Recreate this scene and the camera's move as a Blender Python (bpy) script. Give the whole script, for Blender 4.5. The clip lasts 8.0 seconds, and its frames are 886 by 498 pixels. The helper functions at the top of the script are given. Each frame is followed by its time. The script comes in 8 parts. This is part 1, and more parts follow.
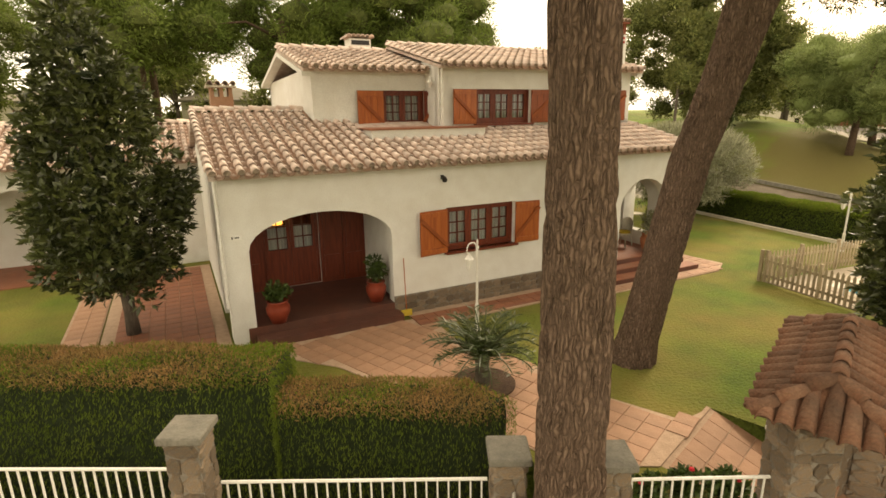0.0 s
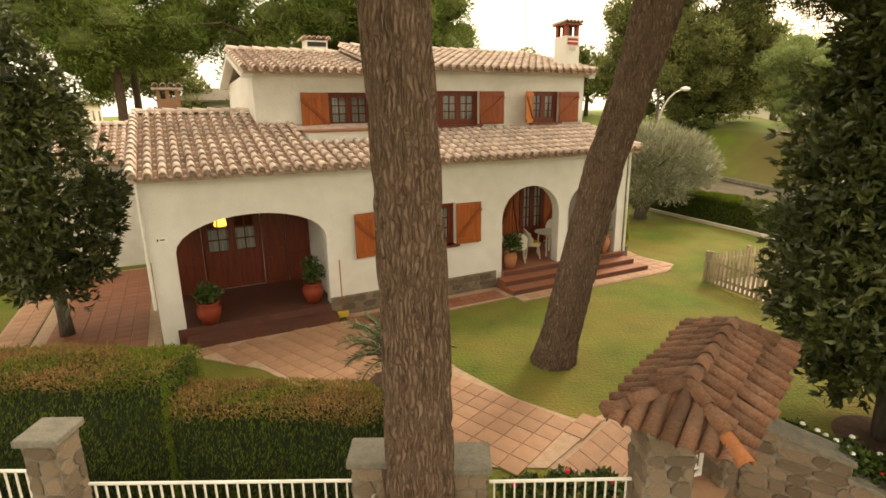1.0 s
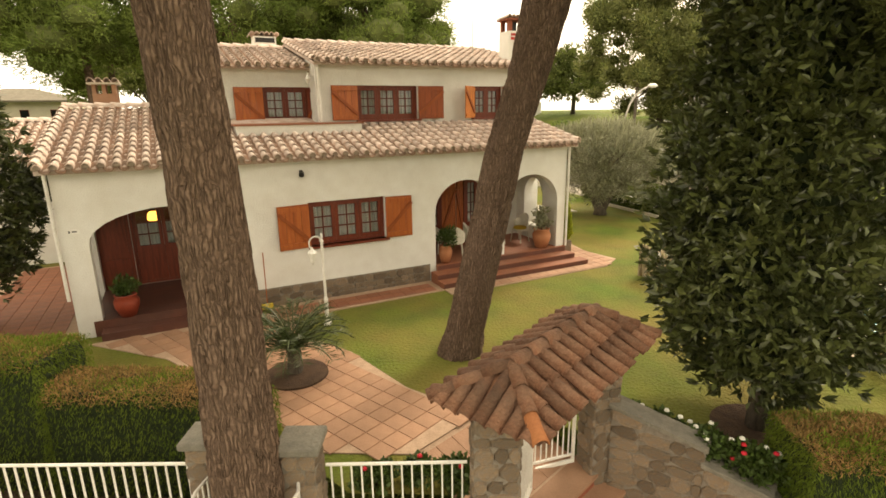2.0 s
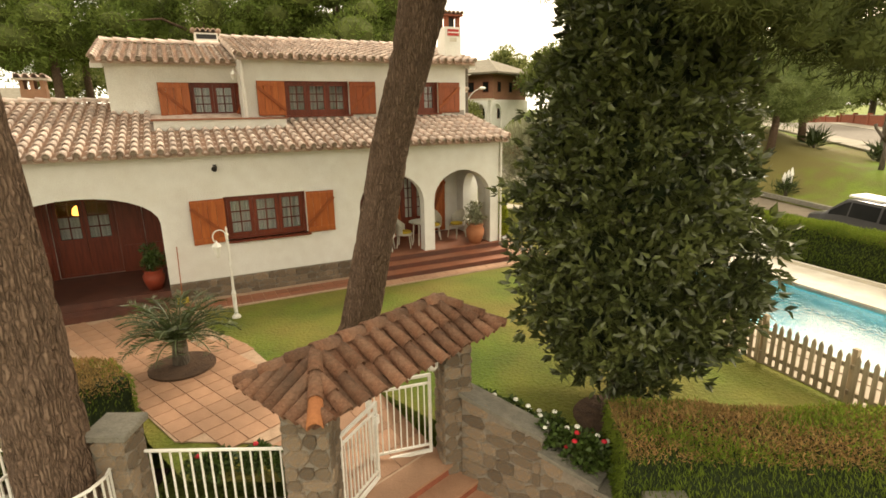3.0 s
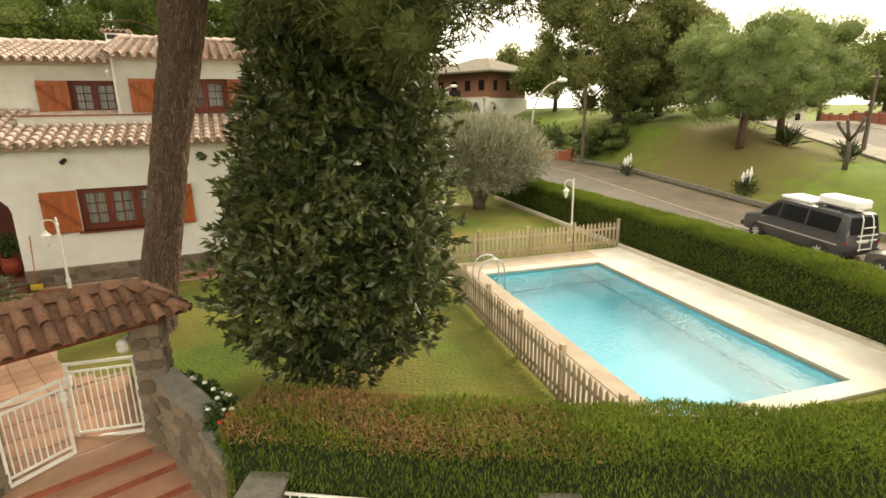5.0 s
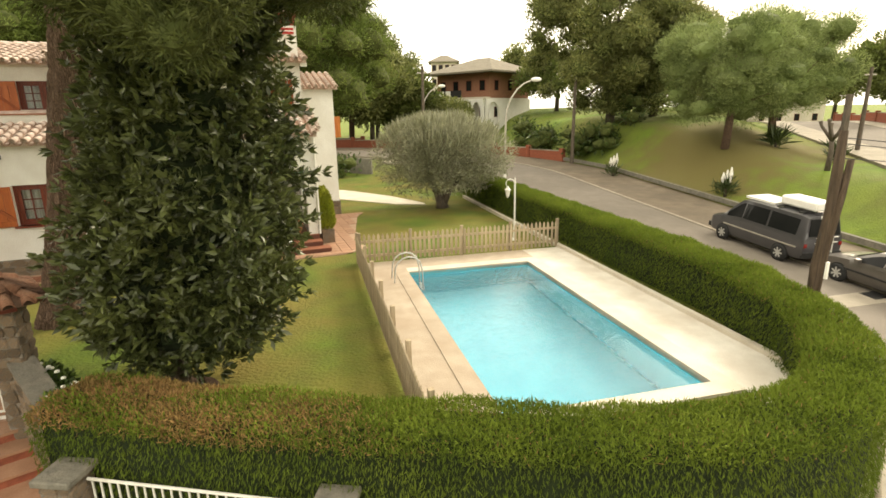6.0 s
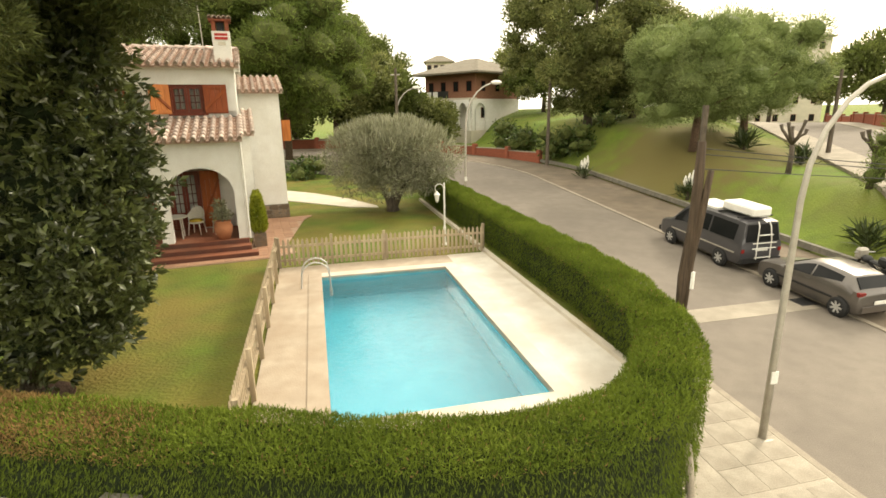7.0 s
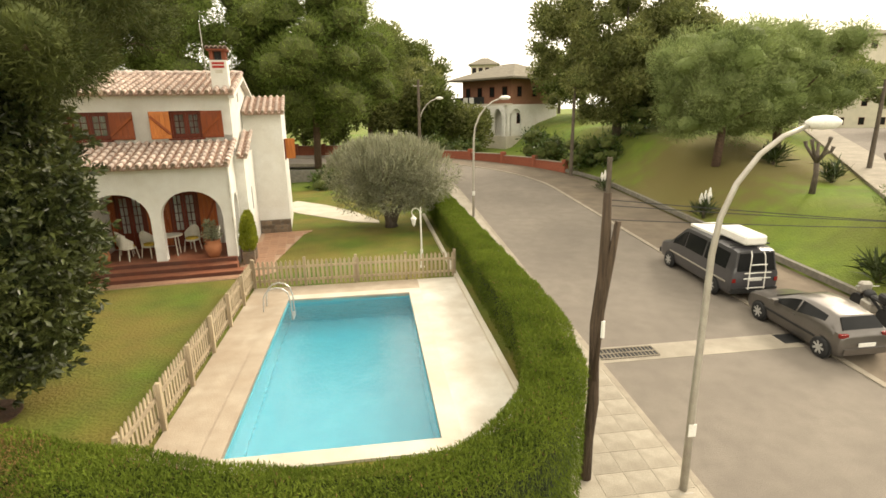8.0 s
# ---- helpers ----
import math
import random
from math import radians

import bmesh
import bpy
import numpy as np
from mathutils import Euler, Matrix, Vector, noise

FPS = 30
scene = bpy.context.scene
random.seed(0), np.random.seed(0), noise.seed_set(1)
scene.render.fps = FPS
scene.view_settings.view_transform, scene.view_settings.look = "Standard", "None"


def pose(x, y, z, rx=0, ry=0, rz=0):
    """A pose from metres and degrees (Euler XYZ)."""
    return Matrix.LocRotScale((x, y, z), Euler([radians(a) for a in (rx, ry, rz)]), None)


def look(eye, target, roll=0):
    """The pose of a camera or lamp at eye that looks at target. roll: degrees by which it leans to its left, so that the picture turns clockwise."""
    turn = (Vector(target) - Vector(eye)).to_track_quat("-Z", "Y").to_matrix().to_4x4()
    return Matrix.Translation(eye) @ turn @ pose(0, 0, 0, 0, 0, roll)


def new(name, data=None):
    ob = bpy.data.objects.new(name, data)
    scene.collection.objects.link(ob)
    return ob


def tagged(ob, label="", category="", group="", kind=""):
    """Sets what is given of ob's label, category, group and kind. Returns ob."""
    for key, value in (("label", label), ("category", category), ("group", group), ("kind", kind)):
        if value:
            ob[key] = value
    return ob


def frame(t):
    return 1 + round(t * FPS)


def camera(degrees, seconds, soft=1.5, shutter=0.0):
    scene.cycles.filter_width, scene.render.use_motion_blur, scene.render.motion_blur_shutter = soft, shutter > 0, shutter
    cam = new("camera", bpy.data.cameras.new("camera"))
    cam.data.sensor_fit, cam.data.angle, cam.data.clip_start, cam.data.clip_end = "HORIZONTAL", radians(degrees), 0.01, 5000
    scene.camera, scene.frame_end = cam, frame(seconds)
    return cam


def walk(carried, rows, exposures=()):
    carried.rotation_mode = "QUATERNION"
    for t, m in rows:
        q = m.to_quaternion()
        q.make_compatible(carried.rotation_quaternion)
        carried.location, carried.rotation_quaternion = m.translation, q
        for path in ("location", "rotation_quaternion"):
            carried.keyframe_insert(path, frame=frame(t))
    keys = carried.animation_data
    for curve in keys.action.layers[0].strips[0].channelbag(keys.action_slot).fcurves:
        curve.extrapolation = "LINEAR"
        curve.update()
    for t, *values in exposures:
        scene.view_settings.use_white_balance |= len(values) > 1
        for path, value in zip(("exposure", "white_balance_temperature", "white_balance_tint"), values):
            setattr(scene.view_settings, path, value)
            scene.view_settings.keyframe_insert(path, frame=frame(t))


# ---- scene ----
cam = camera(80.1, 8.0, soft=1.6)
METRES, EYE, TILT, LEAN, TURN = 18.4, 4.777, 0.0, 0.0, 0.0
ROWS = [
    (0.0, 0.0, 0.0, 0.0, -0.18, -14.63, 0.7),
    (0.5, 0.04, -0.0011, 0.0012, -0.13, -14.62, 0.73),
    (1.0, 0.0849, -0.0022, 0.0022, -0.07, -14.67, 0.75),
    (2.5, 0.2438, -0.0096, -0.013, 0.2, -14.69, 0.86),
    (3.0, 0.3025, -0.0106, -0.0159, 0.26, -14.7, 0.88),
    (3.5, 0.3632, -0.0111, -0.0203, 0.31, -14.7, 0.87),
    (4.0, 0.4289, -0.0119, -0.0228, 0.39, -14.73, 0.88),
    (4.5, 0.4983, -0.0147, -0.0231, 1.97, -14.77, 0.9),
    (6.0, 0.7108, -0.0063, -0.0288, 6.12, -14.66, 0.99),
    (6.5, 0.7805, -0.0004, -0.0306, 6.53, -14.7, 0.97),
    (7.0, 0.8488, 0.007, -0.0208, 6.85, -14.73, 0.94),
    (7.5, 0.9179, 0.0153, 0.0008, 7.74, -14.75, 0.98),
    (8.0, 0.9885, 0.0249, 0.0249, 12.71, -14.78, 1.07),
]
walk(cam, [(t, pose(0, 0, EYE, TILT, LEAN, TURN) @ pose(METRES * x, METRES * y, METRES * z, 90 + pitch, roll, yaw)) for t, x, y, z, yaw, pitch, roll in ROWS],
     exposures=[(0.0, 1.23, 8200, 11), (1.0, 1.25, 8150, 11), (2.5, 1.45, 7800, 10), (3.5, 1.44, 7600, 9), (4.5, 1.38, 7250, 8), (6.5, 1.42, 7200, 8), (7.5, 1.32, 7150, 9), (8.0, 1.28, 7150, 10)])

# ---- light ----
world = bpy.data.worlds.new("sky")
scene.world = world
world.use_nodes = True
_n = world.node_tree
_bg = _n.nodes["Background"]
_sky = _n.nodes.new("ShaderNodeTexSky")
_sky.sky_type = "NISHITA"
_sky.sun_disc = False
_sky.sun_elevation = radians(24)
_sky.sun_rotation = radians(40)
_sky.dust_density = 6.0
_sky.ozone_density = 0.6
_cloud = _n.nodes.new("ShaderNodeMixRGB")
_cloud.inputs["Fac"].default_value = 0.82
_cloud.inputs["Color2"].default_value = (11.0, 10.5, 9.3, 1)
_n.links.new(_sky.outputs["Color"], _cloud.inputs["Color1"])
_n.links.new(_cloud.outputs["Color"], _bg.inputs["Color"])
_bg.inputs["Strength"].default_value = 0.104
sun = new("sun", bpy.data.lights.new("sun", "SUN"))
sun.data.energy = 1.2
sun.data.angle = radians(14)
sun.data.color = (1.0, 0.93, 0.82)
sun.matrix_world = look((0, 0, 40), (-14, -18, 22))


# ---- mesh helpers ----
def mesh_ob(name, bm, material, smooth=False):
    bmesh.ops.recalc_face_normals(bm, faces=bm.faces)
    me = bpy.data.meshes.new(name)
    bm.to_mesh(me)
    bm.free()
    for m in (material if isinstance(material, (list, tuple)) else [material]):
        me.materials.append(m)
    if smooth:
        me.shade_smooth()
    return new(name, me)


def part(name, bm, material, parent, label="", smooth=False):
    ob = mesh_ob(name, bm, material, smooth)
    ob.parent = parent
    if label:
        tagged(ob, label)
    return ob


def thing(name, m, label, category, group="", kind=""):
    ob = new(name)
    ob.empty_display_size = 0.1
    ob.matrix_world = m
    return tagged(ob, label, category, group, kind)


def box(bm, x0, x1, y0, y1, z0, z1, bevel=0.0, m=None):
    vs = [bm.verts.new((x, y, z)) for z in (z0, z1) for x, y in ((x0, y0), (x1, y0), (x1, y1), (x0, y1))]
    fs = [bm.faces.new([vs[i] for i in q]) for q in ((3, 2, 1, 0), (4, 5, 6, 7), (0, 1, 5, 4), (1, 2, 6, 5), (2, 3, 7, 6), (3, 0, 4, 7))]
    if bevel:
        es = list({e for f in fs for e in f.edges})
        r = bmesh.ops.bevel(bm, geom=es, offset=bevel, segments=1, affect="EDGES")
        vs = list({v for f in r["faces"] for v in f.verts} | {v for v in vs if v.is_valid})
    if m is not None:
        for v in vs:
            v.co = m @ v.co
    return bm


def boxes(*rows):
    bm = bmesh.new()
    for r in rows:
        box(bm, *r)
    return bm


def tube(bm, pts, radii, seg=10, cap=True):
    """A round bar along points, with a radius at each."""
    pts = [Vector(p) for p in pts]
    if not isinstance(radii, (list, tuple)):
        radii = [radii] * len(pts)
    rings = []
    side = None
    for i, p in enumerate(pts):
        d = (pts[min(i + 1, len(pts) - 1)] - pts[max(i - 1, 0)]).normalized()
        if side is None:
            side = d.cross(Vector((0, 0, 1)) if abs(d.z) < 0.9 else Vector((1, 0, 0))).normalized()
        else:
            side = (side - d * side.dot(d)).normalized()
        up = d.cross(side)
        rings.append([bm.verts.new(p + (side * math.cos(a) + up * math.sin(a)) * radii[i])
                      for a in (2 * math.pi * k / seg for k in range(seg))])
    for a, b in zip(rings, rings[1:]):
        for k in range(seg):
            bm.faces.new((a[k], a[(k + 1) % seg], b[(k + 1) % seg], b[k]))
    if cap:
        bm.faces.new(rings[0][::-1])
        bm.faces.new(rings[-1])
    return bm


def lathe(bm, profile, seg=16, at=(0, 0, 0)):
    """A turned shape from (radius, height) pairs."""
    rings = []
    for r, z in profile:
        rings.append([bm.verts.new((at[0] + r * math.cos(2 * math.pi * k / seg), at[1] + r * math.sin(2 * math.pi * k / seg), at[2] + z)) for k in range(seg)])
    for a, b in zip(rings, rings[1:]):
        for k in range(seg):
            bm.faces.new((a[k], a[(k + 1) % seg], b[(k + 1) % seg], b[k]))
    bm.faces.new(rings[0][::-1])
    bm.faces.new(rings[-1])
    return bm


def prism(bm, outline, z0, z1):
    lo = [bm.verts.new((x, y, z0)) for x, y in outline]
    hi = [bm.verts.new((x, y, z1)) for x, y in outline]
    n = len(outline)
    for i in range(n):
        bm.faces.new((lo[i], lo[(i + 1) % n], hi[(i + 1) % n], hi[i]))
    bm.faces.new(lo[::-1])
    bm.faces.new(hi)
    return bm


def raw_ob(name, verts, faces, material, smooth=False):
    """A mesh from numpy arrays: verts (n, 3), faces (m, 3 or 4)."""
    me = bpy.data.meshes.new(name)
    faces = np.asarray(faces, dtype=np.int32)
    m, k = faces.shape
    me.vertices.add(len(verts))
    me.vertices.foreach_set("co", np.asarray(verts, dtype=np.float32).ravel())
    me.loops.add(m * k)
    me.loops.foreach_set("vertex_index", faces.ravel())
    me.polygons.add(m)
    me.polygons.foreach_set("loop_start", np.arange(0, m * k, k, dtype=np.int32))
    me.update(calc_edges=True)
    me.materials.append(material)
    if smooth:
        me.shade_smooth()
    return new(name, me)


def leaves(name, centres, along, size, width, material, rng, droop=0.25, fold=0.25, plain=False):
    """Many small folded leaves: each two quads hinged on its mid rib."""
    n = len(centres)
    c = np.asarray(centres, dtype=float)
    d = np.asarray(along, dtype=float)
    d /= np.linalg.norm(d, axis=1, keepdims=True) + 1e-9
    r = rng.normal(size=(n, 3))
    s = np.cross(d, r)
    s /= np.linalg.norm(s, axis=1, keepdims=True) + 1e-9
    u = np.cross(s, d)
    L = (size * rng.uniform(0.7, 1.3, n))[:, None]
    W = L * width
    base, tip = c, c + d * L - u * L * droop
    mid = c + d * L * 0.5 + u * L * 0.04
    l = mid + s * W * 0.5 + u * W * fold
    q = mid - s * W * 0.5 + u * W * fold
    if plain:
        v = np.stack([base, l, tip, q], 1).reshape(-1, 3)
        return raw_ob(name, v, np.arange(n)[:, None] * 4 + np.array([[0, 3, 2, 1]]), material)
    v = np.stack([base, l, tip, mid, q], 1).reshape(-1, 3)
    i = np.arange(n)[:, None] * 5
    f = np.concatenate([i + np.array([[0, 3, 2, 1]]), i + np.array([[0, 4, 2, 3]])])
    return raw_ob(name, v, f, material)


# ---- frames of the plan: the house stands at one angle, pool and side street at another ----
HOUSE = pose(-4.42, 10.30, 0, 0, 0, 26.8)
STREET = pose(19.5, 14.4, 0, 0, 0, 20.5)


def st(w, s, z=0.0):
    """A place by its distance right of and along the side street's near kerb."""
    return STREET @ Vector((w, s, z))


def street_z(x, y):
    """Height of the streets: the side street climbs away, the front street falls towards the corner."""
    p = STREET.inverted() @ Vector((x, y, 0))
    s = p.y
    if p.y > 24:
        bend = 24 + 12 * min(1.3, math.atan2(p.y - 24, max(p.x + 12, 0.1)))
        k = max(0.0, min(1.0, (20 - p.x) / 8))
        s = p.y + (bend - p.y) * k
    a = -2.0 + 0.062 * max(-3.0, min(s + 3.0, 60.0))
    if p.y < -3:
        a += 0.055 * max(0.0, 14 - x) * min(1.0, (-3 - p.y) / 4)
    return a


# ---- materials ----
def surface(name, base, vary, scale=6.0, rough=0.85, bump=0.3, fine=60.0, stain=None, stain_scale=0.6, stain_amount=0.5,
            stretch=(1, 1, 1), per_piece=0.0, per_island=0.0, metal=0.0, spec=0.3, distance=0.02, coat=0.0, contrast=(0.35, 0.65), grain=0.25):
    m = bpy.data.materials.new(name)
    m.use_nodes = True
    n, l = m.node_tree.nodes, m.node_tree.links
    b = n["Principled BSDF"]
    b.inputs["Roughness"].default_value = rough
    b.inputs["Metallic"].default_value = metal
    b.inputs["Specular IOR Level"].default_value = spec
    b.inputs["Coat Weight"].default_value = coat
    co = n.new("ShaderNodeTexCoord")
    mp = n.new("ShaderNodeMapping")
    mp.inputs["Scale"].default_value = stretch
    l.new(co.outputs["Object"], mp.inputs["Vector"])

    def noise_at(s, detail=6.0):
        t = n.new("ShaderNodeTexNoise")
        t.inputs["Scale"].default_value = s
        t.inputs["Detail"].default_value = detail
        l.new(mp.outputs["Vector"], t.inputs["Vector"])
        r = n.new("ShaderNodeMapRange")
        r.inputs["From Min"].default_value, r.inputs["From Max"].default_value = contrast
        l.new(t.outputs["Fac"], r.inputs["Value"])
        return r.outputs["Result"]

    def mix(f, a, c, kind="MIX"):
        x = n.new("ShaderNodeMixRGB")
        x.blend_type = kind
        for i, v in enumerate((f, a, c)):
            if isinstance(v, (tuple, list)):
                x.inputs[i].default_value = (*v, 1)
            elif isinstance(v, float):
                x.inputs[i].default_value = v
            else:
                l.new(v, x.inputs[i])
        return x.outputs["Color"]

    col = mix(noise_at(scale), base, vary)
    g = noise_at(fine, 3.0)
    col = mix(grain, col, mix(g, (0.35, 0.35, 0.35), (1.0, 1.0, 1.0)), "MULTIPLY")
    if stain:
        k = n.new("ShaderNodeMath")
        k.operation = "MULTIPLY"
        k.inputs[1].default_value = stain_amount
        l.new(noise_at(stain_scale, 8.0), k.inputs[0])
        col = mix(k.outputs[0], col, stain)
    if per_piece or per_island:
        src = n.new("ShaderNodeObjectInfo").outputs["Random"] if per_piece else n.new("ShaderNodeNewGeometry").outputs["Random Per Island"]
        r = n.new("ShaderNodeMapRange")
        a = per_piece or per_island
        r.inputs["To Min"].default_value, r.inputs["To Max"].default_value = 1 - a, 1 + a * 0.6
        l.new(src, r.inputs["Value"])
        h = n.new("ShaderNodeHueSaturation")
        l.new(r.outputs["Result"], h.inputs["Value"])
        l.new(col, h.inputs["Color"])
        col = h.outputs["Color"]
    l.new(col, b.inputs["Base Color"])
    if bump:
        bp = n.new("ShaderNodeBump")
        bp.inputs["Strength"].default_value = bump
        bp.inputs["Distance"].default_value = distance
        l.new(noise_at(fine * 0.6, 5.0), bp.inputs["Height"])
        l.new(bp.outputs["Normal"], b.inputs["Normal"])
    return m


def leafy(name, base, vary, back=0.25, rough=0.5, per=0.35, spec=0.4, patch=1.2):
    """Leaves: each a little lighter or darker, thin enough to let light through."""
    m = surface(name, base, vary, scale=patch, rough=rough, bump=0.0, per_island=per, spec=spec)
    n, l = m.node_tree.nodes, m.node_tree.links
    b = n["Principled BSDF"]
    t = n.new("ShaderNodeBsdfTranslucent")
    l.new(b.inputs["Base Color"].links[0].from_socket, t.inputs["Color"])
    x = n.new("ShaderNodeMixShader")
    x.inputs[0].default_value = back
    l.new(b.outputs[0], x.inputs[1])
    l.new(t.outputs[0], x.inputs[2])
    l.new(x.outputs[0], n["Material Output"].inputs["Surface"])
    return m


def clear_glass(name, tint=(0.9, 0.95, 0.95)):
    m = bpy.data.materials.new(name)
    m.use_nodes = True
    b = m.node_tree.nodes["Principled BSDF"]
    b.inputs["Base Color"].default_value = (*tint, 1)
    b.inputs["Roughness"].default_value = 0.03
    b.inputs["Transmission Weight"].default_value = 1.0
    b.inputs["IOR"].default_value = 1.3
    return m


M = {}
M["stucco"] = surface("white_stucco", (0.78, 0.77, 0.725), (0.72, 0.70, 0.65), scale=3, rough=0.92, bump=0.35, fine=55, stain=(0.58, 0.54, 0.46), stain_scale=0.7, stain_amount=0.35)
# channel tiles, a darker red-brown than the covers beside them
M["tile_channel"] = surface("dark_channel_tile", (0.32, 0.185, 0.125), (0.42, 0.28, 0.20), scale=4, rough=0.95, bump=0.4, fine=40, stain=(0.12, 0.09, 0.07), stain_scale=1.8, stain_amount=0.5, per_island=0.2)
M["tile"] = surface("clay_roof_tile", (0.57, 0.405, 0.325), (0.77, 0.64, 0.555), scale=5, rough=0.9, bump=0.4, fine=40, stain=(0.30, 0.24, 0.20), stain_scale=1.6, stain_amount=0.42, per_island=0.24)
M["tile_piece"] = surface("clay_roof_tile_piece", (0.57, 0.405, 0.325), (0.77, 0.64, 0.555), scale=5, rough=0.9, bump=0.4, fine=40, stain=(0.30, 0.24, 0.20), stain_scale=2.5, stain_amount=0.42, per_piece=0.24)
M["old_tile"] = surface("weathered_red_roof_tile", (0.190, 0.080, 0.045), (0.275, 0.135, 0.080), scale=7, rough=0.92, bump=0.6, fine=38, stain=(0.115, 0.078, 0.055), stain_scale=2.2, stain_amount=0.85, per_piece=0.32, grain=0.45)
M["new_tile"] = surface("fresh_orange_roof_tile", (0.40, 0.155, 0.062), (0.33, 0.125, 0.052), scale=5, rough=0.85, bump=0.3, fine=40)
M["eave_mortar"] = surface("eave_mortar", (0.44, 0.36, 0.29), (0.34, 0.27, 0.215), scale=9, rough=0.95, bump=0.4)
M["wood"] = surface("varnished_shutter_wood", (0.42, 0.115, 0.028), (0.31, 0.075, 0.018), scale=2.5, rough=0.45, bump=0.25, fine=30, stretch=(6, 6, 0.6), coat=0.1)
# shutter wood again: one copy coloured as sunlit, one as in shade
M["wood_light"] = surface("sunlit_orange_shutter_wood", (0.58, 0.20, 0.045), (0.46, 0.14, 0.03), scale=2.5, rough=0.45, bump=0.25, fine=30, stretch=(6, 6, 0.6), coat=0.1)
M["wood_shaded"] = surface("shaded_shutter_wood", (0.28, 0.066, 0.020), (0.21, 0.048, 0.014), scale=2.5, rough=0.45, bump=0.25, fine=30, stretch=(6, 6, 0.6), coat=0.1)
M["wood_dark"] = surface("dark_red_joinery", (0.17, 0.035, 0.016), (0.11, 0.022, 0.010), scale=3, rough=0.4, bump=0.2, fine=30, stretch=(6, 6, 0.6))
M["glass"] = surface("window_glass", (0.03, 0.032, 0.03), (0.05, 0.05, 0.045), scale=1, rough=0.06, bump=0.0, spec=0.8)
M["curtain"] = surface("white_curtain", (0.62, 0.60, 0.55), (0.42, 0.40, 0.36), scale=3, rough=0.95, bump=0.1, stretch=(8, 8, 0.3))
M["terracotta"] = surface("red_floor_tile", (0.30, 0.11, 0.058), (0.24, 0.085, 0.046), scale=4, rough=0.6, bump=0.15, stain=(0.22, 0.12, 0.08), stain_scale=1.2, stain_amount=0.4, per_piece=0.12)
# red tile with the porch's shade put into its colour; also step fronts
M["porch_tile"] = surface("darkened_red_porch_tile", (0.15, 0.055, 0.036), (0.11, 0.042, 0.030), scale=4, rough=0.45, bump=0.1, stain=(0.08, 0.045, 0.035), stain_scale=1.2, stain_amount=0.5)
# darker than the boards, in place of the brace's shadow line
M["brace"] = surface("darkened_brace_wood", (0.30, 0.075, 0.018), (0.22, 0.05, 0.012), scale=2.5, rough=0.5, bump=0.2, fine=30)
M["verge"] = surface("dusty_parking_strip", (0.215, 0.172, 0.125), (0.165, 0.13, 0.095), scale=1.5, rough=0.95, bump=0.4, fine=50, stain=(0.12, 0.10, 0.075), stain_scale=0.5, stain_amount=0.6)
M["joint"] = surface("mortar_joint", (0.46, 0.32, 0.225), (0.38, 0.26, 0.18), scale=8, rough=0.95, bump=0.3)
M["paver"] = surface("pinkish_terracotta_paver", (0.42, 0.235, 0.145), (0.34, 0.175, 0.105), scale=3, rough=0.7, bump=0.2, stain=(0.30, 0.20, 0.13), stain_scale=0.8, stain_amount=0.45, per_piece=0.14)
M["stone"] = surface("grey_rubble_stone", (0.245, 0.20, 0.155), (0.115, 0.10, 0.082), scale=5, rough=0.92, bump=0.7, fine=35, stain=(0.36, 0.24, 0.14), stain_scale=4.5, stain_amount=0.6, per_piece=0.4)
M["stone_cap"] = surface("grey_stone_cap", (0.25, 0.225, 0.18), (0.17, 0.155, 0.125), scale=6, rough=0.9, bump=0.5, fine=40, stain=(0.12, 0.12, 0.10), stain_scale=2, stain_amount=0.5)
M["mortar"] = surface("stone_mortar", (0.26, 0.225, 0.18), (0.19, 0.165, 0.135), scale=8, rough=0.95, bump=0.5)
M["white_metal"] = surface("white_painted_metal", (0.78, 0.77, 0.72), (0.70, 0.68, 0.62), scale=5, rough=0.45, bump=0.05, stain=(0.42, 0.33, 0.24), stain_scale=4, stain_amount=0.2, spec=0.5)
M["lawn"] = surface("lawn", (0.118, 0.172, 0.017), (0.078, 0.120, 0.013), scale=1.1, rough=0.95, bump=0.5, fine=24, stain=(0.205, 0.140, 0.036), stain_scale=0.42, stain_amount=0.66, distance=0.05, grain=0.55)
M["park"] = surface("park_grass", (0.15, 0.23, 0.022), (0.10, 0.165, 0.018), scale=0.9, rough=0.95, bump=0.6, fine=22, stain=(0.17, 0.14, 0.045), stain_scale=0.15, stain_amount=0.6, distance=0.05, grain=0.5)
# brown patch with a noisy edge on the grass under the park's pines
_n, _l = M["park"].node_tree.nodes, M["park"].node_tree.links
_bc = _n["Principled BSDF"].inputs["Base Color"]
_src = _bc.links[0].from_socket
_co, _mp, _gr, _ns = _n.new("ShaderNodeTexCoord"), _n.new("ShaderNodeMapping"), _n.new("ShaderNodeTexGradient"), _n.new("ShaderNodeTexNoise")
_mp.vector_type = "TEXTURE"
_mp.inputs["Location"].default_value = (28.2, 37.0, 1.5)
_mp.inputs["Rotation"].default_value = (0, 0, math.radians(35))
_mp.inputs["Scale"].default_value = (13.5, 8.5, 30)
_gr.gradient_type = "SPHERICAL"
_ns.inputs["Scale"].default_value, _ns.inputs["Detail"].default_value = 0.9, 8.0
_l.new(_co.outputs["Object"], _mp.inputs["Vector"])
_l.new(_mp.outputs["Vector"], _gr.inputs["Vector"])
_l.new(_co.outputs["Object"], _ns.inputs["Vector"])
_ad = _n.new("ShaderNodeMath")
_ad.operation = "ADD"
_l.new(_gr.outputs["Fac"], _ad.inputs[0])
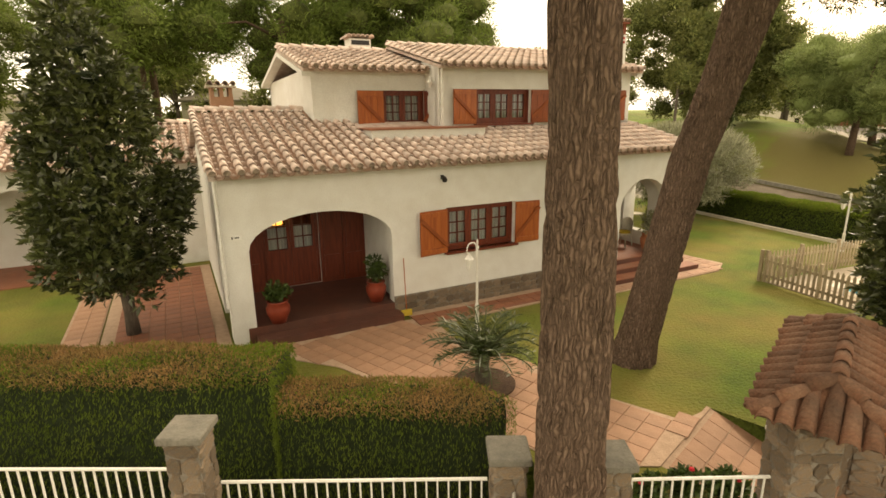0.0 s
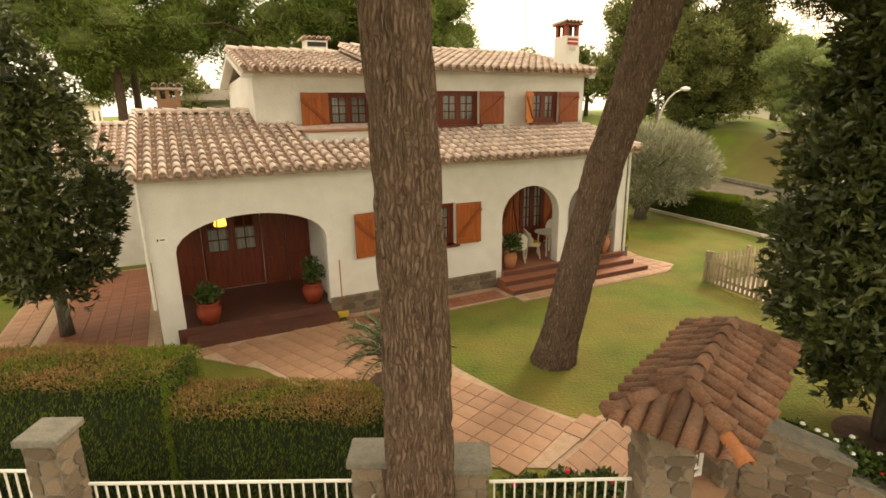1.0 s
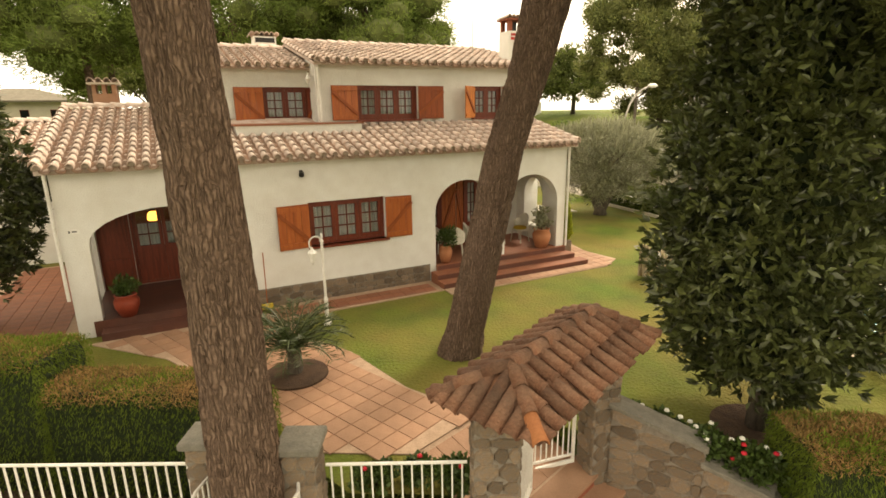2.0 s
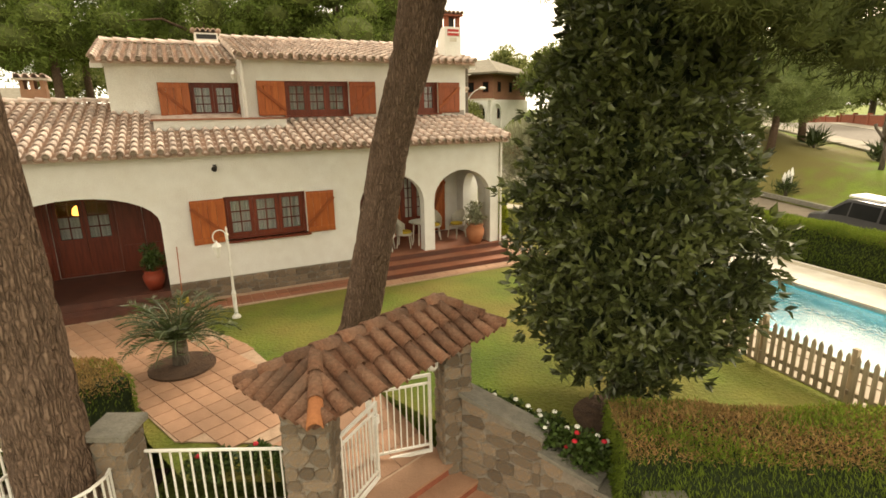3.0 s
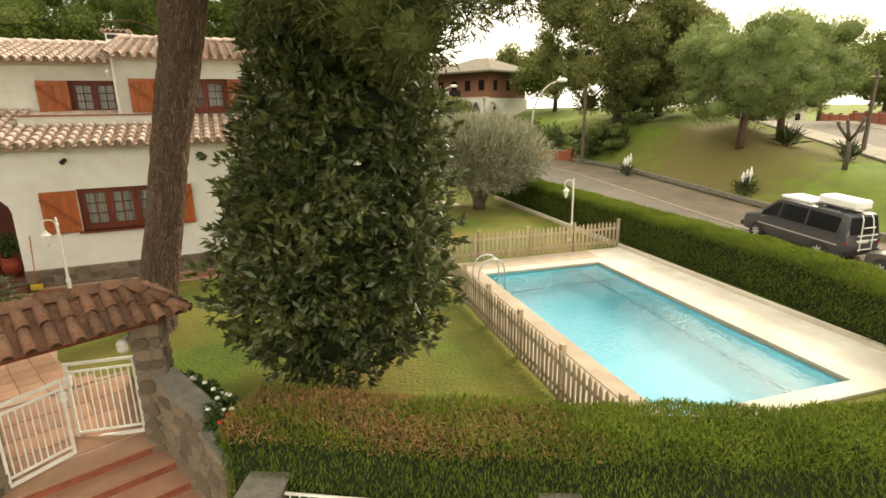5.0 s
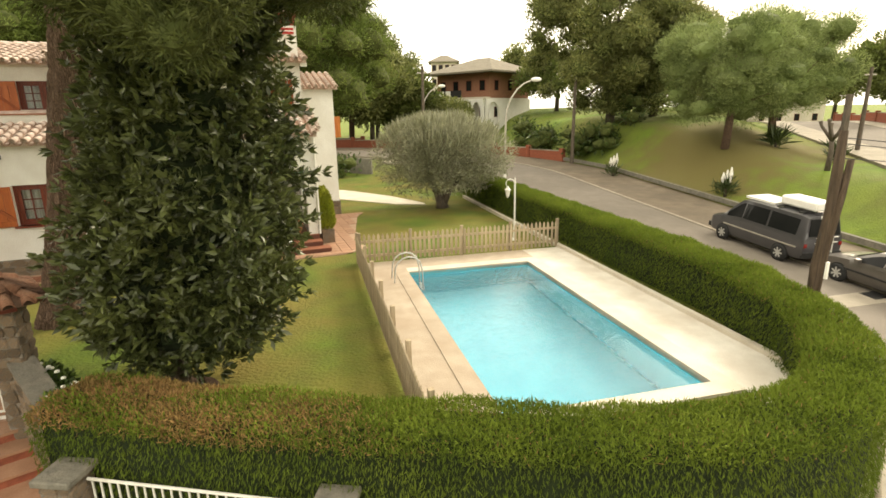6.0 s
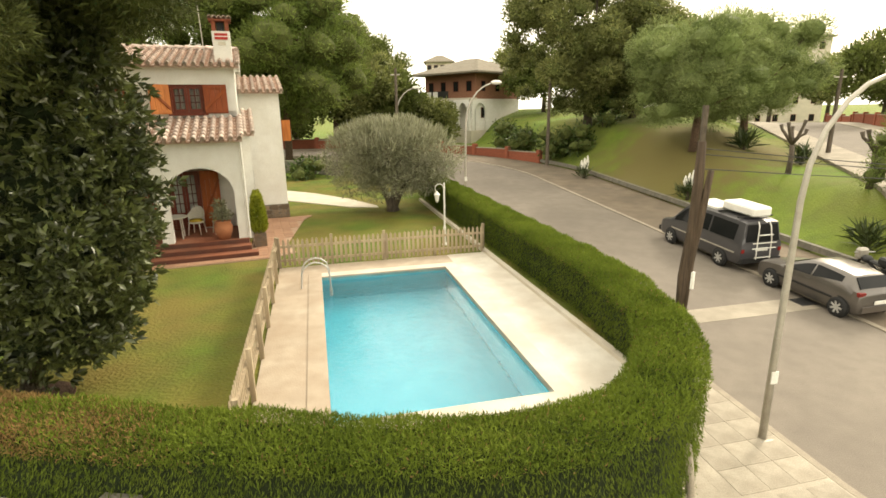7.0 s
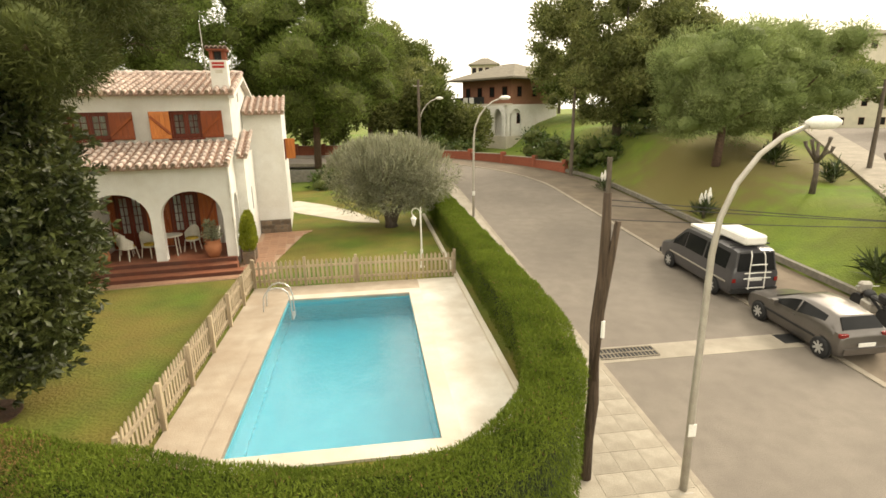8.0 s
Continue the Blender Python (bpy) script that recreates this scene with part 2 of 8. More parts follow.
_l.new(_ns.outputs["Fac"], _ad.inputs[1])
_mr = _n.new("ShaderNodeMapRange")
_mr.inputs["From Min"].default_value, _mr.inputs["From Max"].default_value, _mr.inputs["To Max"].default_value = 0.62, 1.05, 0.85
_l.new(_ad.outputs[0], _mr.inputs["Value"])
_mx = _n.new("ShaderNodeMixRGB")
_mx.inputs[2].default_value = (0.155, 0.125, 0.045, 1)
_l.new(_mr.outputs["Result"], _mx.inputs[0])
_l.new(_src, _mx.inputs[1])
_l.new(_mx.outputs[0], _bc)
# near-black green that paints the shade deep inside hedges and magnolias
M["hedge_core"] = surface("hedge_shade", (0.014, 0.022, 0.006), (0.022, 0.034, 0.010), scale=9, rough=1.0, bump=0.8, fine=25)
M["hedge"] = leafy("cypress_hedge_foliage", (0.090, 0.132, 0.017), (0.142, 0.186, 0.027), back=0.3, rough=0.8, per=0.22, spec=0.12)
# paler green of sprays mixed into the hedge tops
M["hedge_tip"] = leafy("paler_cypress_tips", (0.120, 0.168, 0.021), (0.180, 0.235, 0.032), back=0.3, rough=0.8, per=0.2, spec=0.12)
M["hedge_lime"] = leafy("lime_cypress_foliage", (0.26, 0.30, 0.03), (0.36, 0.38, 0.045), back=0.25, rough=0.6, per=0.35, spec=0.2)
M["hedge_dry"] = leafy("dry_clipped_hedge_top", (0.35, 0.205, 0.085), (0.225, 0.155, 0.055), back=0.2, rough=0.8, per=0.35, spec=0.15, patch=2.0)
M["magnolia"] = leafy("magnolia_leaf", (0.054, 0.068, 0.022), (0.116, 0.134, 0.041), back=0.22, rough=0.34, per=0.5, spec=0.5)
# dark green of the lumps that stand in for shade inside crowns
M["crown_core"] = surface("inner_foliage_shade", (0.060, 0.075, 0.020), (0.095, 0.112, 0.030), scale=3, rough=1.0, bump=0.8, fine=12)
M["pine"] = leafy("pine_needles", (0.098, 0.132, 0.028), (0.165, 0.190, 0.052), back=0.35, rough=0.7, per=0.4, spec=0.2, patch=0.5)
# pine needles again, shade of the backlit canopy put into the colour
M["pine_dark"] = leafy("shaded_pine_needles", (0.050, 0.064, 0.015), (0.088, 0.100, 0.026), back=0.2, rough=0.7, per=0.4, spec=0.2, patch=0.8)
M["pine_mid"] = leafy("fresh_pine_needles", (0.130, 0.190, 0.040), (0.20, 0.25, 0.060), back=0.4, rough=0.7, per=0.35, spec=0.2, patch=0.35)
# stone pine and far tree colours lightened to stand in for distance haze
M["pine_bright"] = leafy("stone_pine_needles", (0.200, 0.260, 0.088), (0.275, 0.325, 0.125), back=0.4, rough=0.7, per=0.4, spec=0.2, patch=0.4)
M["broadleaf"] = leafy("broad_leaves", (0.165, 0.185, 0.056), (0.25, 0.265, 0.090), back=0.4, rough=0.6, per=0.4, spec=0.3, patch=0.4)
M["olive"] = leafy("olive_leaves", (0.235, 0.240, 0.140), (0.36, 0.36, 0.245), back=0.3, rough=0.6, per=0.4, spec=0.3)
M["palm"] = leafy("cycad_leaflet", (0.040, 0.062, 0.016), (0.070, 0.090, 0.024), back=0.15, rough=0.45, per=0.3)
M["bush"] = leafy("bush_leaves", (0.045, 0.080, 0.015), (0.085, 0.130, 0.025), back=0.25, rough=0.5, per=0.4)
def bark_plates(name):
    """Pine bark: pale upright plates parted by dark furrows."""
    m = bpy.data.materials.new(name)
    m.use_nodes = True
    n, l = m.node_tree.nodes, m.node_tree.links
    b = n["Principled BSDF"]
    b.inputs["Roughness"].default_value = 0.95
    b.inputs["Specular IOR Level"].default_value = 0.15
    co, mp, ns = n.new("ShaderNodeTexCoord"), n.new("ShaderNodeMapping"), n.new("ShaderNodeTexNoise")
    mp.inputs["Scale"].default_value = (24.0, 24.0, 4.6)
    ns.inputs["Scale"].default_value = 5.0
    ns.inputs["Detail"].default_value = 4.0
    l.new(co.outputs["Object"], ns.inputs["Vector"])
    ad = n.new("ShaderNodeMixRGB")
    ad.blend_type = "LINEAR_LIGHT"
    ad.inputs[0].default_value = 0.045
    l.new(co.outputs["Object"], ad.inputs[1])
    l.new(ns.outputs["Color"], ad.inputs[2])
    l.new(ad.outputs[0], mp.inputs["Vector"])
    vo = n.new("ShaderNodeTexVoronoi")
    vo.feature = "DISTANCE_TO_EDGE"
    vo.inputs["Scale"].default_value = 1.0
    l.new(mp.outputs["Vector"], vo.inputs["Vector"])
    rp = n.new("ShaderNodeValToRGB")
    rp.color_ramp.elements[0].color = (0.094, 0.063, 0.046, 1)
    rp.color_ramp.elements[1].position, rp.color_ramp.elements[1].color = 0.5, (0.19, 0.13, 0.094, 1)
    e = rp.color_ramp.elements.new(0.13)
    e.color = (0.155, 0.101, 0.071, 1)
    l.new(vo.outputs["Distance"], rp.inputs["Fac"])
    fn = n.new("ShaderNodeTexNoise")
    fn.inputs["Scale"].default_value, fn.inputs["Detail"].default_value = 22.0, 6.0
    l.new(co.outputs["Object"], fn.inputs["Vector"])
    mx = n.new("ShaderNodeMixRGB")
    mx.blend_type = "OVERLAY"
    mx.inputs[0].default_value = 0.4
    l.new(rp.outputs["Color"], mx.inputs[1])
    l.new(fn.outputs["Fac"], mx.inputs[2])
    l.new(mx.outputs[0], b.inputs["Base Color"])
    h = n.new("ShaderNodeMath")
    h.operation = "MINIMUM"
    h.inputs[1].default_value = 0.3
    l.new(vo.outputs["Distance"], h.inputs[0])
    bp = n.new("ShaderNodeBump")
    bp.inputs["Strength"].default_value, bp.inputs["Distance"].default_value = 1.0, 0.10
    l.new(h.outputs[0], bp.inputs["Height"])
    l.new(bp.outputs["Normal"], b.inputs["Normal"])
    return m


M["bark"] = bark_plates("furrowed_pine_bark")
M["bark_grey"] = surface("grey_bark", (0.15, 0.12, 0.09), (0.085, 0.07, 0.055), scale=6, rough=0.95, bump=0.8, fine=25, stretch=(2, 2, 0.6))
M["coping"] = surface("pale_pool_stone", (0.64, 0.595, 0.50), (0.55, 0.505, 0.42), scale=2, rough=0.8, bump=0.2, stain=(0.42, 0.34, 0.24), stain_scale=0.8, stain_amount=0.45)
M["deck"] = surface("pool_deck_slab", (0.46, 0.39, 0.30), (0.38, 0.315, 0.24), scale=2.5, rough=0.85, bump=0.2, stain=(0.26, 0.19, 0.13), stain_scale=0.9, stain_amount=0.5)
M["pool"] = surface("pool_liner", (0.15, 0.60, 0.70), (0.12, 0.54, 0.66), scale=2, rough=0.5, bump=0.0)
M["fence"] = surface("weathered_picket_wood", (0.50, 0.41, 0.28), (0.40, 0.32, 0.21), scale=4, rough=0.9, bump=0.3, stretch=(5, 5, 0.5), stain=(0.20, 0.15, 0.10), stain_scale=2, stain_amount=0.4, per_piece=0.2)
M["asphalt"] = surface("worn_asphalt", (0.225, 0.195, 0.160), (0.190, 0.165, 0.135), scale=2, rough=0.9, bump=0.3, fine=80, stain=(0.14, 0.12, 0.10), stain_scale=0.35, stain_amount=0.5)
M["pavement"] = surface("pavement_slab", (0.42, 0.375, 0.30), (0.35, 0.31, 0.245), scale=3, rough=0.9, bump=0.25, stain=(0.20, 0.17, 0.13), stain_scale=0.7, stain_amount=0.5, per_piece=0.1)
M["kerb"] = surface("concrete_kerb", (0.38, 0.335, 0.26), (0.30, 0.26, 0.205), scale=4, rough=0.9, bump=0.3, stain=(0.2, 0.17, 0.13), stain_scale=1.2, stain_amount=0.5)
M["brick"] = surface("red_brick", (0.32, 0.10, 0.055), (0.24, 0.075, 0.045), scale=8, rough=0.9, bump=0.3, per_piece=0.2)
M["van"] = surface("dark_grey_car_paint", (0.055, 0.053, 0.058), (0.050, 0.048, 0.052), scale=2, rough=0.3, bump=0.0, spec=0.5, coat=0.6)
M["silver"] = surface("bronze_grey_car_paint", (0.140, 0.126, 0.115), (0.125, 0.112, 0.10), scale=2, rough=0.3, bump=0.0, metal=0.5, coat=0.6)
M["car_glass"] = surface("tinted_car_glass", (0.012, 0.013, 0.013), (0.02, 0.02, 0.02), scale=1, rough=0.1, bump=0.0, spec=0.12)
M["rubber"] = surface("black_rubber", (0.02, 0.02, 0.02), (0.03, 0.03, 0.03), scale=10, rough=0.85, bump=0.1)
M["black"] = surface("black_plastic", (0.018, 0.018, 0.018), (0.03, 0.03, 0.03), scale=10, rough=0.5, bump=0.1)
M["alloy"] = surface("alloy_rim", (0.55, 0.54, 0.51), (0.45, 0.44, 0.42), scale=10, rough=0.35, bump=0.0, metal=0.25)
M["galvanised"] = surface("galvanised_steel", (0.46, 0.43, 0.37), (0.38, 0.35, 0.30), scale=4, rough=0.5, bump=0.05, metal=0.4)
M["white_plastic"] = surface("white_plastic", (0.80, 0.79, 0.74), (0.74, 0.72, 0.66), scale=4, rough=0.4, bump=0.0)
M["tail_red"] = surface("dark_red_lamp_lens", (0.22, 0.018, 0.016), (0.16, 0.014, 0.012), scale=6, rough=0.25, bump=0.0)
M["pole_wood"] = surface("old_pole_timber", (0.125, 0.088, 0.060), (0.062, 0.044, 0.031), scale=4, rough=0.95, bump=0.8, fine=22, stretch=(5, 5, 0.35))
M["pot"] = surface("glazed_terracotta_pot", (0.27, 0.048, 0.024), (0.20, 0.036, 0.019), scale=4, rough=0.4, bump=0.05)
M["pot_plain"] = surface("terracotta_pot", (0.42, 0.175, 0.085), (0.34, 0.135, 0.065), scale=4, rough=0.75, bump=0.1)
M["red"] = surface("red_lacquer", (0.45, 0.03, 0.02), (0.36, 0.025, 0.018), scale=4, rough=0.4, bump=0.0)
M["yellow"] = surface("yellow_cushion", (0.62, 0.45, 0.06), (0.55, 0.38, 0.05), scale=6, rough=0.9, bump=0.1)
M["rattan"] = surface("white_woven_rattan", (0.70, 0.67, 0.58), (0.55, 0.52, 0.44), scale=40, rough=0.7, bump=0.5, fine=80)
M["soil"] = surface("brown_soil", (0.105, 0.062, 0.038), (0.07, 0.042, 0.028), scale=6, rough=1.0, bump=0.8)
M["flower_white"] = surface("white_petal", (0.8, 0.78, 0.72), (0.7, 0.68, 0.6), scale=10, rough=0.7, bump=0.0)
M["flower_red"] = surface("red_petal", (0.55, 0.02, 0.03), (0.45, 0.02, 0.04), scale=10, rough=0.7, bump=0.0)
M["far_wall"] = surface("far_pale_wall", (0.62, 0.56, 0.46), (0.54, 0.49, 0.40), scale=1, rough=0.95, bump=0.1)
M["deck_pale"] = surface("bleached_pool_deck", (0.70, 0.665, 0.585), (0.60, 0.565, 0.49), scale=2, rough=0.85, bump=0.2, stain=(0.38, 0.31, 0.235), stain_scale=0.9, stain_amount=0.6)
M["muted_brick"] = surface("muted_facing_brick", (0.30, 0.145, 0.09), (0.23, 0.11, 0.07), scale=6, rough=0.9, bump=0.3)
M["far_roof"] = surface("far_brown_roof", (0.215, 0.19, 0.145), (0.165, 0.145, 0.11), scale=2, rough=0.95, bump=0.5, fine=9)
M["lens"] = surface("frosted_lamp_glass", (0.75, 0.74, 0.68), (0.68, 0.66, 0.6), scale=4, rough=0.3, bump=0.0)
_w = bpy.data.materials.new("pool_water")
_w.use_nodes = True
_b = _w.node_tree.nodes["Principled BSDF"]
_b.inputs["Base Color"].default_value = (0.75, 0.95, 1.0, 1)
_b.inputs["Roughness"].default_value = 0.04
_b.inputs["Transmission Weight"].default_value = 1.0
_b.inputs["IOR"].default_value = 1.33
_b.inputs["Specular IOR Level"].default_value = 0.3
_t = _w.node_tree.nodes.new("ShaderNodeTexNoise")
_t.inputs["Scale"].default_value = 9.0
_t.inputs["Detail"].default_value = 3.0
_c = _w.node_tree.nodes.new("ShaderNodeTexCoord")
_p = _w.node_tree.nodes.new("ShaderNodeBump")
_p.inputs["Strength"].default_value = 0.11
_p.inputs["Distance"].default_value = 0.08
_w.node_tree.links.new(_c.outputs["Object"], _t.inputs["Vector"])
_w.node_tree.links.new(_t.outputs["Fac"], _p.inputs["Height"])
_w.node_tree.links.new(_p.outputs["Normal"], _b.inputs["Normal"])
M["water"] = _w
_e = bpy.data.materials.new("lit_lamp")
_e.use_nodes = True
_e.node_tree.nodes["Principled BSDF"].inputs["Emission Color"].default_value = (1.0, 0.45, 0.08, 1)
_e.node_tree.nodes["Principled BSDF"].inputs["Emission Strength"].default_value = 1.6
_e.node_tree.nodes["Principled BSDF"].inputs["Base Color"].default_value = (0.9, 0.5, 0.15, 1)
M["lamp_lit"] = _e


# ---- ground ----
def hedge_line(x, y):
    """Below zero inside the garden, above zero on the streets (metres from the hedge's middle line, roughly)."""
    p = STREET.inverted() @ Vector((x, y, 0))
    east = p.x + 3.1
    front = 5.3 - y
    if east > -4.6 and front > -4.6:
        return math.hypot(max(east + 4.6, 0), max(front + 4.6, 0)) - 4.6
    return max(east, front)


def smooth(a, b, x):
    t = max(0.0, min(1.0, (x - a) / (b - a)))
    return t * t * (3 - 2 * t)


def upper_road(n, y):
    """A place n metres beyond the park's edge of the upper road, at depth y."""
    return (32.2 + 0.29 * (y - 26.6) + n / 0.96, y)


def ground_z(x, y):
    d = hedge_line(x, y)
    p = STREET.inverted() @ Vector((x, y, 0))
    if -9.3 < p.x < -4.55 and -5.75 < p.y < 2.8:
        return -2.4
    inside = -0.04 + 7.4 * smooth(19, 47, y) * smooth(-3.5, -13, x)
    if 2.7 < x < 8.4 and 2.0 < y < 7.3:
        return -1.3
    if x < 2.7 and 5.0 < y < 7.15:
        return -1.0
    if p.y > 18:
        inside = -0.04 + (street_z(x, y) + 0.04) * smooth(18, 26, p.y) * smooth(-16, -4, p.x)
    out = street_z(x, y)
    if p.x > 10.8:
        rise = 2.1 * smooth(4, 16, p.y) * (1 - 0.4 * smooth(34, 46, p.y)) + 0.75 * smooth(14, 24, p.y)
        out += 0.3 * smooth(11.0, 11.7, p.x) + rise * smooth(11.3, 15.5, p.x) + 0.4 * smooth(11, 24, p.x)
        beyond = ((x - 32.2) - 0.29 * (y - 26.6)) * 0.96
        out += (0.8 + 0.035 * max(-20.0, min(y - 27, 40.0)) - out) * smooth(-7, -0.6, beyond) * smooth(11.2, 15.5, p.x)
    far = smooth(60, 120, math.hypot(x - 10, y - 20))
    z = inside + (out - inside) * smooth(-0.3, 0.3, d)
    return z * (1 - far) + 0.4 * far


def axis(a, b, step, far):
    fine = list(np.arange(a, b + 1e-6, step))
    out = [b + step * 1.35 ** k * 3 for k in range(1, 60) if b + step * 1.35 ** k * 3 < far]
    low = [a - step * 1.35 ** k * 3 for k in range(1, 60) if step * 1.35 ** k * 3 - a < far]
    return sorted(low) + fine + out


_xs, _ys = axis(-16, 46, 0.6, 2500), axis(-8, 62, 0.6, 2500)
_v = [(x, y, ground_z(x, y)) for y in _ys for x in _xs]
_nx = len(_xs)
_f = [(j * _nx + i, j * _nx + i + 1, (j + 1) * _nx + i + 1, (j + 1) * _nx + i) for j in range(len(_ys) - 1) for i in range(_nx - 1)]
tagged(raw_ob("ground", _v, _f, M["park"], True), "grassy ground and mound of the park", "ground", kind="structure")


def strip(name, w0, w1, s0, s1, lift, material, step=1.0, bend=True):
    """A sheet that follows the side street's climb, with real thickness; it bends left far up the street."""
    bm = bmesh.new()
    n = max(1, int((s1 - s0) / step))
    rows = []
    for i in range(n + 1):
        s = s0 + (s1 - s0) * i / n
        ring = []
        for w, dz in ((w0, -0.25), (w0, 0), (w1, 0), (w1, -0.25)):
            q = street_pt(w, s)
            ring.append(bm.verts.new((q.x, q.y, q.z + lift + dz)))
        rows.append(ring)
    for a, b in zip(rows, rows[1:]):
        for k in range(4):
            bm.faces.new((a[k], a[(k + 1) % 4], b[(k + 1) % 4], b[k]))
    bm.faces.new(rows[0][::-1])
    bm.faces.new(rows[-1])
    return mesh_ob(name, bm, material)


def street_pt(w, s):
    """A place on the side street: straight to 24 m, then round a left bend of 12 m radius, then straight."""
    if s <= 24:
        q = st(w, s)
    else:
        a = min(1.3, (s - 24) / 12.0)
        on = max(0.0, s - 39.6)
        q = st(-12 + (12 + w) * math.cos(a) - on * math.sin(a), 24 + (12 + w) * math.sin(a) + on * math.cos(a))
    q.z = -2.0 + 0.062 * max(-3.0, min(s + 3.0, 42.6))
    return q


tagged(strip("road", 0, 10.8, -30, 58, 0.02, M["asphalt"]), "worn grey-brown asphalt side street", "road", kind="structure")
tagged(strip("pavement", -2.3, -0.16, -12, 34, 0.14, M["pavement"]), "pale slab pavement beside the hedge", "pavement", kind="structure")
tagged(strip("pavement", -9.0, -2.3, -16, -2.5, 0.138, M["pavement"]), "pale slab pavement round the street corner", "pavement", kind="structure")
tagged(strip("kerb", -0.16, 0.0, -12, 46, 0.145, M["kerb"]), "pale concrete kerb", "kerb", kind="structure")
tagged(strip("verge", 6.9, 10.78, -12, 44, 0.035, M["verge"]), "dusty brown parking strip beside the street", "verge", kind="structure")
tagged(strip("kerb", 6.7, 6.9, -2, 52, 0.06, M["kerb"]), "pale flush gutter line along the parking strip", "kerb", kind="structure")
tagged(strip("park_wall", 10.78, 11.0, -12, 27.2, 0.38, M["stone_cap"]), "low stone edging wall of the park", "wall", kind="structure")

# the front street runs along the garden rails under the walk


def ground_cover(name, x0, x1, y0, y1, lift, material, label, cat):
    """A sheet laid over the ground's own grid, a little above it."""
    xs, ys = [x for x in _xs if x0 <= x <= x1], [y for y in _ys if y0 <= y <= y1]
    v = [(x, y, ground_z(x, y) + lift) for y in ys for x in xs]
    n = len(xs)
    f = [(j * n + i, j * n + i + 1, (j + 1) * n + i + 1, (j + 1) * n + i) for j in range(len(ys) - 1) for i in range(n - 1)]
    return tagged(raw_ob(name, v, f, material, True), label, cat, kind="structure")


ground_cover("road", -60, 15.5, -7.5, 2.3, 0.03, M["asphalt"], "worn asphalt front street along the garden", "road")
ground_cover("pavement", -60, 15.5, 2.1, 4.7, 0.034, M["pavement"], "pale pavement before the garden rails", "pavement")

# lawn of the garden
_corner = [(7.55, 5.38), (8.5, 5.3), (10, 5.18), (11.5, 5.12), (13, 5.1), (14.4, 5.12), (15.55, 5.28), (16.5, 5.62), (17.27, 6.18), (17.8, 6.95), (18.12, 7.9), (18.2, 8.9)]
_o = [(-30, 7.3), (0.6, 7.2), (1.3, 6.3), (2.2, 5.5), (3.75, 5.45), (2.95, 6.3), (4.34, 7.74), (5.25, 6.85), (5.9, 6.6), (6.9, 5.9), (7.9, 5.3)] + _corner[2:] + [tuple(st(-2.93, s)[:2]) for s in (0, 8, 16, 20)] + [(2, 40), (-30, 40)]
bm = bmesh.new()
for loop in (_o, [tuple(st(w, s)[:2]) for w, s in ((-8.85, -5.3), (-5.05, -5.3), (-5.05, 2.3), (-8.85, 2.3))]):
    vs = [bm.verts.new((x, y, 0.0)) for x, y in loop]
    for i in range(len(vs)):
        bm.edges.new((vs[i], vs[(i + 1) % len(vs)]))
bmesh.ops.triangle_fill(bm, use_beauty=True, edges=bm.edges[:])
tagged(mesh_ob("lawn", bm, M["lawn"]), "mown garden lawn with dry brown patches", "lawn", kind="structure")

# ---- pool ----
P0 = STREET


def in_street(ob):
    ob.matrix_world = STREET
    return ob


bm = bmesh.new()
w0, w1, s0, s1 = -8.68, -5.2, -5.1, 2.15
box(bm, w0 - 0.15, w1 + 0.15, s0 - 0.15, s1 + 0.15, -1.7, -1.5)
for r in ((w0 - 0.15, w0, s0, s1), (w1, w1 + 0.15, s0, s1), (w0 - 0.15, w1 + 0.15, s0 - 0.15, s0), (w0 - 0.15, w1 + 0.15, s1, s1 + 0.15)):
    box(bm, *r, -1.5, 0.0)
pool = in_street(tagged(mesh_ob("swimming_pool", bm, M["pool"]), "rectangular swimming pool with a turquoise liner", "swimming pool", kind="structure"))
bm_w = bmesh.new()
box(bm_w, w0 + 0.002, w1 - 0.002, s0 + 0.002, s1 - 0.002, -1.45, -0.09)
in_street(tagged(mesh_ob("water", bm_w, M["water"]), "rippled turquoise pool water", "water", kind="structure"))
c = 0.35
in_street(tagged(mesh_ob("pool_coping", boxes((w0 - c, w0, s0 - c, s1 + c, -0.06, 0.05)), M["deck"]), "brown-stained stone pool coping", "coping", kind="structure"))
coping = in_street(tagged(mesh_ob("pool_coping", boxes((w1, w1 + c, s0 - c, s1 + c, -0.06, 0.05),
                   (w0, w1, s1, s1 + c, -0.06, 0.05), (w0, w1, s0 - c, s0, -0.06, 0.05)), M["coping"]), "pale stone pool coping", "coping", kind="structure"))
in_street(tagged(mesh_ob("pool_deck", boxes((-9.85, w0 - c, s0 - 0.8, 3.4, -0.06, 0.035), (w0 - c, w1 + c, s1 + c, 3.4, -0.06, 0.036)), M["deck"]), "brown-stained slab deck beside the pool", "paving", kind="structure"))
in_street(tagged(mesh_ob("pool_deck", boxes((w1 + c, -3.65, s0 - 0.8, 3.4, -0.06, 0.036)), M["deck_pale"]), "pale bleached slab deck beside the pool", "paving", kind="structure"))
in_street(tagged(mesh_ob("kerb", boxes((-3.65, -3.52, -5.5, 14, -0.06, 0.12)), M["coping"]), "low pale edging under the hedge", "kerb", kind="structure"))


# ---- house ----
house = thing("house", HOUSE, "two-storey white stucco house with clay tile roofs and red-brown shutters", "house")


def arch_top(u, a, b, spring, top):
    m, r = (a + b) / 2, (b - a) / 2
    return spring + (top - spring) * math.sqrt(max(0.0, 1 - ((u - m) / r) ** 2))


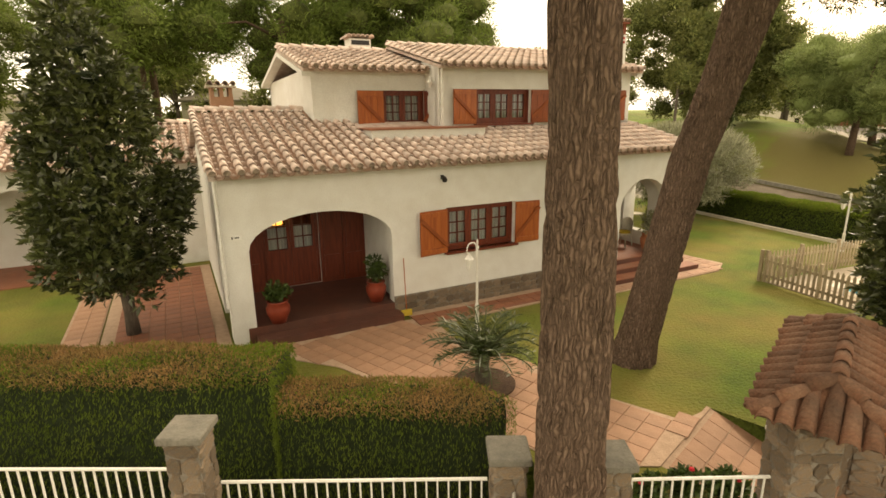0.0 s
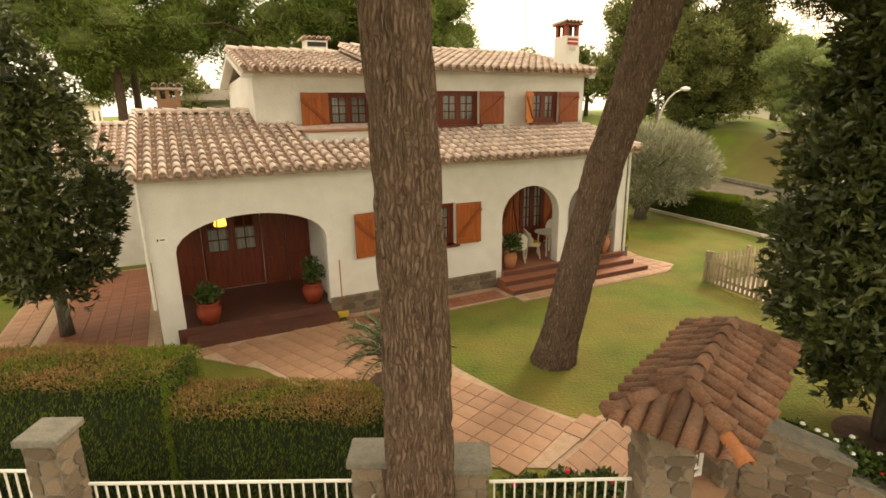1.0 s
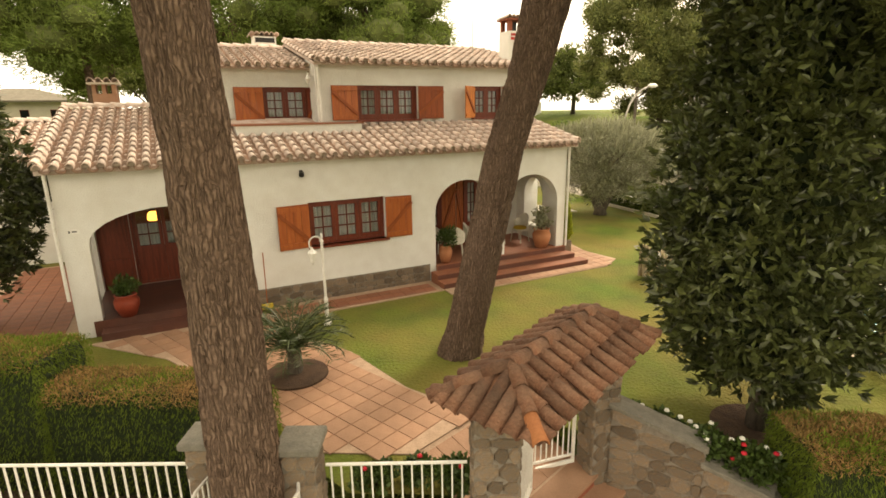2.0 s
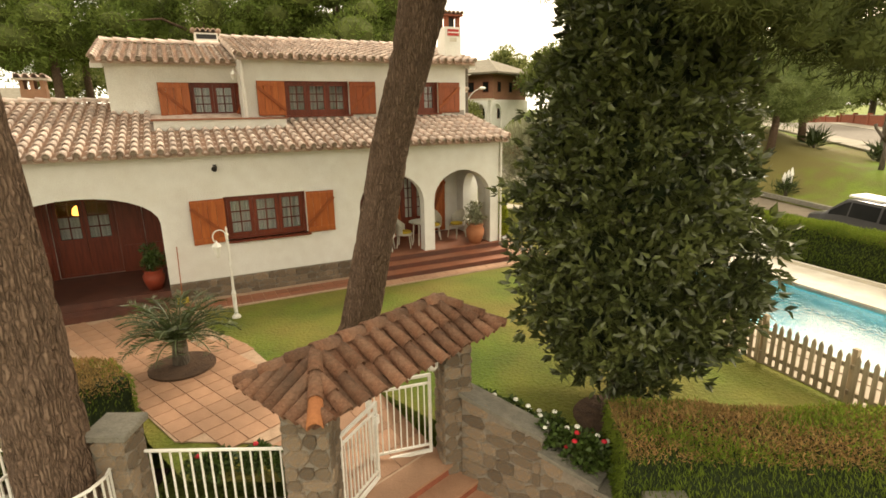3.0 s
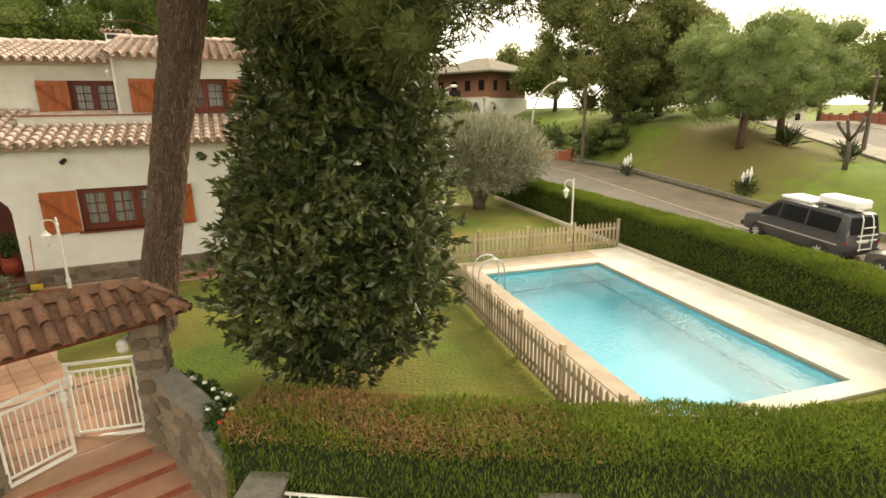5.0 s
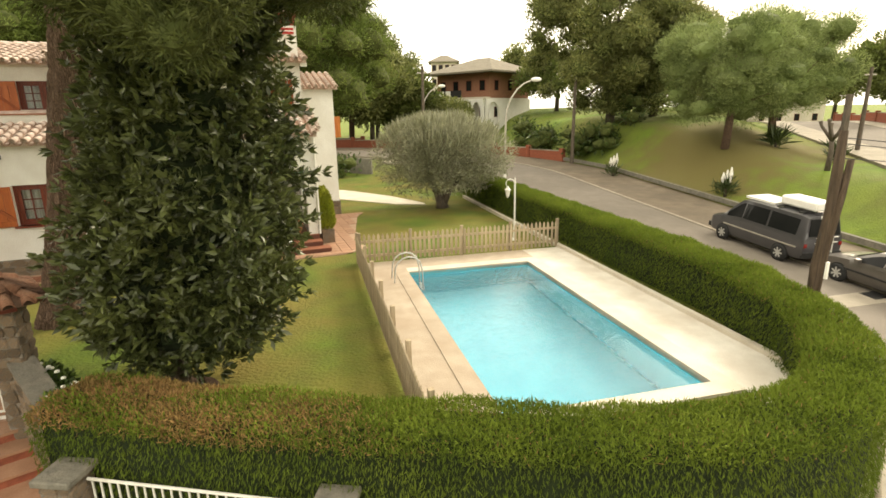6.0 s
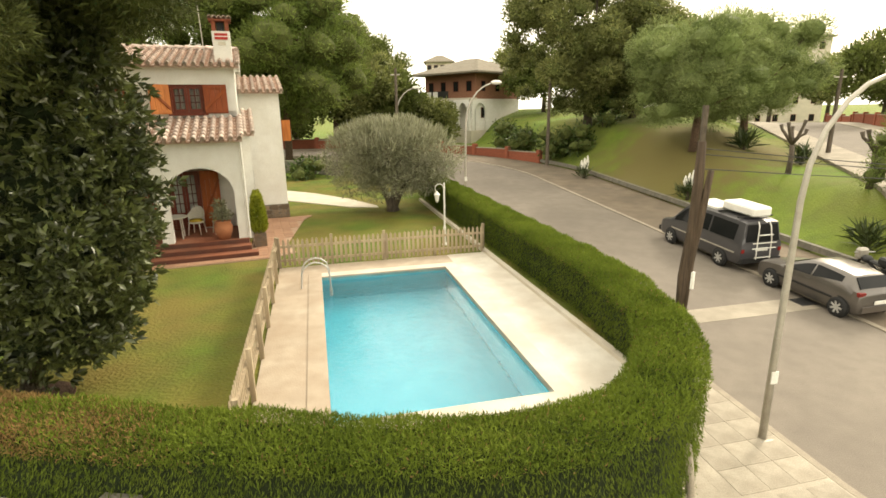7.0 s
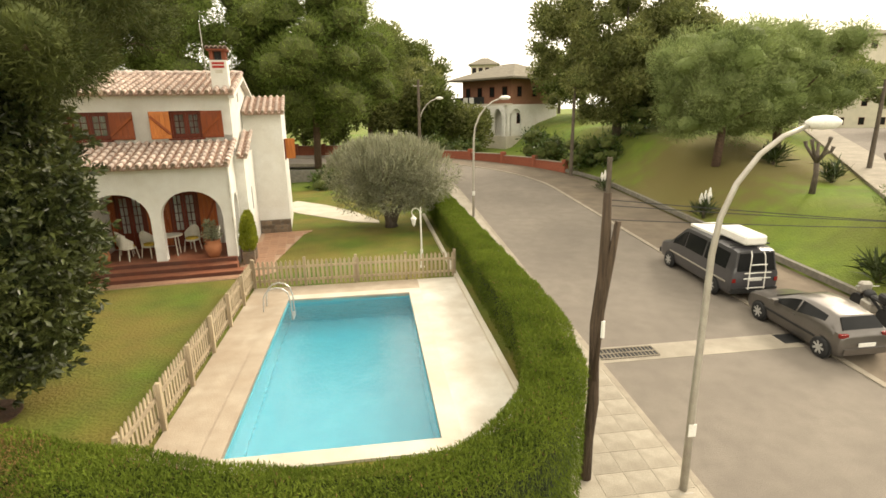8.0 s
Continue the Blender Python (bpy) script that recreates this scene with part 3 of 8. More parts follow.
def wall(bm, u0, u1, v0, v1, z0, z1, openings=(), along="u", ztop=None):
    """A wall with openings cut through. openings: (a, b, bottom, spring, top); spring None: square head."""
    cuts = {u0, u1}
    for a, b, lo, spring, top in openings:
        n = 14 if spring is not None else 1
        cuts |= {a + (b - a) * (0.5 - 0.5 * math.cos(math.pi * k / n)) for k in range(n + 1)}
    cuts = sorted(cuts)
    for a, b in zip(cuts, cuts[1:]):
        m = (a + b) / 2
        spans = [((z0, z0), None)]
        lows, solid = (z0, z0), []
        for oa, ob_, lo, spring, top in sorted(openings, key=lambda o: o[2]):
            if oa - 1e-6 <= m <= ob_ + 1e-6:
                if lo > lows[0]:
                    solid.append((lows, (lo, lo)))
                lows = (top, top) if spring is None else (arch_top(a, oa, ob_, spring, top), arch_top(b, oa, ob_, spring, top))
        zt = (z1, z1) if ztop is None else (ztop(a), ztop(b))
        solid.append((lows, zt))
        for (la, lb), (ha, hb) in solid:
            c = [(a, v0, la), (b, v0, lb), (b, v1, lb), (a, v1, la), (a, v0, ha), (b, v0, hb), (b, v1, hb), (a, v1, ha)]
            if along == "v":
                c = [(y, x, z) for x, y, z in c]
            vs = [bm.verts.new(p) for p in c]
            for q in ((3, 2, 1, 0), (4, 5, 6, 7), (0, 1, 5, 4), (1, 2, 6, 5), (2, 3, 7, 6), (3, 0, 4, 7)):
                try:
                    bm.faces.new([vs[i] for i in q])
                except ValueError:
                    pass
    bmesh.ops.remove_doubles(bm, verts=bm.verts[:], dist=0.0005)
    bm.verts.index_update()
    seen = {}
    for f in bm.faces:
        seen.setdefault(frozenset(v.index for v in f.verts), []).append(f)
    bmesh.ops.delete(bm, geom=[f for g in seen.values() if len(g) > 1 for f in g], context="FACES_ONLY")
    return bm


FLOOR = 0.45
S = 0.28                                  # roof slope
LOW = lambda v: 3.55 + 0.255 * (v + 0.35)     # underside of the lower roof
bm = wall(bmesh.new(), 0, 13.0, 0, 0.3, 0, 3.64, ((0.47, 3.63, 0.0, 2.02, 2.72), (5.05, 7.05, 1.42, None, 2.52), (8.5, 10.45, 0.0, 1.92, 2.78), (10.78, 12.7, 0.0, 1.92, 2.78)))
part("front_wall", bm, M["stucco"], house)
# side walls of the porches
part("side_wall", wall(bmesh.new(), 0.3, 4.6, 0.0, 0.3, 0, 3.6, ((0.6, 2.2, 0.0, 1.7, 2.4),), "v", lambda v: LOW(v) - 0.03), M["stucco"], house)
part("side_wall", wall(bmesh.new(), 4.601, 9.499, 0.0, 0.3, 0, 3.5, (), "v", lambda v: 4.62 - 0.243 * (v - 4.3)), M["stucco"], house)
part("side_wall", wall(bmesh.new(), 0.3, 2.5, 3.75, 4.0, 0, 3.6, (), "v", lambda v: LOW(v) - 0.03), M["stucco"], house)
part("side_wall", wall(bmesh.new(), 0.3, 2.5, 8.2, 8.5, 0, 3.6, (), "v", lambda v: LOW(v) - 0.03), M["stucco"], house)
part("side_wall", wall(bmesh.new(), 0.3, 2.2, 12.7, 13.0, 0, 3.6, ((0.75, 1.75, 0.9, 1.9, 2.5),), "v", lambda v: LOW(v) - 0.03), M["stucco"], house)
part("back_wall", wall(bmesh.new(), 0.3, 3.75, 2.45, 2.7, 0, 4.3, ((1.05, 2.5, 0.35, None, 2.7),)), M["stucco"], house)
part("back_wall", wall(bmesh.new(), 8.5, 12.7, 2.2, 2.45, 0, 4.3), M["stucco"], house)
part("rear_wall", wall(bmesh.new(), 0, 13, 9.5, 9.8, 0, 4.4), M["stucco"], house)
part("side_wall", boxes((12.7, 13.0, 2.2, 9.5, 0, 4.5), (13.0, 13.35, 1.9, 5.5, 0, 3.75)), M["stucco"], house)
# upper storey
UP = lambda v: 5.80 + 0.235 * (v - 2.8)
UPR = lambda v: 5.89 + 0.225 * (v - 1.9)
part("upper_wall", wall(bmesh.new(), 2.75, 6.0, 3.1, 3.35, 3.9, 5.86, ((4.68, 6.0, 4.33, None, 5.36),)), M["stucco"], house)
part("upper_wall", wall(bmesh.new(), 6.0, 13.05, 2.2, 2.45, 4.0, 5.95, ((7.15, 9.05, 4.42, None, 5.38), (10.95, 12.05, 4.42, None, 5.38))), M["stucco"], house)
part("upper_wall", wall(bmesh.new(), 3.35, 9.2, 2.75, 3.0, 3.9, 6.0, (), "v", lambda v: min(UP(v), UP(12.1 - v)) - 0.01), M["stucco"], house)
part("upper_wall", wall(bmesh.new(), 2.45, 9.2, 12.8, 13.05, 3.9, 6.0, ((4.6, 5.1, 5.7, 6.1, 6.3),), "v", lambda v: min(UPR(v), UPR(11.4 - v)) - 0.01), M["stucco"], house)
part("upper_wall", wall(bmesh.new(), 2.3, 3.3, 6.0, 6.2, 4.0, 5.9, (), "v", lambda v: UPR(v) - 0.01), M["stucco"], house)
part("upper_wall", boxes((2.75, 13.05, 9.0, 9.25, 4.0, 5.9)), M["stucco"], house)
# rear side wing
part("wing_wall", wall(bmesh.new(), 13.06, 14.65, 5.5, 5.75, 0, 5.3, ()), M["stucco"], house)
part("wing_wall", wall(bmesh.new(), 5.75, 9.8, 14.4, 14.65, 0, 5.2, (), "v", lambda v: 5.25 + S * (min(v, 15.3 - v) - 5.2)), M["stucco"], house)
# porch floors
part("porch_floor", boxes((0.3, 3.75, -0.02, 2.45, 0.0, FLOOR - 0.1)), M["porch_tile"], house, "dark red tiled porch floor")
part("terrace_floor", boxes((8.5, 13.0, -0.1, 2.2, 0.0, FLOOR)), M["terracotta"], house, "red tiled terrace floor")
part("terrace_step", boxes((8.3, 13.05, -0.5, -0.1, 0.0, 0.30)), M["terracotta"], house)
part("terrace_step", boxes((8.3, 13.25, -0.9, -0.5, 0.0, 0.16)), M["terracotta"], house)
part("porch_step", boxes((0.45, 3.7, -0.42, -0.02, 0.0, 0.18)), M["porch_tile"], house)
part("step_riser", boxes((8.3, 13.05, -0.508, -0.5, 0.165, 0.285)), M["porch_tile"], house)
part("step_riser", boxes((8.3, 13.25, -0.908, -0.9, 0.035, 0.145)), M["porch_tile"], house)
part("step_riser", boxes((8.5, 12.98, -0.108, -0.1, 0.305, 0.43)), M["porch_tile"], house)


def roof_slab(name, pts, thick=0.08):
    bm = bmesh.new()
    top = [bm.verts.new(p) for p in pts]
    low = [bm.verts.new((p[0], p[1], p[2] - thick)) for p in pts]
    n = len(pts)
    bm.faces.new(top)
    bm.faces.new(low[::-1])
    for i in range(n):
        bm.faces.new((top[i], low[i], low[(i + 1) % n], top[(i + 1) % n]))
    return part(name, bm, M["tile"], house)


roofs = {}
E_ = lambda u, v: (u, v, LOW(v) + 0.08)
roofs["porch"] = roof_slab("lower_roof", [E_(-0.15, -0.35), E_(13.12, -0.35), E_(13.12, 2.2), E_(6.0, 2.2), E_(6.0, 3.1), E_(2.75, 3.1), E_(2.75, 4.3), E_(-0.15, 4.3)])
roofs["back"] = roof_slab("lower_roof", [(-0.15, 4.3, LOW(4.3) + 0.08), (2.75, 4.3, LOW(4.3) + 0.08), (2.75, 8.9, 3.68), (-0.15, 8.9, 3.68)])
U_ = lambda u, v: (u, v, UP(v) + 0.08)
R_ = lambda u, v: (u, v, UPR(v) + 0.08)
roofs["up_l"] = roof_slab("upper_roof", [U_(2.5, 2.8), U_(6.05, 2.8), U_(6.05, 6.05), U_(2.5, 6.05)])
roofs["up_r"] = roof_slab("upper_roof", [R_(5.9, 1.88), R_(13.25, 1.88), R_(13.25, 5.7), R_(5.9, 5.7)])
roof_slab("upper_roof", [U_(2.5, 6.05), U_(6.05, 6.05), (6.05, 9.5, UP(2.6)), (2.5, 9.5, UP(2.6))])
roof_slab("upper_roof", [R_(5.9, 5.7), R_(13.25, 5.7), (13.25, 9.6, UPR(1.8)), (5.9, 9.6, UPR(1.8))])
roofs["wing"] = roof_slab("wing_roof", [(13.1, 5.2, 5.25), (14.8, 5.2, 5.25), (14.8, 7.6, 5.25 + S * 2.4), (13.1, 7.6, 5.25 + S * 2.4)])
roofs["side"] = roof_slab("lower_roof", [(13.13, 1.75, 3.72), (13.5, 1.75, 3.72), (13.5, 4.6, 3.72 + S * 2.85), (13.13, 4.6, 3.72 + S * 2.85)])


# ---- hedges ----
def hedge_bits(name, path, half, z0, z1, label, rng_seed, dry=None, dens=900, paler_share=0.25):
    """A clipped hedge along a line of (x, y): a core coloured as inner shade under a coat of small sprays."""
    rng = np.random.default_rng(rng_seed)
    pts = [Vector((x, y)) for x, y in path]
    ob = thing(name, Matrix.Identity(4), label, "hedge")
    bm = bmesh.new()
    rings = []
    for i, p in enumerate(pts):
        d = (pts[min(i + 1, len(pts) - 1)] - pts[max(i - 1, 0)]).normalized()
        n_ = Vector((-d.y, d.x))
        h = half - 0.17
        zz = z1[i] if isinstance(z1, (list, tuple)) else z1
        zb = z0[i] if isinstance(z0, (list, tuple)) else z0
        prof = ((-h, zb), (-h * 1.02, zz - 0.34), (-h * 0.9, zz - 0.15), (h * 0.9, zz - 0.15), (h * 1.02, zz - 0.34), (h, zb))
        rings.append(([bm.verts.new((p.x + n_.x * a, p.y + n_.y * a, z)) for a, z in prof], p, n_, zb, zz))
    for (a, *_), (b, *_) in zip(rings, rings[1:]):
        for k in range(6):
            bm.faces.new((a[k], a[(k + 1) % 6], b[(k + 1) % 6], b[k]))
    bm.faces.new(rings[0][0])
    bm.faces.new(rings[-1][0][::-1])
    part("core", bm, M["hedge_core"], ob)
    cs, ds, top = [], [], []
    for (_, p, n_, zb, zz), (_, q, m_, zb2, zz2) in zip(rings, rings[1:]):
        ln = (q - p).length
        for kind, span in (("top", 2 * half), ("l", zz - zb), ("r", zz - zb)):
            # sparser side sprays let the painted dark core show through
            k = int(dens * ln * span * (1.0 if kind == "top" else 0.26))
            t = rng.uniform(0, 1, k)
            if kind == "top":
                a = rng.uniform(-half, half, k)
                z = zz + (zz2 - zz) * t - 0.06 - 0.12 * (np.abs(a) / half) ** 5 - 0.12 * rng.uniform(0, 1, k) ** 2
                out = np.stack([n_.x * a * 0.4, n_.y * a * 0.4, np.full(k, 0.6)], 1)
            else:
                sgn = -1 if kind == "l" else 1
                a = sgn * (half - 0.03 - 0.19 * rng.uniform(0, 1, k) ** 1.3)
                z = rng.uniform(zb, zz - 0.10, k)
                out = np.stack([np.full(k, n_.x * sgn * 0.4), np.full(k, n_.y * sgn * 0.4), np.full(k, -0.95)], 1)
            x = p.x + (q.x - p.x) * t + (n_.x + (m_.x - n_.x) * t) * a
            y = p.y + (q.y - p.y) * t + (n_.y + (m_.y - n_.y) * t) * a
            c = np.stack([x, y, z], 1)
            w = np.sin(x * 2.1 + y) * np.sin(y * 2.7 - x * 0.6) * 0.05 + np.sin(x * 5.3 + y * 1.7) * np.sin(y * 4.9 - x * 2.2 + z * 3) * 0.04
            c += out * w[:, None]
            cs.append(c)
            ds.append(out + rng.normal(scale=0.45 if kind == "top" else 0.28, size=(k, 3)))
            top.append(np.full(k, kind == "top"))
    for (_, p, n_, zb, zz), sgn, nb in ((rings[0], -1, pts[1] - pts[0]), (rings[-1], 1, pts[-1] - pts[-2])):
        e = nb.normalized() * sgn
        k = int(dens * half * (zz - zb))
        a = rng.uniform(-half, half, k)
        z = rng.uniform(zb, zz - 0.06, k)
        cs.append(np.stack([p.x + n_.x * a, p.y + n_.y * a, z], 1))
        ds.append(np.stack([np.full(k, e.x * 0.4), np.full(k, e.y * 0.4), np.full(k, -0.95)], 1) + rng.normal(scale=0.45, size=(k, 3)))
        top.append(np.full(k, False))
    c, d, top = np.concatenate(cs), np.concatenate(ds), np.concatenate(top)
    patch = 0.75 + 0.5 * np.sin(c[:, 0] * 2.3 + np.sin(c[:, 1] * 4) * 1.5) * np.sin(c[:, 1] * 3.1 + c[:, 0])
    is_dry = top & (rng.uniform(0, 1, len(c)) < np.clip(dry(c[:, 0]) * patch, 0, 0.97))
    paler = top & ~is_dry & (rng.uniform(0, 1, len(c)) < paler_share + 0.3 * np.sin(c[:, 0] * 1.7 + c[:, 1] * 2.9) * np.sin(c[:, 1] * 1.3 - c[:, 0] * 0.7))
    d[paler] += np.array((0, 0, 0.35))
    c[paler, 2] += rng.uniform(-0.02, 0.06, int(paler.sum()))
    for nm, mask, mt in (("foliage", ~is_dry & ~paler, M["hedge"]), ("fresh_growth", paler, M["hedge_tip"]), ("clipped_top", is_dry, M["hedge_dry"])):
        if mask.any():
            lf = leaves(nm, c[mask], d[mask], 0.068, 0.19, mt, rng, plain=True)
            lf.parent = ob
            tagged(lf, kind="stuff")
    return ob


_east = [tuple(st(-2.78, s)[:2]) for s in (-4.2, -2.5, 0, 3, 6, 9, 12, 16)]
_line = _corner + _east[1:]
hedge_bits("hedge", _line, 0.53, [-1.0] * 12 + [-0.8] * 7, [0.95] * 8 + [0.98, 1.02, 1.08, 1.14] + [1.2] * 7, "long clipped green cypress hedge round the street corner and pool", 3, lambda x: np.clip((12.2 - x) / 2.6, 0.04, 1.1), 5200, 0.6)
hedge_bits("hedge", [(-14, 7.5), (-10, 7.4), (-7, 7.3), (-4.5, 7.28), (-2.45, 7.25)], 0.62, -1.0, 1.3, "clipped dark hedge with a dry brown top", 5, lambda x: 0.75 + 0.25 * np.sin(x * 0.9), 3200)
hedge_bits("hedge", [(-2.4, 7.0), (-1.2, 7.02), (-0.2, 6.92), (0.42, 6.78), (0.62, 7.0)], 0.52, -1.0, 0.9, "low clipped hedge with a dry brown top", 6, lambda x: x * 0.0 + 1.05, 3200)


# ---- roof tiles ----
def tile_mesh(name, length, r_low, r_top, material, seg=6):
    """One barrel tile: a tapered half pipe with thickness, low end at the origin, running up +y."""
    v, f = [], []
    for y, r in ((0.0, r_low), (length, r_top)):
        for rr in (r, r - 0.014):
            for k in range(seg + 1):
                a = math.pi * k / seg
                v.append((rr * math.cos(a), y, rr * math.sin(a) * 1.2 + (0.03 if y == 0 else 0.0)))
    n = seg + 1
    for k in range(seg):
        f.append((k, k + 1, 2 * n + k + 1, 2 * n + k))
        f.append((n + k + 1, n + k, 3 * n + k, 3 * n + k + 1))
        f.append((k + 1, k, n + k, n + k + 1))
    me = bpy.data.meshes.new(name)
    me.from_pydata(v, [], f)
    me.materials.append(material)
    return me, np.array(v), np.array(f)


def tile_field(roof, u0, u1, spans, slope_z, pieces, pitch=0.262, course=0.37, seed=1):
    """Barrel tiles over a slope that climbs with v. spans: function u -> (v0, v1). The lowest courses are single pieces, the rest one mesh."""
    rng = random.Random(seed)
    me, tv, tf = tile_mesh("tile", 0.45, 0.086, 0.066, M["tile_piece"])
    ang = math.atan(slope_z(1.0) - slope_z(0.0))
    cells = []
    n = int(round((u1 - u0) / pitch))
    for i in range(n + 1):
        u = u0 + (u1 - u0) * i / n
        v0, v1 = spans(u)
        k = 0
        while v0 + (k + 0.4) * course * math.cos(ang) < v1:
            cells.append((k, u, v0 + k * course * math.cos(ang)))
            k += 1
    cells.sort(key=lambda c: c[0])
    rest_v, rest_f, bed_v, bed_f = [], [], [], []
    for j, (k, u, v) in enumerate(cells):
        m = Matrix.Translation((u + rng.uniform(-0.004, 0.004), v + rng.uniform(-0.006, 0.006), slope_z(v) + 0.02)) @ Euler((ang + rng.uniform(-0.004, 0.008), rng.uniform(-0.02, 0.02), rng.uniform(-0.014, 0.014))).to_matrix().to_4x4()
        if j < pieces:
            ob = new("tile", me)
            ob.parent = roof
            ob.matrix_basis = m
        else:
            a = np.array(m)
            rest_f.append(tf + len(rest_v) * len(tv))
            rest_v.append(tv @ a[:3, :3].T + a[:3, 3])
    # mortar plugs in the mouths of the lowest covers
    plug = bmesh.new()
    for k, u, v in cells:
        if k == 0:
            z = slope_z(v) + 0.03
            ring = [[plug.verts.new((u + 0.07 * math.cos(math.pi * q / 6), v + y, z + 0.088 * math.sin(math.pi * q / 6))) for q in range(7)] for y in (0.035, 0.12)]
            plug.faces.new(ring[0])
            for q in range(6):
                plug.faces.new((ring[0][q], ring[1][q], ring[1][q + 1], ring[0][q + 1]))
    tagged(part("eave_mortar", plug, M["eave_mortar"], roof), kind="stuff")
    # channel tiles between the covers
    for i in range(n):
        u = u0 + (u1 - u0) * (i + 0.5) / n
        v0, v1 = spans(u)
        k = 0
        while v0 + (k + 0.4) * course * math.cos(ang) < v1:
            v = v0 + k * course * math.cos(ang) - 0.05
            m = Matrix.Translation((u, v, slope_z(v) + 0.066)) @ Euler((ang, 0, 0)).to_matrix().to_4x4() @ Matrix.Diagonal((1.15, 1, -0.75, 1))
            a = np.array(m)
            bed_f.append(tf[:, ::-1] + len(bed_v) * len(tv))
            bed_v.append(tv @ a[:3, :3].T + a[:3, 3])
            k += 1
    if rest_v:
        ob = raw_ob("tile_bed", np.concatenate(rest_v), np.concatenate(rest_f), M["tile"], True)
        ob.parent = roof
        tagged(ob, kind="stuff")
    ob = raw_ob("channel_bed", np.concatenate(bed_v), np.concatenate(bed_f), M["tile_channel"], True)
    ob.parent = roof
    tagged(ob, kind="stuff")
    me.shade_smooth()


def ridge_tiles(roof, a, b, r=0.10, step=0.36):
    a, b = Vector(a), Vector(b)
    me, _, _ = tile_mesh("ridge_tile", step + 0.06, r, r * 0.86, M["tile_piece"])
    d = (b - a)
    n = max(1, int(d.length / step))
    rot = d.to_track_quat("Y", "Z").to_matrix().to_4x4()
    for i in range(n):
        ob = new("ridge_tile", me)
        ob.parent = roof
        ob.matrix_basis = Matrix.Translation(a + d * (i / n)) @ rot


top_of = lambda u: 2.2 if u > 7.15 else (1.38 if u > 3.7 else (3.1 if u > 2.8 else 4.3))
tile_field(roofs["porch"], -0.08, 13.05, lambda u: (-0.42, top_of(u)), lambda v: LOW(v) + 0.08, 295, seed=2)
tile_field(roofs["up_r"], 6.0, 13.18, lambda u: (1.80, 5.7), lambda v: UPR(v) + 0.08, 100, seed=3)
tile_field(roofs["up_l"], 2.56, 5.9, lambda u: (2.72, 6.05), lambda v: UP(v) + 0.08, 48, seed=4)
tile_field(roofs["wing"], 13.15, 14.75, lambda u: (5.12, 7.6), lambda v: 5.25 + S * (v - 5.2), 40, seed=5)
tile_field(roofs["side"], 13.2, 13.46, lambda u: (1.68, 4.6), lambda v: 3.72 + S * (v - 1.75), 20, seed=6)
ridge_tiles(roofs["porch"], (-0.15, 4.3, LOW(4.3) + 0.12), (2.75, 4.3, LOW(4.3) + 0.12))
ridge_tiles(roofs["porch"], (-0.12, -0.38, 3.70), (-0.12, 4.25, LOW(4.3) + 0.11), 0.09)
ridge_tiles(roofs["porch"], (13.1, -0.38, 3.70), (13.1, 2.2, LOW(2.2) + 0.11), 0.09)
ridge_tiles(roofs["up_l"], (2.5, 6.05, UP(6.05) + 0.12), (5.9, 6.05, UP(6.05) + 0.12))
ridge_tiles(roofs["up_r"], (5.9, 5.7, UPR(5.7) + 0.12), (13.2, 5.7, UPR(5.7) + 0.12))
ridge_tiles(roofs["up_r"], (5.92, 1.85, UPR(1.85) + 0.12), (5.92, 5.7, UPR(5.7) + 0.12), 0.09)
ridge_tiles(roofs["up_r"], (13.22, 1.85, UPR(1.85) + 0.12), (13.22, 5.7, UPR(5.7) + 0.12), 0.09)
ridge_tiles(roofs["up_l"], (2.52, 2.75, UP(2.75) + 0.12), (2.52, 6.05, UP(6.05) + 0.12), 0.09)


def verge(u0, u1, runs, lo, hi):
    """White boarding under a gable's overhang, following both slopes. runs: (v, z) from eave over the ridge."""
    bm = bmesh.new()
    rows = [[bm.verts.new(q) for q in ((u0, v, z + lo), (u1, v, z + lo), (u1, v, z + hi), (u0, v, z + hi))] for v, z in runs]
    for a, b in zip(rows, rows[1:]):
        for k in range(4):
            bm.faces.new((a[k], a[(k + 1) % 4], b[(k + 1) % 4], b[k]))
    bm.faces.new(rows[0][::-1]), bm.faces.new(rows[-1])
    part("verge_board", bm, M["stucco"], house)


verge(2.47, 2.745, ((2.85, UP(2.85)), (6.05, UP(6.05)), (9.4, UP(2.7))), -0.12, -0.006)
verge(13.055, 13.27, ((1.93, UPR(1.93)), (5.7, UPR(5.7)), (9.5, UPR(1.9))), -0.12, -0.006)
# dark joint where the lower roof meets the upper wall, and the planter ledge under the first window
ledge = part("window_ledge", boxes((3.75, 7.0, 1.42, 2.19, 3.7, 4.34), (3.75, 5.99, 2.19, 3.09, 3.7, 4.34)), M["stucco"], house, "white rendered ledge under the upper window")
part("ledge_cap", boxes((3.70, 7.05, 1.37, 2.19, 4.342, 4.385), (3.70, 5.99, 2.19, 3.09, 4.342, 4.385)), M["terracotta"], ledge, "red tile cap")


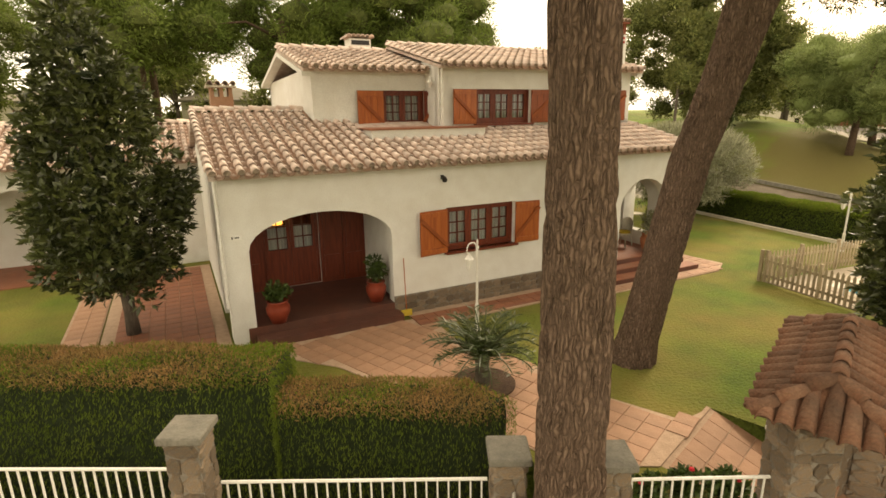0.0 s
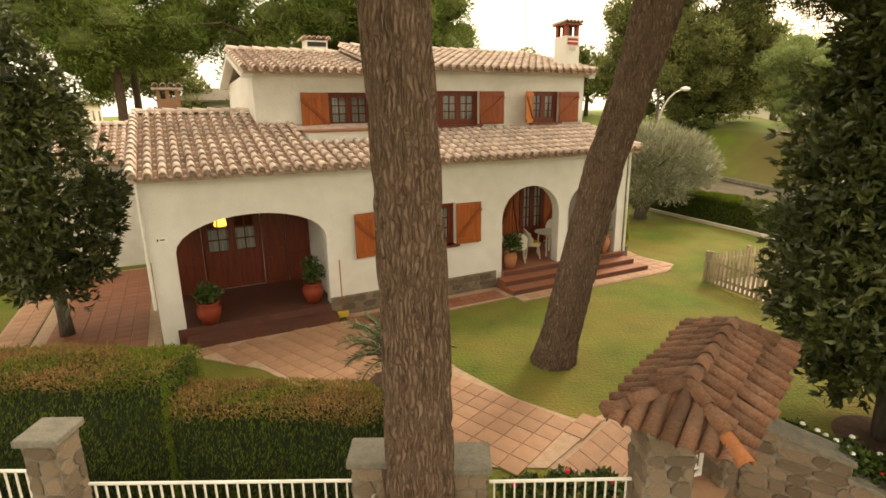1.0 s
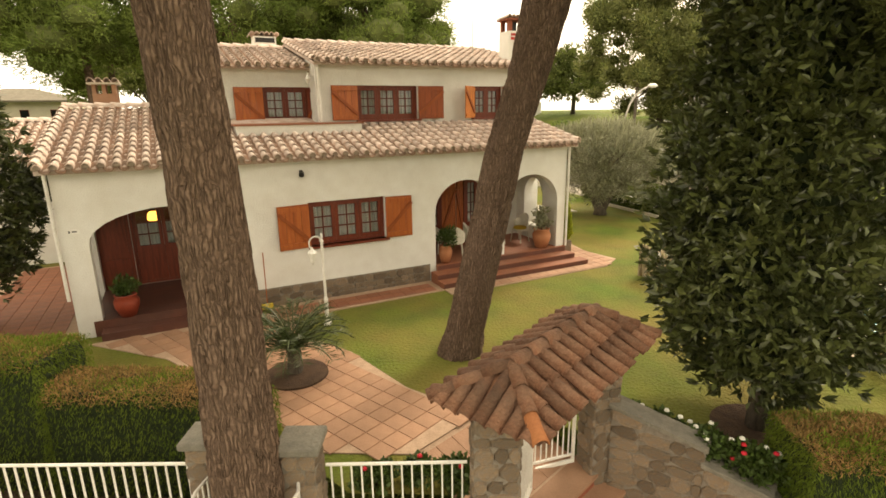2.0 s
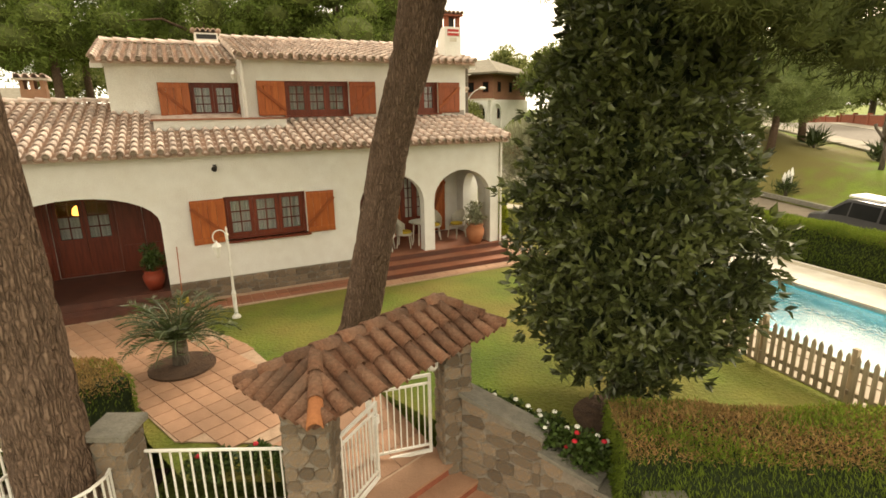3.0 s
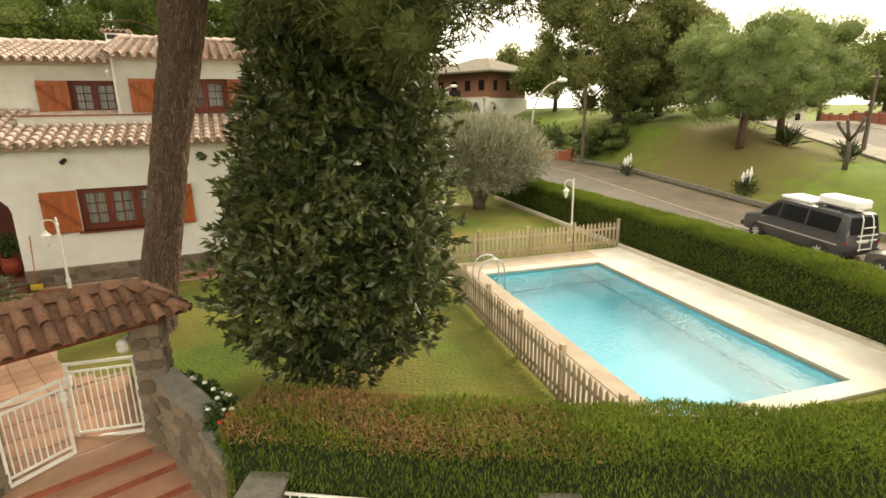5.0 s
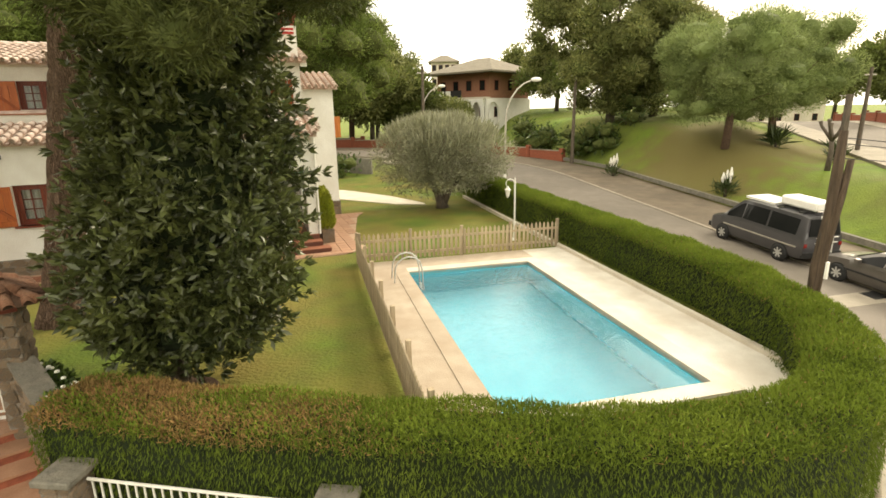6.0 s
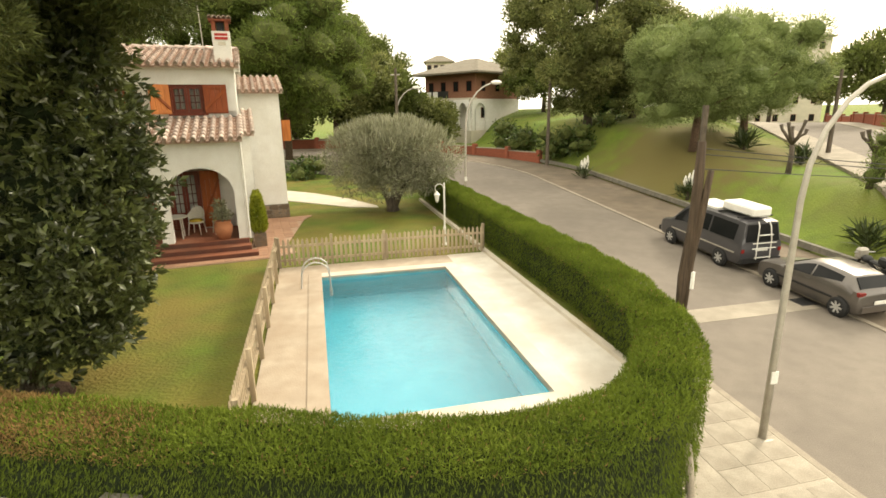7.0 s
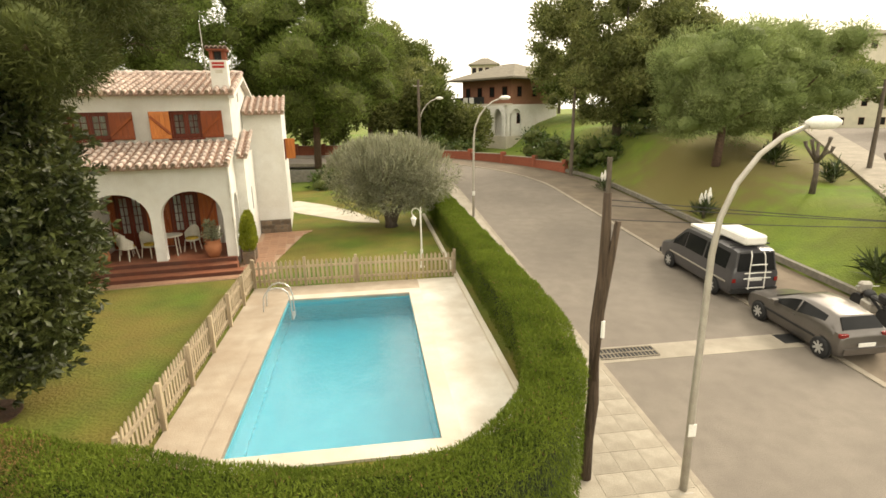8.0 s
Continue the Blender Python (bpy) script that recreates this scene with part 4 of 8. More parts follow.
# ---- joinery ----
def shutter(parent, hinge, width, z0, z1, angle, material, flip=1, v=0.0):
    """A boarded shutter with ledges and a diagonal brace, hinged at (hinge, v) and swung by angle."""
    sh = new("shutter")
    sh.parent = parent
    sh.empty_display_size = 0.05
    sh.matrix_basis = pose(hinge, v - 0.03, z0, 0, 0, angle)
    h = z1 - z0
    n = 4
    me = None
    for i in range(n):
        a, b = width * i / n, width * (i + 1) / n - 0.006
        bm = boxes((min(flip * a, flip * b), max(flip * a, flip * b), -0.028, 0.0, 0, h))
        part("board", bm, material, sh)
    x = sorted((flip * 0.02, flip * (width - 0.02)))
    part("ledge", boxes((x[0], x[1], -0.06, -0.028, h * 0.04, h * 0.14)), material, sh)
    part("ledge", boxes((x[0], x[1], -0.06, -0.028, h * 0.86, h * 0.96)), material, sh)
    d = math.atan2(h * 0.70, width)
    L = math.hypot(h * 0.70, width) * 0.97
    bm = bmesh.new()
    box(bm, -L / 2, L / 2, -0.064, -0.028, -0.04, 0.04, m=Matrix.Translation((flip * width / 2, 0, h * 0.5)) @ Matrix.Rotation(flip * d * -1, 4, "Y"))
    part("brace", bm, M["brace"], sh)
    return sh


def casement(parent, u0, u1, v, z0, z1, leaves_n, rows=3, curtain=True, sill=True, panel=0.0):
    """A timber window: outer frame, leaves with glazing bars, panes and a net curtain behind."""
    w = new("window")
    w.parent = parent
    w.empty_display_size = 0.05
    fr = 0.07
    part("window_frame", boxes((u0, u1, v, v + 0.09, z1 - fr, z1), (u0, u1, v, v + 0.09, z0, z0 + fr), (u0, u0 + fr, v, v + 0.09, z0 + fr, z1 - fr), (u1 - fr, u1, v, v + 0.09, z0 + fr, z1 - fr)), M["wood_dark"], w)
    span = (u1 - u0 - 2 * fr) / leaves_n
    for i in range(leaves_n):
        a = u0 + fr + span * i
        b = a + span
        zz = z0 + fr + panel
        rows_ = [(a + 0.004, a + 0.09, v + 0.015, v + 0.07, z0 + fr, z1 - fr), (b - 0.09, b - 0.004, v + 0.015, v + 0.07, z0 + fr, z1 - fr),
                 (a + 0.09, b - 0.09, v + 0.015, v + 0.07, z1 - fr - 0.07, z1 - fr), (a + 0.09, b - 0.09, v + 0.015, v + 0.07, z0 + fr, zz + 0.09)]
        m = (a + b) / 2
        rows_.append((m - 0.014, m + 0.014, v + 0.02, v + 0.06, zz + 0.09, z1 - fr - 0.07))
        for k in range(1, rows):
            q = zz + 0.09 + (z1 - fr - 0.07 - zz - 0.09) * k / rows
            rows_.append((a + 0.09, b - 0.09, v + 0.02, v + 0.06, q - 0.014, q + 0.014))
        part("sash", boxes(*rows_), M["wood_dark"], w)
        g = part("pane", boxes((a + 0.09, b - 0.09, v + 0.038, v + 0.042, zz + 0.09, z1 - fr - 0.07)), M["pane"], w)
        g.visible_shadow = False
    if curtain:
        bm = bmesh.new()
        n = 60
        for i in range(n + 1):
            x = u0 + 0.05 + (u1 - u0 - 0.1) * i / n
            y = v + 0.16 + 0.02 * math.sin(i * 1.3) + 0.01 * math.sin(i * 2.9)
            bm.verts.new((x, y, z0 + 0.03)), bm.verts.new((x, y, z1 - 0.05))
        bm.verts.ensure_lookup_table()
        for i in range(n):
            bm.faces.new([bm.verts[k] for k in (2 * i, 2 * i + 2, 2 * i + 3, 2 * i + 1)])
        part("curtain", bm, M["curtain"], w, "white net curtain")
    if sill:
        part("sill", boxes((u0 - 0.06, u1 + 0.06, v - 0.24, v, z0 - 0.05, z0)), M["wood_dark"], w)
    return w


M["pane"] = clear_glass("clear_pane")
casement(house, 5.05, 7.05, 0.12, 1.42, 2.52, 3)
shutter(house, 5.05, 0.78, 1.42, 2.50, 8, M["wood"], -1)
shutter(house, 7.05, 0.72, 1.42, 2.50, -4, M["wood"], 1)
casement(house, 4.68, 5.98, 3.2, 4.39, 5.36, 2, sill=False)
shutter(house, 4.70, 0.78, 4.33, 5.35, 6, M["wood"], -1, 3.1)
shutter(house, 5.96, 0.7, 4.33, 5.35, -62, M["wood_dark"], 1, 3.1)
casement(house, 7.15, 9.05, 2.3, 4.42, 5.38, 3)
shutter(house, 7.15, 0.78, 4.42, 5.37, 6, M["wood"], -1, 2.2)
shutter(house, 9.05, 0.80, 4.42, 5.37, -8, M["wood_shaded"], 1, 2.2)
casement(house, 10.95, 12.05, 2.3, 4.42, 5.38, 2)
shutter(house, 10.97, 0.70, 4.42, 5.37, 38, M["wood_light"], -1, 2.2)
shutter(house, 12.03, 0.74, 4.42, 5.37, -6, M["wood_shaded"], 1, 2.2)
# added boxes behind the windows, coloured dark for the unlit rooms
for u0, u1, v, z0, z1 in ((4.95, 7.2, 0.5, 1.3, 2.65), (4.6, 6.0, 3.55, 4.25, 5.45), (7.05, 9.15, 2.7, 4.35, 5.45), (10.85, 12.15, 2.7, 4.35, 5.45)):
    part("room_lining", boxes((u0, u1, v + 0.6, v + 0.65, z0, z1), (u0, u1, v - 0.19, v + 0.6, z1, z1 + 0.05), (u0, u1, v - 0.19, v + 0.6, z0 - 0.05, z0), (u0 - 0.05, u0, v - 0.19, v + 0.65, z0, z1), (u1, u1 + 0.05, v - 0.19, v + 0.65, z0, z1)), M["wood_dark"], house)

# entrance porch: panelled timber wall with a glazed double door
def panelling(parent, u0, u1, v, z0, z1, n, material):
    w = (u1 - u0) / n
    for i in range(n):
        a = u0 + w * i
        p_ = part("panel", boxes((a + 0.008, a + w - 0.008, v - 0.06, v, z0, z1)), material, parent)
        for zz0, zz1 in ((z0 + 0.15, z0 + 0.75), (z0 + 0.9, z1 - 0.15)):
            part("raised_field", boxes((a + 0.1, a + w - 0.1, v - 0.085, v - 0.06, zz0, zz1)), material, p_)


panelling(house, 0.3, 1.05, 2.445, 0.35, 2.7, 1, M["wood_dark"])
panelling(house, 2.5, 3.75, 2.445, 0.35, 2.7, 2, M["wood_dark"])
casement(house, 1.05, 2.5, 2.47, 0.36, 2.7, 2, rows=4, curtain=False, sill=False, panel=0.85)
part("door_curtain", boxes((1.15, 2.4, 2.68, 2.69, 1.3, 1.95)), M["curtain"], house, "white net curtain in the glazed door")
# added box behind the door, coloured dark for the dim hall
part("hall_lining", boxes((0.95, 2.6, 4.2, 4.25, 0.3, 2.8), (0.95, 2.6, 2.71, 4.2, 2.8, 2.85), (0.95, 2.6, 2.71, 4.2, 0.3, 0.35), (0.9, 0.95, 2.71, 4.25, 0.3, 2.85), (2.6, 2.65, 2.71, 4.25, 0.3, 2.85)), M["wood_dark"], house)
part("head_board", boxes((0.3, 3.75, 2.40, 2.449, 2.7, 3.4)), M["stucco"], house)
# terrace doors
casement(house, 8.75, 9.75, 2.10, 0.46, 2.5, 2, rows=4, sill=False, panel=0.45)
casement(house, 10.55, 11.55, 2.10, 0.46, 2.5, 2, rows=4, sill=False, panel=0.45)
for h, wd, fl in ((8.74, 0.2, -1), (9.76, 0.5, 1), (10.54, 0.26, -1), (11.56, 0.62, 1)):
    shutter(house, h, wd, 0.5, 2.5, -4 * fl, M["wood"], fl, 2.19)

# plinth of rubble stones along the front
rng = random.Random(5)
def stone_meshes(name, n, material, seed=1, depth=0.03):
    """Rough stone faces of about unit size: a chamfered, uneven slab."""
    r = random.Random(seed)
    out = []
    for _ in range(n):
        bm = bmesh.new()
        ring0, ring1 = [], []
        k = 7
        for i in range(k):
            a = 2 * math.pi * (i + r.uniform(-0.25, 0.25)) / k
            q = 0.5 / max(abs(math.cos(a)), abs(math.sin(a)))
            q = min(q, 0.62)
            x, z = q * math.cos(a), q * math.sin(a)
            ring0.append(bm.verts.new((x, 0.0, z)))
            ring1.append(bm.verts.new((x * 0.86, -depth * r.uniform(0.7, 1.2), z * 0.86)))
        for i in range(k):
            bm.faces.new((ring0[i], ring0[(i + 1) % k], ring1[(i + 1) % k], ring1[i]))
        bm.faces.new(ring1)
        bmesh.ops.recalc_face_normals(bm, faces=bm.faces)
        me = bpy.data.meshes.new(name)
        bm.to_mesh(me)
        bm.free()
        me.materials.append(material)
        out.append(me)
    return out


STONES = stone_meshes("stone", 9, M["stone"])


def stone_face(parent, m, x0, x1, z0, z1, course=0.15, wide=(0.18, 0.4), name="stone", seed=1, top=None):
    """Stones laid in uneven courses on the plane y = 0 of m (facing -y)."""
    r = random.Random(seed)
    z = z0
    while z < z1 - 0.04:
        h = min(course * r.uniform(0.75, 1.35), z1 - z)
        if z1 - z - h < 0.05:
            h = z1 - z
        x = x0
        while x < x1 - 0.02:
            w = min(r.uniform(*wide), x1 - x)
            if x1 - x - w < 0.09:
                w = x1 - x
            if top is None or z + h * 0.5 < top(x + w / 2):
                ob = new(name, STONES[r.randrange(len(STONES))])
                ob.parent = parent
                ob.matrix_basis = m @ Matrix.Translation((x + w / 2, 0, z + h / 2)) @ Matrix.Diagonal((w * 1.02, r.uniform(0.5, 1.1), h * 1.04, 1))
            x += w
        z += h


plinth = part("plinth", boxes((3.63, 8.3, -0.04, 0.0, 0.0, 0.5)), M["mortar"], house, "grey rubble stone plinth")
stone_face(plinth, pose(0, -0.04, 0), 3.64, 8.29, 0.02, 0.49, 0.14, (0.16, 0.42), seed=4)
wing_plinth = part("plinth", boxes((13.36, 14.68, 5.44, 5.5, 0, 0.6)), M["mortar"], house)
stone_face(wing_plinth, pose(0, 5.44, 0), 13.37, 14.67, 0.02, 0.58, 0.15, (0.2, 0.45), seed=6)
part("downpipe", tube(bmesh.new(), [(13.04, -0.06, 0.45), (13.04, -0.06, 3.6)], 0.035, 8), M["white_metal"], house)
part("downpipe", tube(bmesh.new(), [(6.06, 2.12, 4.3), (6.06, 2.12, 5.9)], 0.04, 8), M["white_metal"], house)
part("downpipe", tube(bmesh.new(), [(-0.05, -0.06, 0.9), (-0.05, -0.06, 3.6)], 0.035, 8), M["white_metal"], house)
# number plate by the porch: a small tile with dark bars
sign = part("sign_plate", boxes((0.12, 0.36, -0.012, 0.0, 2.29, 2.40)), M["white_plastic"], house)
part("sign_mark", boxes((0.16, 0.19, -0.016, -0.012, 2.32, 2.37), (0.22, 0.31, -0.016, -0.012, 2.335, 2.36)), M["black"], sign)
# security lamp under the eaves
cam_ = part("wall_spotlight", tube(bmesh.new(), [(4.95, -0.01, 3.27), (4.95, -0.12, 3.26), (4.92, -0.2, 3.22)], [0.03, 0.05, 0.065], 10), M["black"], house)
part("bracket", boxes((4.91, 4.99, -0.02, 0.0, 3.22, 3.32)), M["black"], cam_)
# lantern by the upper window
lant = part("wall_lantern", lathe(bmesh.new(), [(0.03, 0.0), (0.075, 0.12), (0.085, 0.13), (0.02, 0.22), (0.008, 0.27)], 8, (5.86, 2.5, 5.42)), M["white_metal"], house)
part("arm", tube(bmesh.new(), [(5.99, 2.7, 5.6), (5.9, 2.55, 5.72), (5.86, 2.5, 5.68)], 0.012, 6), M["white_metal"], lant)
# chimneys
def chimney(u, v, z0, z1, w, parent):
    ch = part("chimney", boxes((u - w / 2, u + w / 2, v - w / 2, v + w / 2, z0, z1 - 0.55)), M["stucco"], parent, "white chimney stack with a red vent")
    part("red_vent", boxes((u - w * 0.36, u + w * 0.36, v - w / 2 - 0.02, v - w / 2, z1 - 0.82, z1 - 0.62)), M["red"], ch)
    part("white_bar", boxes((u - w * 0.36, u + w * 0.36, v - w / 2 - 0.026, v - w / 2 - 0.02, z1 - 0.735, z1 - 0.705)), M["white_plastic"], ch)
    part("plate", boxes((u - w * 0.2, u + w * 0.22, v - w / 2 - 0.012, v - w / 2, z1 - 1.0, z1 - 0.88)), M["coping"], ch)
    for a in (-1, 1):
        for b in (-1, 1):
            part("pier", boxes((u + a * w * 0.36 - 0.06, u + a * w * 0.36 + 0.06, v + b * w * 0.36 - 0.06, v + b * w * 0.36 + 0.06, z1 - 0.55, z1 - 0.22)), M["brick"], ch)
    # black block painting the dark between the chimney's piers
    part("flue_shade", boxes((u - w * 0.2, u + w * 0.2, v - w * 0.2, v + w * 0.2, z1 - 0.55, z1 - 0.25)), M["black"], ch)
    cap = part("cap", boxes((u - w * 0.6, u + w * 0.6, v - w * 0.6, v + w * 0.6, z1 - 0.22, z1 - 0.17)), M["brick"], ch)
    me, _, _ = tile_mesh("tile", w * 1.25, 0.075, 0.065, M["tile_piece"])
    for i in range(5):
        ob = new("tile", me)
        ob.parent = cap
        ob.matrix_basis = Matrix.Translation((u - w * 0.52 + w * 1.04 * i / 4, v - w * 0.62, z1 - 0.17))
    return ch


chimney(12.78, 2.82, 5.5, 7.68, 0.58, house)
ch = part("flue", boxes((5.25, 6.0, 7.5, 8.1, 6.0, 7.25)), M["stucco"], house, "low white flue with a tiled cap")
me_t, _, _ = tile_mesh("tile", 0.85, 0.085, 0.075, M["tile_piece"])
# black sheet painting the dark vent under the tiled cap
part("flue_shade", boxes((5.3, 5.95, 7.48, 7.5, 7.05, 7.2)), M["black"], ch)
for i in range(6):
    ob = new("tile", me_t)
    ob.parent = ch
    ob.matrix_basis = Matrix.Translation((5.2 + 0.165 * i, 7.4, 7.27))
ch = part("flue", boxes((0.45, 1.05, 5.3, 5.8, 4.2, 5.25)), M["paver"], house, "brick flue with arched vents and a tiled cap")
for a in (0.5, 0.74, 0.98):
    part("vent_pier", boxes((a - 0.04, a + 0.06, 5.3, 5.8, 5.25, 5.5)), M["paver"], ch)
part("cap_slab", boxes((0.36, 1.16, 5.2, 5.9, 5.502, 5.55)), M["coping"], ch)
for i in range(4):
    ob = new("tile", me_t)
    ob.parent = ch
    ob.matrix_basis = Matrix.Translation((0.46 + 0.2 * i, 5.13, 5.552))
part("antenna", tube(bmesh.new(), [(12.1, 4.2, 6.3), (12.05, 4.2, 8.6)], 0.018, 6), M["galvanised"], house)
# window and side shutter of the wing
part("side_window", boxes((14.652, 14.70, 6.1, 6.7, 3.2, 4.1)), M["wood_dark"], house)
part("side_shutter", boxes((14.66, 15.1, 6.72, 6.75, 3.2, 4.1)), M["wood_light"], house, "orange varnished open side shutter")
part("slit_window", boxes((13.352, 13.36, 3.4, 3.55, 1.5, 2.4)), M["black"], house)

# ---- neighbouring low wing with an arched porch ----
AN = HOUSE @ pose(-9.0, 7.7, -0.32)
annex = thing("side_building", AN, "low white annex with an arched porch and clay tile roof", "building")
part("front_wall", wall(bmesh.new(), 0, 9.0, 0, 0.3, 0, 3.64, ((0.4, 2.6, 0.3, 2.2, 3.0), (3.0, 5.7, 0.3, 2.2, 3.08))), M["stucco"], annex)
part("back_wall", boxes((0, 9, 2.2, 2.45, 0, 4.3)), M["stucco"], annex)
part("rear_wall", boxes((0, 9, 3.5, 3.7, 0, 4.7)), M["stucco"], annex)
part("porch_floor", boxes((0, 5.8, -0.5, 2.2, 0, 0.35)), M["terracotta"], annex)
for a in (2, 3):
    part("porch_pillar", boxes((a * 2.0 - 3.2, a * 2.0 - 2.95, 0.02, 0.28, 0.35, 0.9)), M["terracotta"], annex)
slab = bmesh.new()
for q in (((-0.3, -0.4, 3.7), (9.0, -0.4, 3.7), (9.0, 3.4, 3.7 + S * 3.8), (-0.3, 3.4, 3.7 + S * 3.8)),):
    top = [slab.verts.new(p_) for p_ in q]
    low = [slab.verts.new((p_[0], p_[1], p_[2] - 0.08)) for p_ in q]
    slab.faces.new(top), slab.faces.new(low[::-1])
    for i in range(4):
        slab.faces.new((top[i], low[i], low[(i + 1) % 4], top[(i + 1) % 4]))
slab_ob = part("roof_slab", slab, M["tile"], annex)
tile_field(slab_ob, -0.2, 9.0, lambda u: (-0.47, 3.4), lambda v: 3.7 + S * (v + 0.4), 120, seed=8)
ridge_tiles(slab_ob, (-0.3, 3.4, 3.75 + S * 3.8), (9.0, 3.4, 3.75 + S * 3.8))


# ---- paving ----
def inside(poly, x, y):
    c = False
    for (x0, y0), (x1, y1) in zip(poly, poly[1:] + poly[:1]):
        if (y0 > y) != (y1 > y) and x < (x1 - x0) * (y - y0) / (y1 - y0) + x0:
            c = not c
    return c


def paving(name, poly, size, m, z, label, material, limit=290, gap=0.007, seed=1):
    base = mesh_ob(name, prism(bmesh.new(), poly, z - 0.06, z), M["joint"])
    tagged(base, label, "paving", kind="structure")
    r = random.Random(seed)
    h = size / 2 - gap / 2
    meshes = []
    for _ in range(1):
        me = bpy.data.meshes.new("paving_tile")
        b = 0.006
        bm = bmesh.new()
        lo = [bm.verts.new((x * h, y * h, 0)) for x, y in ((-1, -1), (1, -1), (1, 1), (-1, 1))]
        hi = [bm.verts.new((x * (h - b), y * (h - b), 0.014)) for x, y in ((-1, -1), (1, -1), (1, 1), (-1, 1))]
        bm.faces.new(hi)
        for i in range(4):
            bm.faces.new((lo[i], lo[(i + 1) % 4], hi[(i + 1) % 4], hi[i]))
        bm.to_mesh(me)
        bm.free()
        me.materials.append(material)
        meshes.append(me)
    inv = m.inverted()
    pts = [inv @ Vector((x, y, 0)) for x, y in poly]
    i0, i1 = int(min(p_.x for p_ in pts) / size) - 1, int(max(p_.x for p_ in pts) / size) + 1
    j0, j1 = int(min(p_.y for p_ in pts) / size) - 1, int(max(p_.y for p_ in pts) / size) + 1
    n = 0
    for i in range(i0, i1 + 1):
        for j in range(j0, j1 + 1):
            cs = [m @ Vector(((i + a) * size, (j + b) * size, 0)) for a, b in ((0.5, 0.5), (0.08, 0.08), (0.92, 0.08), (0.08, 0.92), (0.92, 0.92))]
            if sum(inside(poly, c.x, c.y) for c in cs) >= 4 and n < limit:
                ob = new("paving_tile", meshes[0])
                ob.parent = base
                ob.matrix_basis = Matrix.Translation((cs[0].x, cs[0].y, z + r.uniform(-0.002, 0.002))) @ m.to_3x3().to_4x4()
                n += 1
    return base


def hw(u, v):
    q = HOUSE @ Vector((u, v, 0))
    return (q.x, q.y)


ENTRY = [hw(0.2, -0.42), (-2.05, 9.3), (-0.9, 8.45), (0.0, 7.8), (0.63, 7.22), (1.67, 6.31), (2.95, 6.25), (4.36, 7.70), (3.75, 7.35), (2.73, 8.1), (1.53, 9.52), (0.3, 10.4), hw(4.3, -1.05), hw(3.9, -0.42)]
paving("entrance_paving", ENTRY, 0.33, pose(0, 0, 0, 0, 0, -40), 0.02, "pinkish terracotta paving from gate to porch", M["paver"])
paving("house_path", [hw(3.92, -1.0), hw(8.28, -0.95), hw(8.28, -0.045), hw(3.92, -0.045)], 0.3, HOUSE, 0.03, "red tiled path along the house wall", M["terracotta"])
paving("side_path", [hw(-2.58, -0.6), hw(-0.05, -0.35), hw(-0.05, 7.1), hw(-2.58, 7.1)], 0.33, HOUSE, 0.03, "red tiled path beside the porch", M["terracotta"], 200)
paving("side_path", [hw(-3.35, -0.9), hw(-2.62, -0.9), hw(-2.62, 7.1), hw(-3.35, 7.1)], 0.33, HOUSE, 0.03, "pale paving path by the magnolia", M["paver"], 60)
paving("terrace_apron", [hw(8.3, -1.35), hw(13.6, -1.35), hw(14.4, -0.9), hw(14.2, 0.3), hw(15.2, 4.6), hw(15.6, 5.3), hw(13.36, 5.4), hw(13.02, 0.2), hw(13.3, -0.92), hw(8.3, -0.92)], 0.33, HOUSE, 0.03, "pale terracotta paving round the terrace steps", M["paver"], 120)
tagged(mesh_ob("path", prism(bmesh.new(), [(2.2, 27.4), (4.4, 25.9), (8.2, 24.2), (9.6, 24.1), (9.4, 24.6), (7.4, 26.6), (4.9, 28.4), (2.4, 29.6)], -0.05, 0.03), M["coping"]), "pale paved path behind the olive tree", "path", kind="structure")


# ---- front boundary ----
def stone_pillar(x, y, z0, z1, w, turn=0, cap=True, label="squat rubble stone gate pillar with a flat grey cap"):
    ob = thing("stone_pillar", pose(x, y, 0, 0, 0, turn), label, "pillar", "boundary pillars")
    h = w / 2 - 0.035
    part("core", boxes((-h, h, -h, h, z0, z1)), M["mortar"], ob)
    for k in range(4):
        stone_face(ob, pose(0, 0, 0, 0, 0, 90 * k) @ pose(0, -h, 0), -h, h, z0, z1, 0.17, (0.14, 0.3), seed=int(x * 100) + k)
    if cap:
        bm = bmesh.new()
        q = w / 2 + 0.025
        box(bm, -q, q, -q, q, z1, z1 + 0.09, 0.015)
        part("cap", bm, M["stone_cap"], ob, "weathered grey slab cap")
    return ob


stone_pillar(-2.80, 5.05, -0.7, 1.42, 0.43)
stone_pillar(0.70, 5.12, -0.8, 1.06, 0.42)
stone_pillar(1.80, 5.02, -0.9, 1.05, 0.44)
stone_pillar(3.98, 5.12, -1.2, 1.55, 0.58, 0, False, "rubble stone gate pillar carrying a tiled roof")
stone_pillar(5.62, 6.62, -1.0, 1.55, 0.46, 20, False, "tall stone gate pillar carrying a tiled roof")
stone_pillar(8.0, 4.72, -1.4, 0.15, 0.44)
stone_pillar(11.35, 4.5, -1.5, 0.17, 0.42)
stone_pillar(14.6, 4.45, -1.7, 0.03, 0.42)


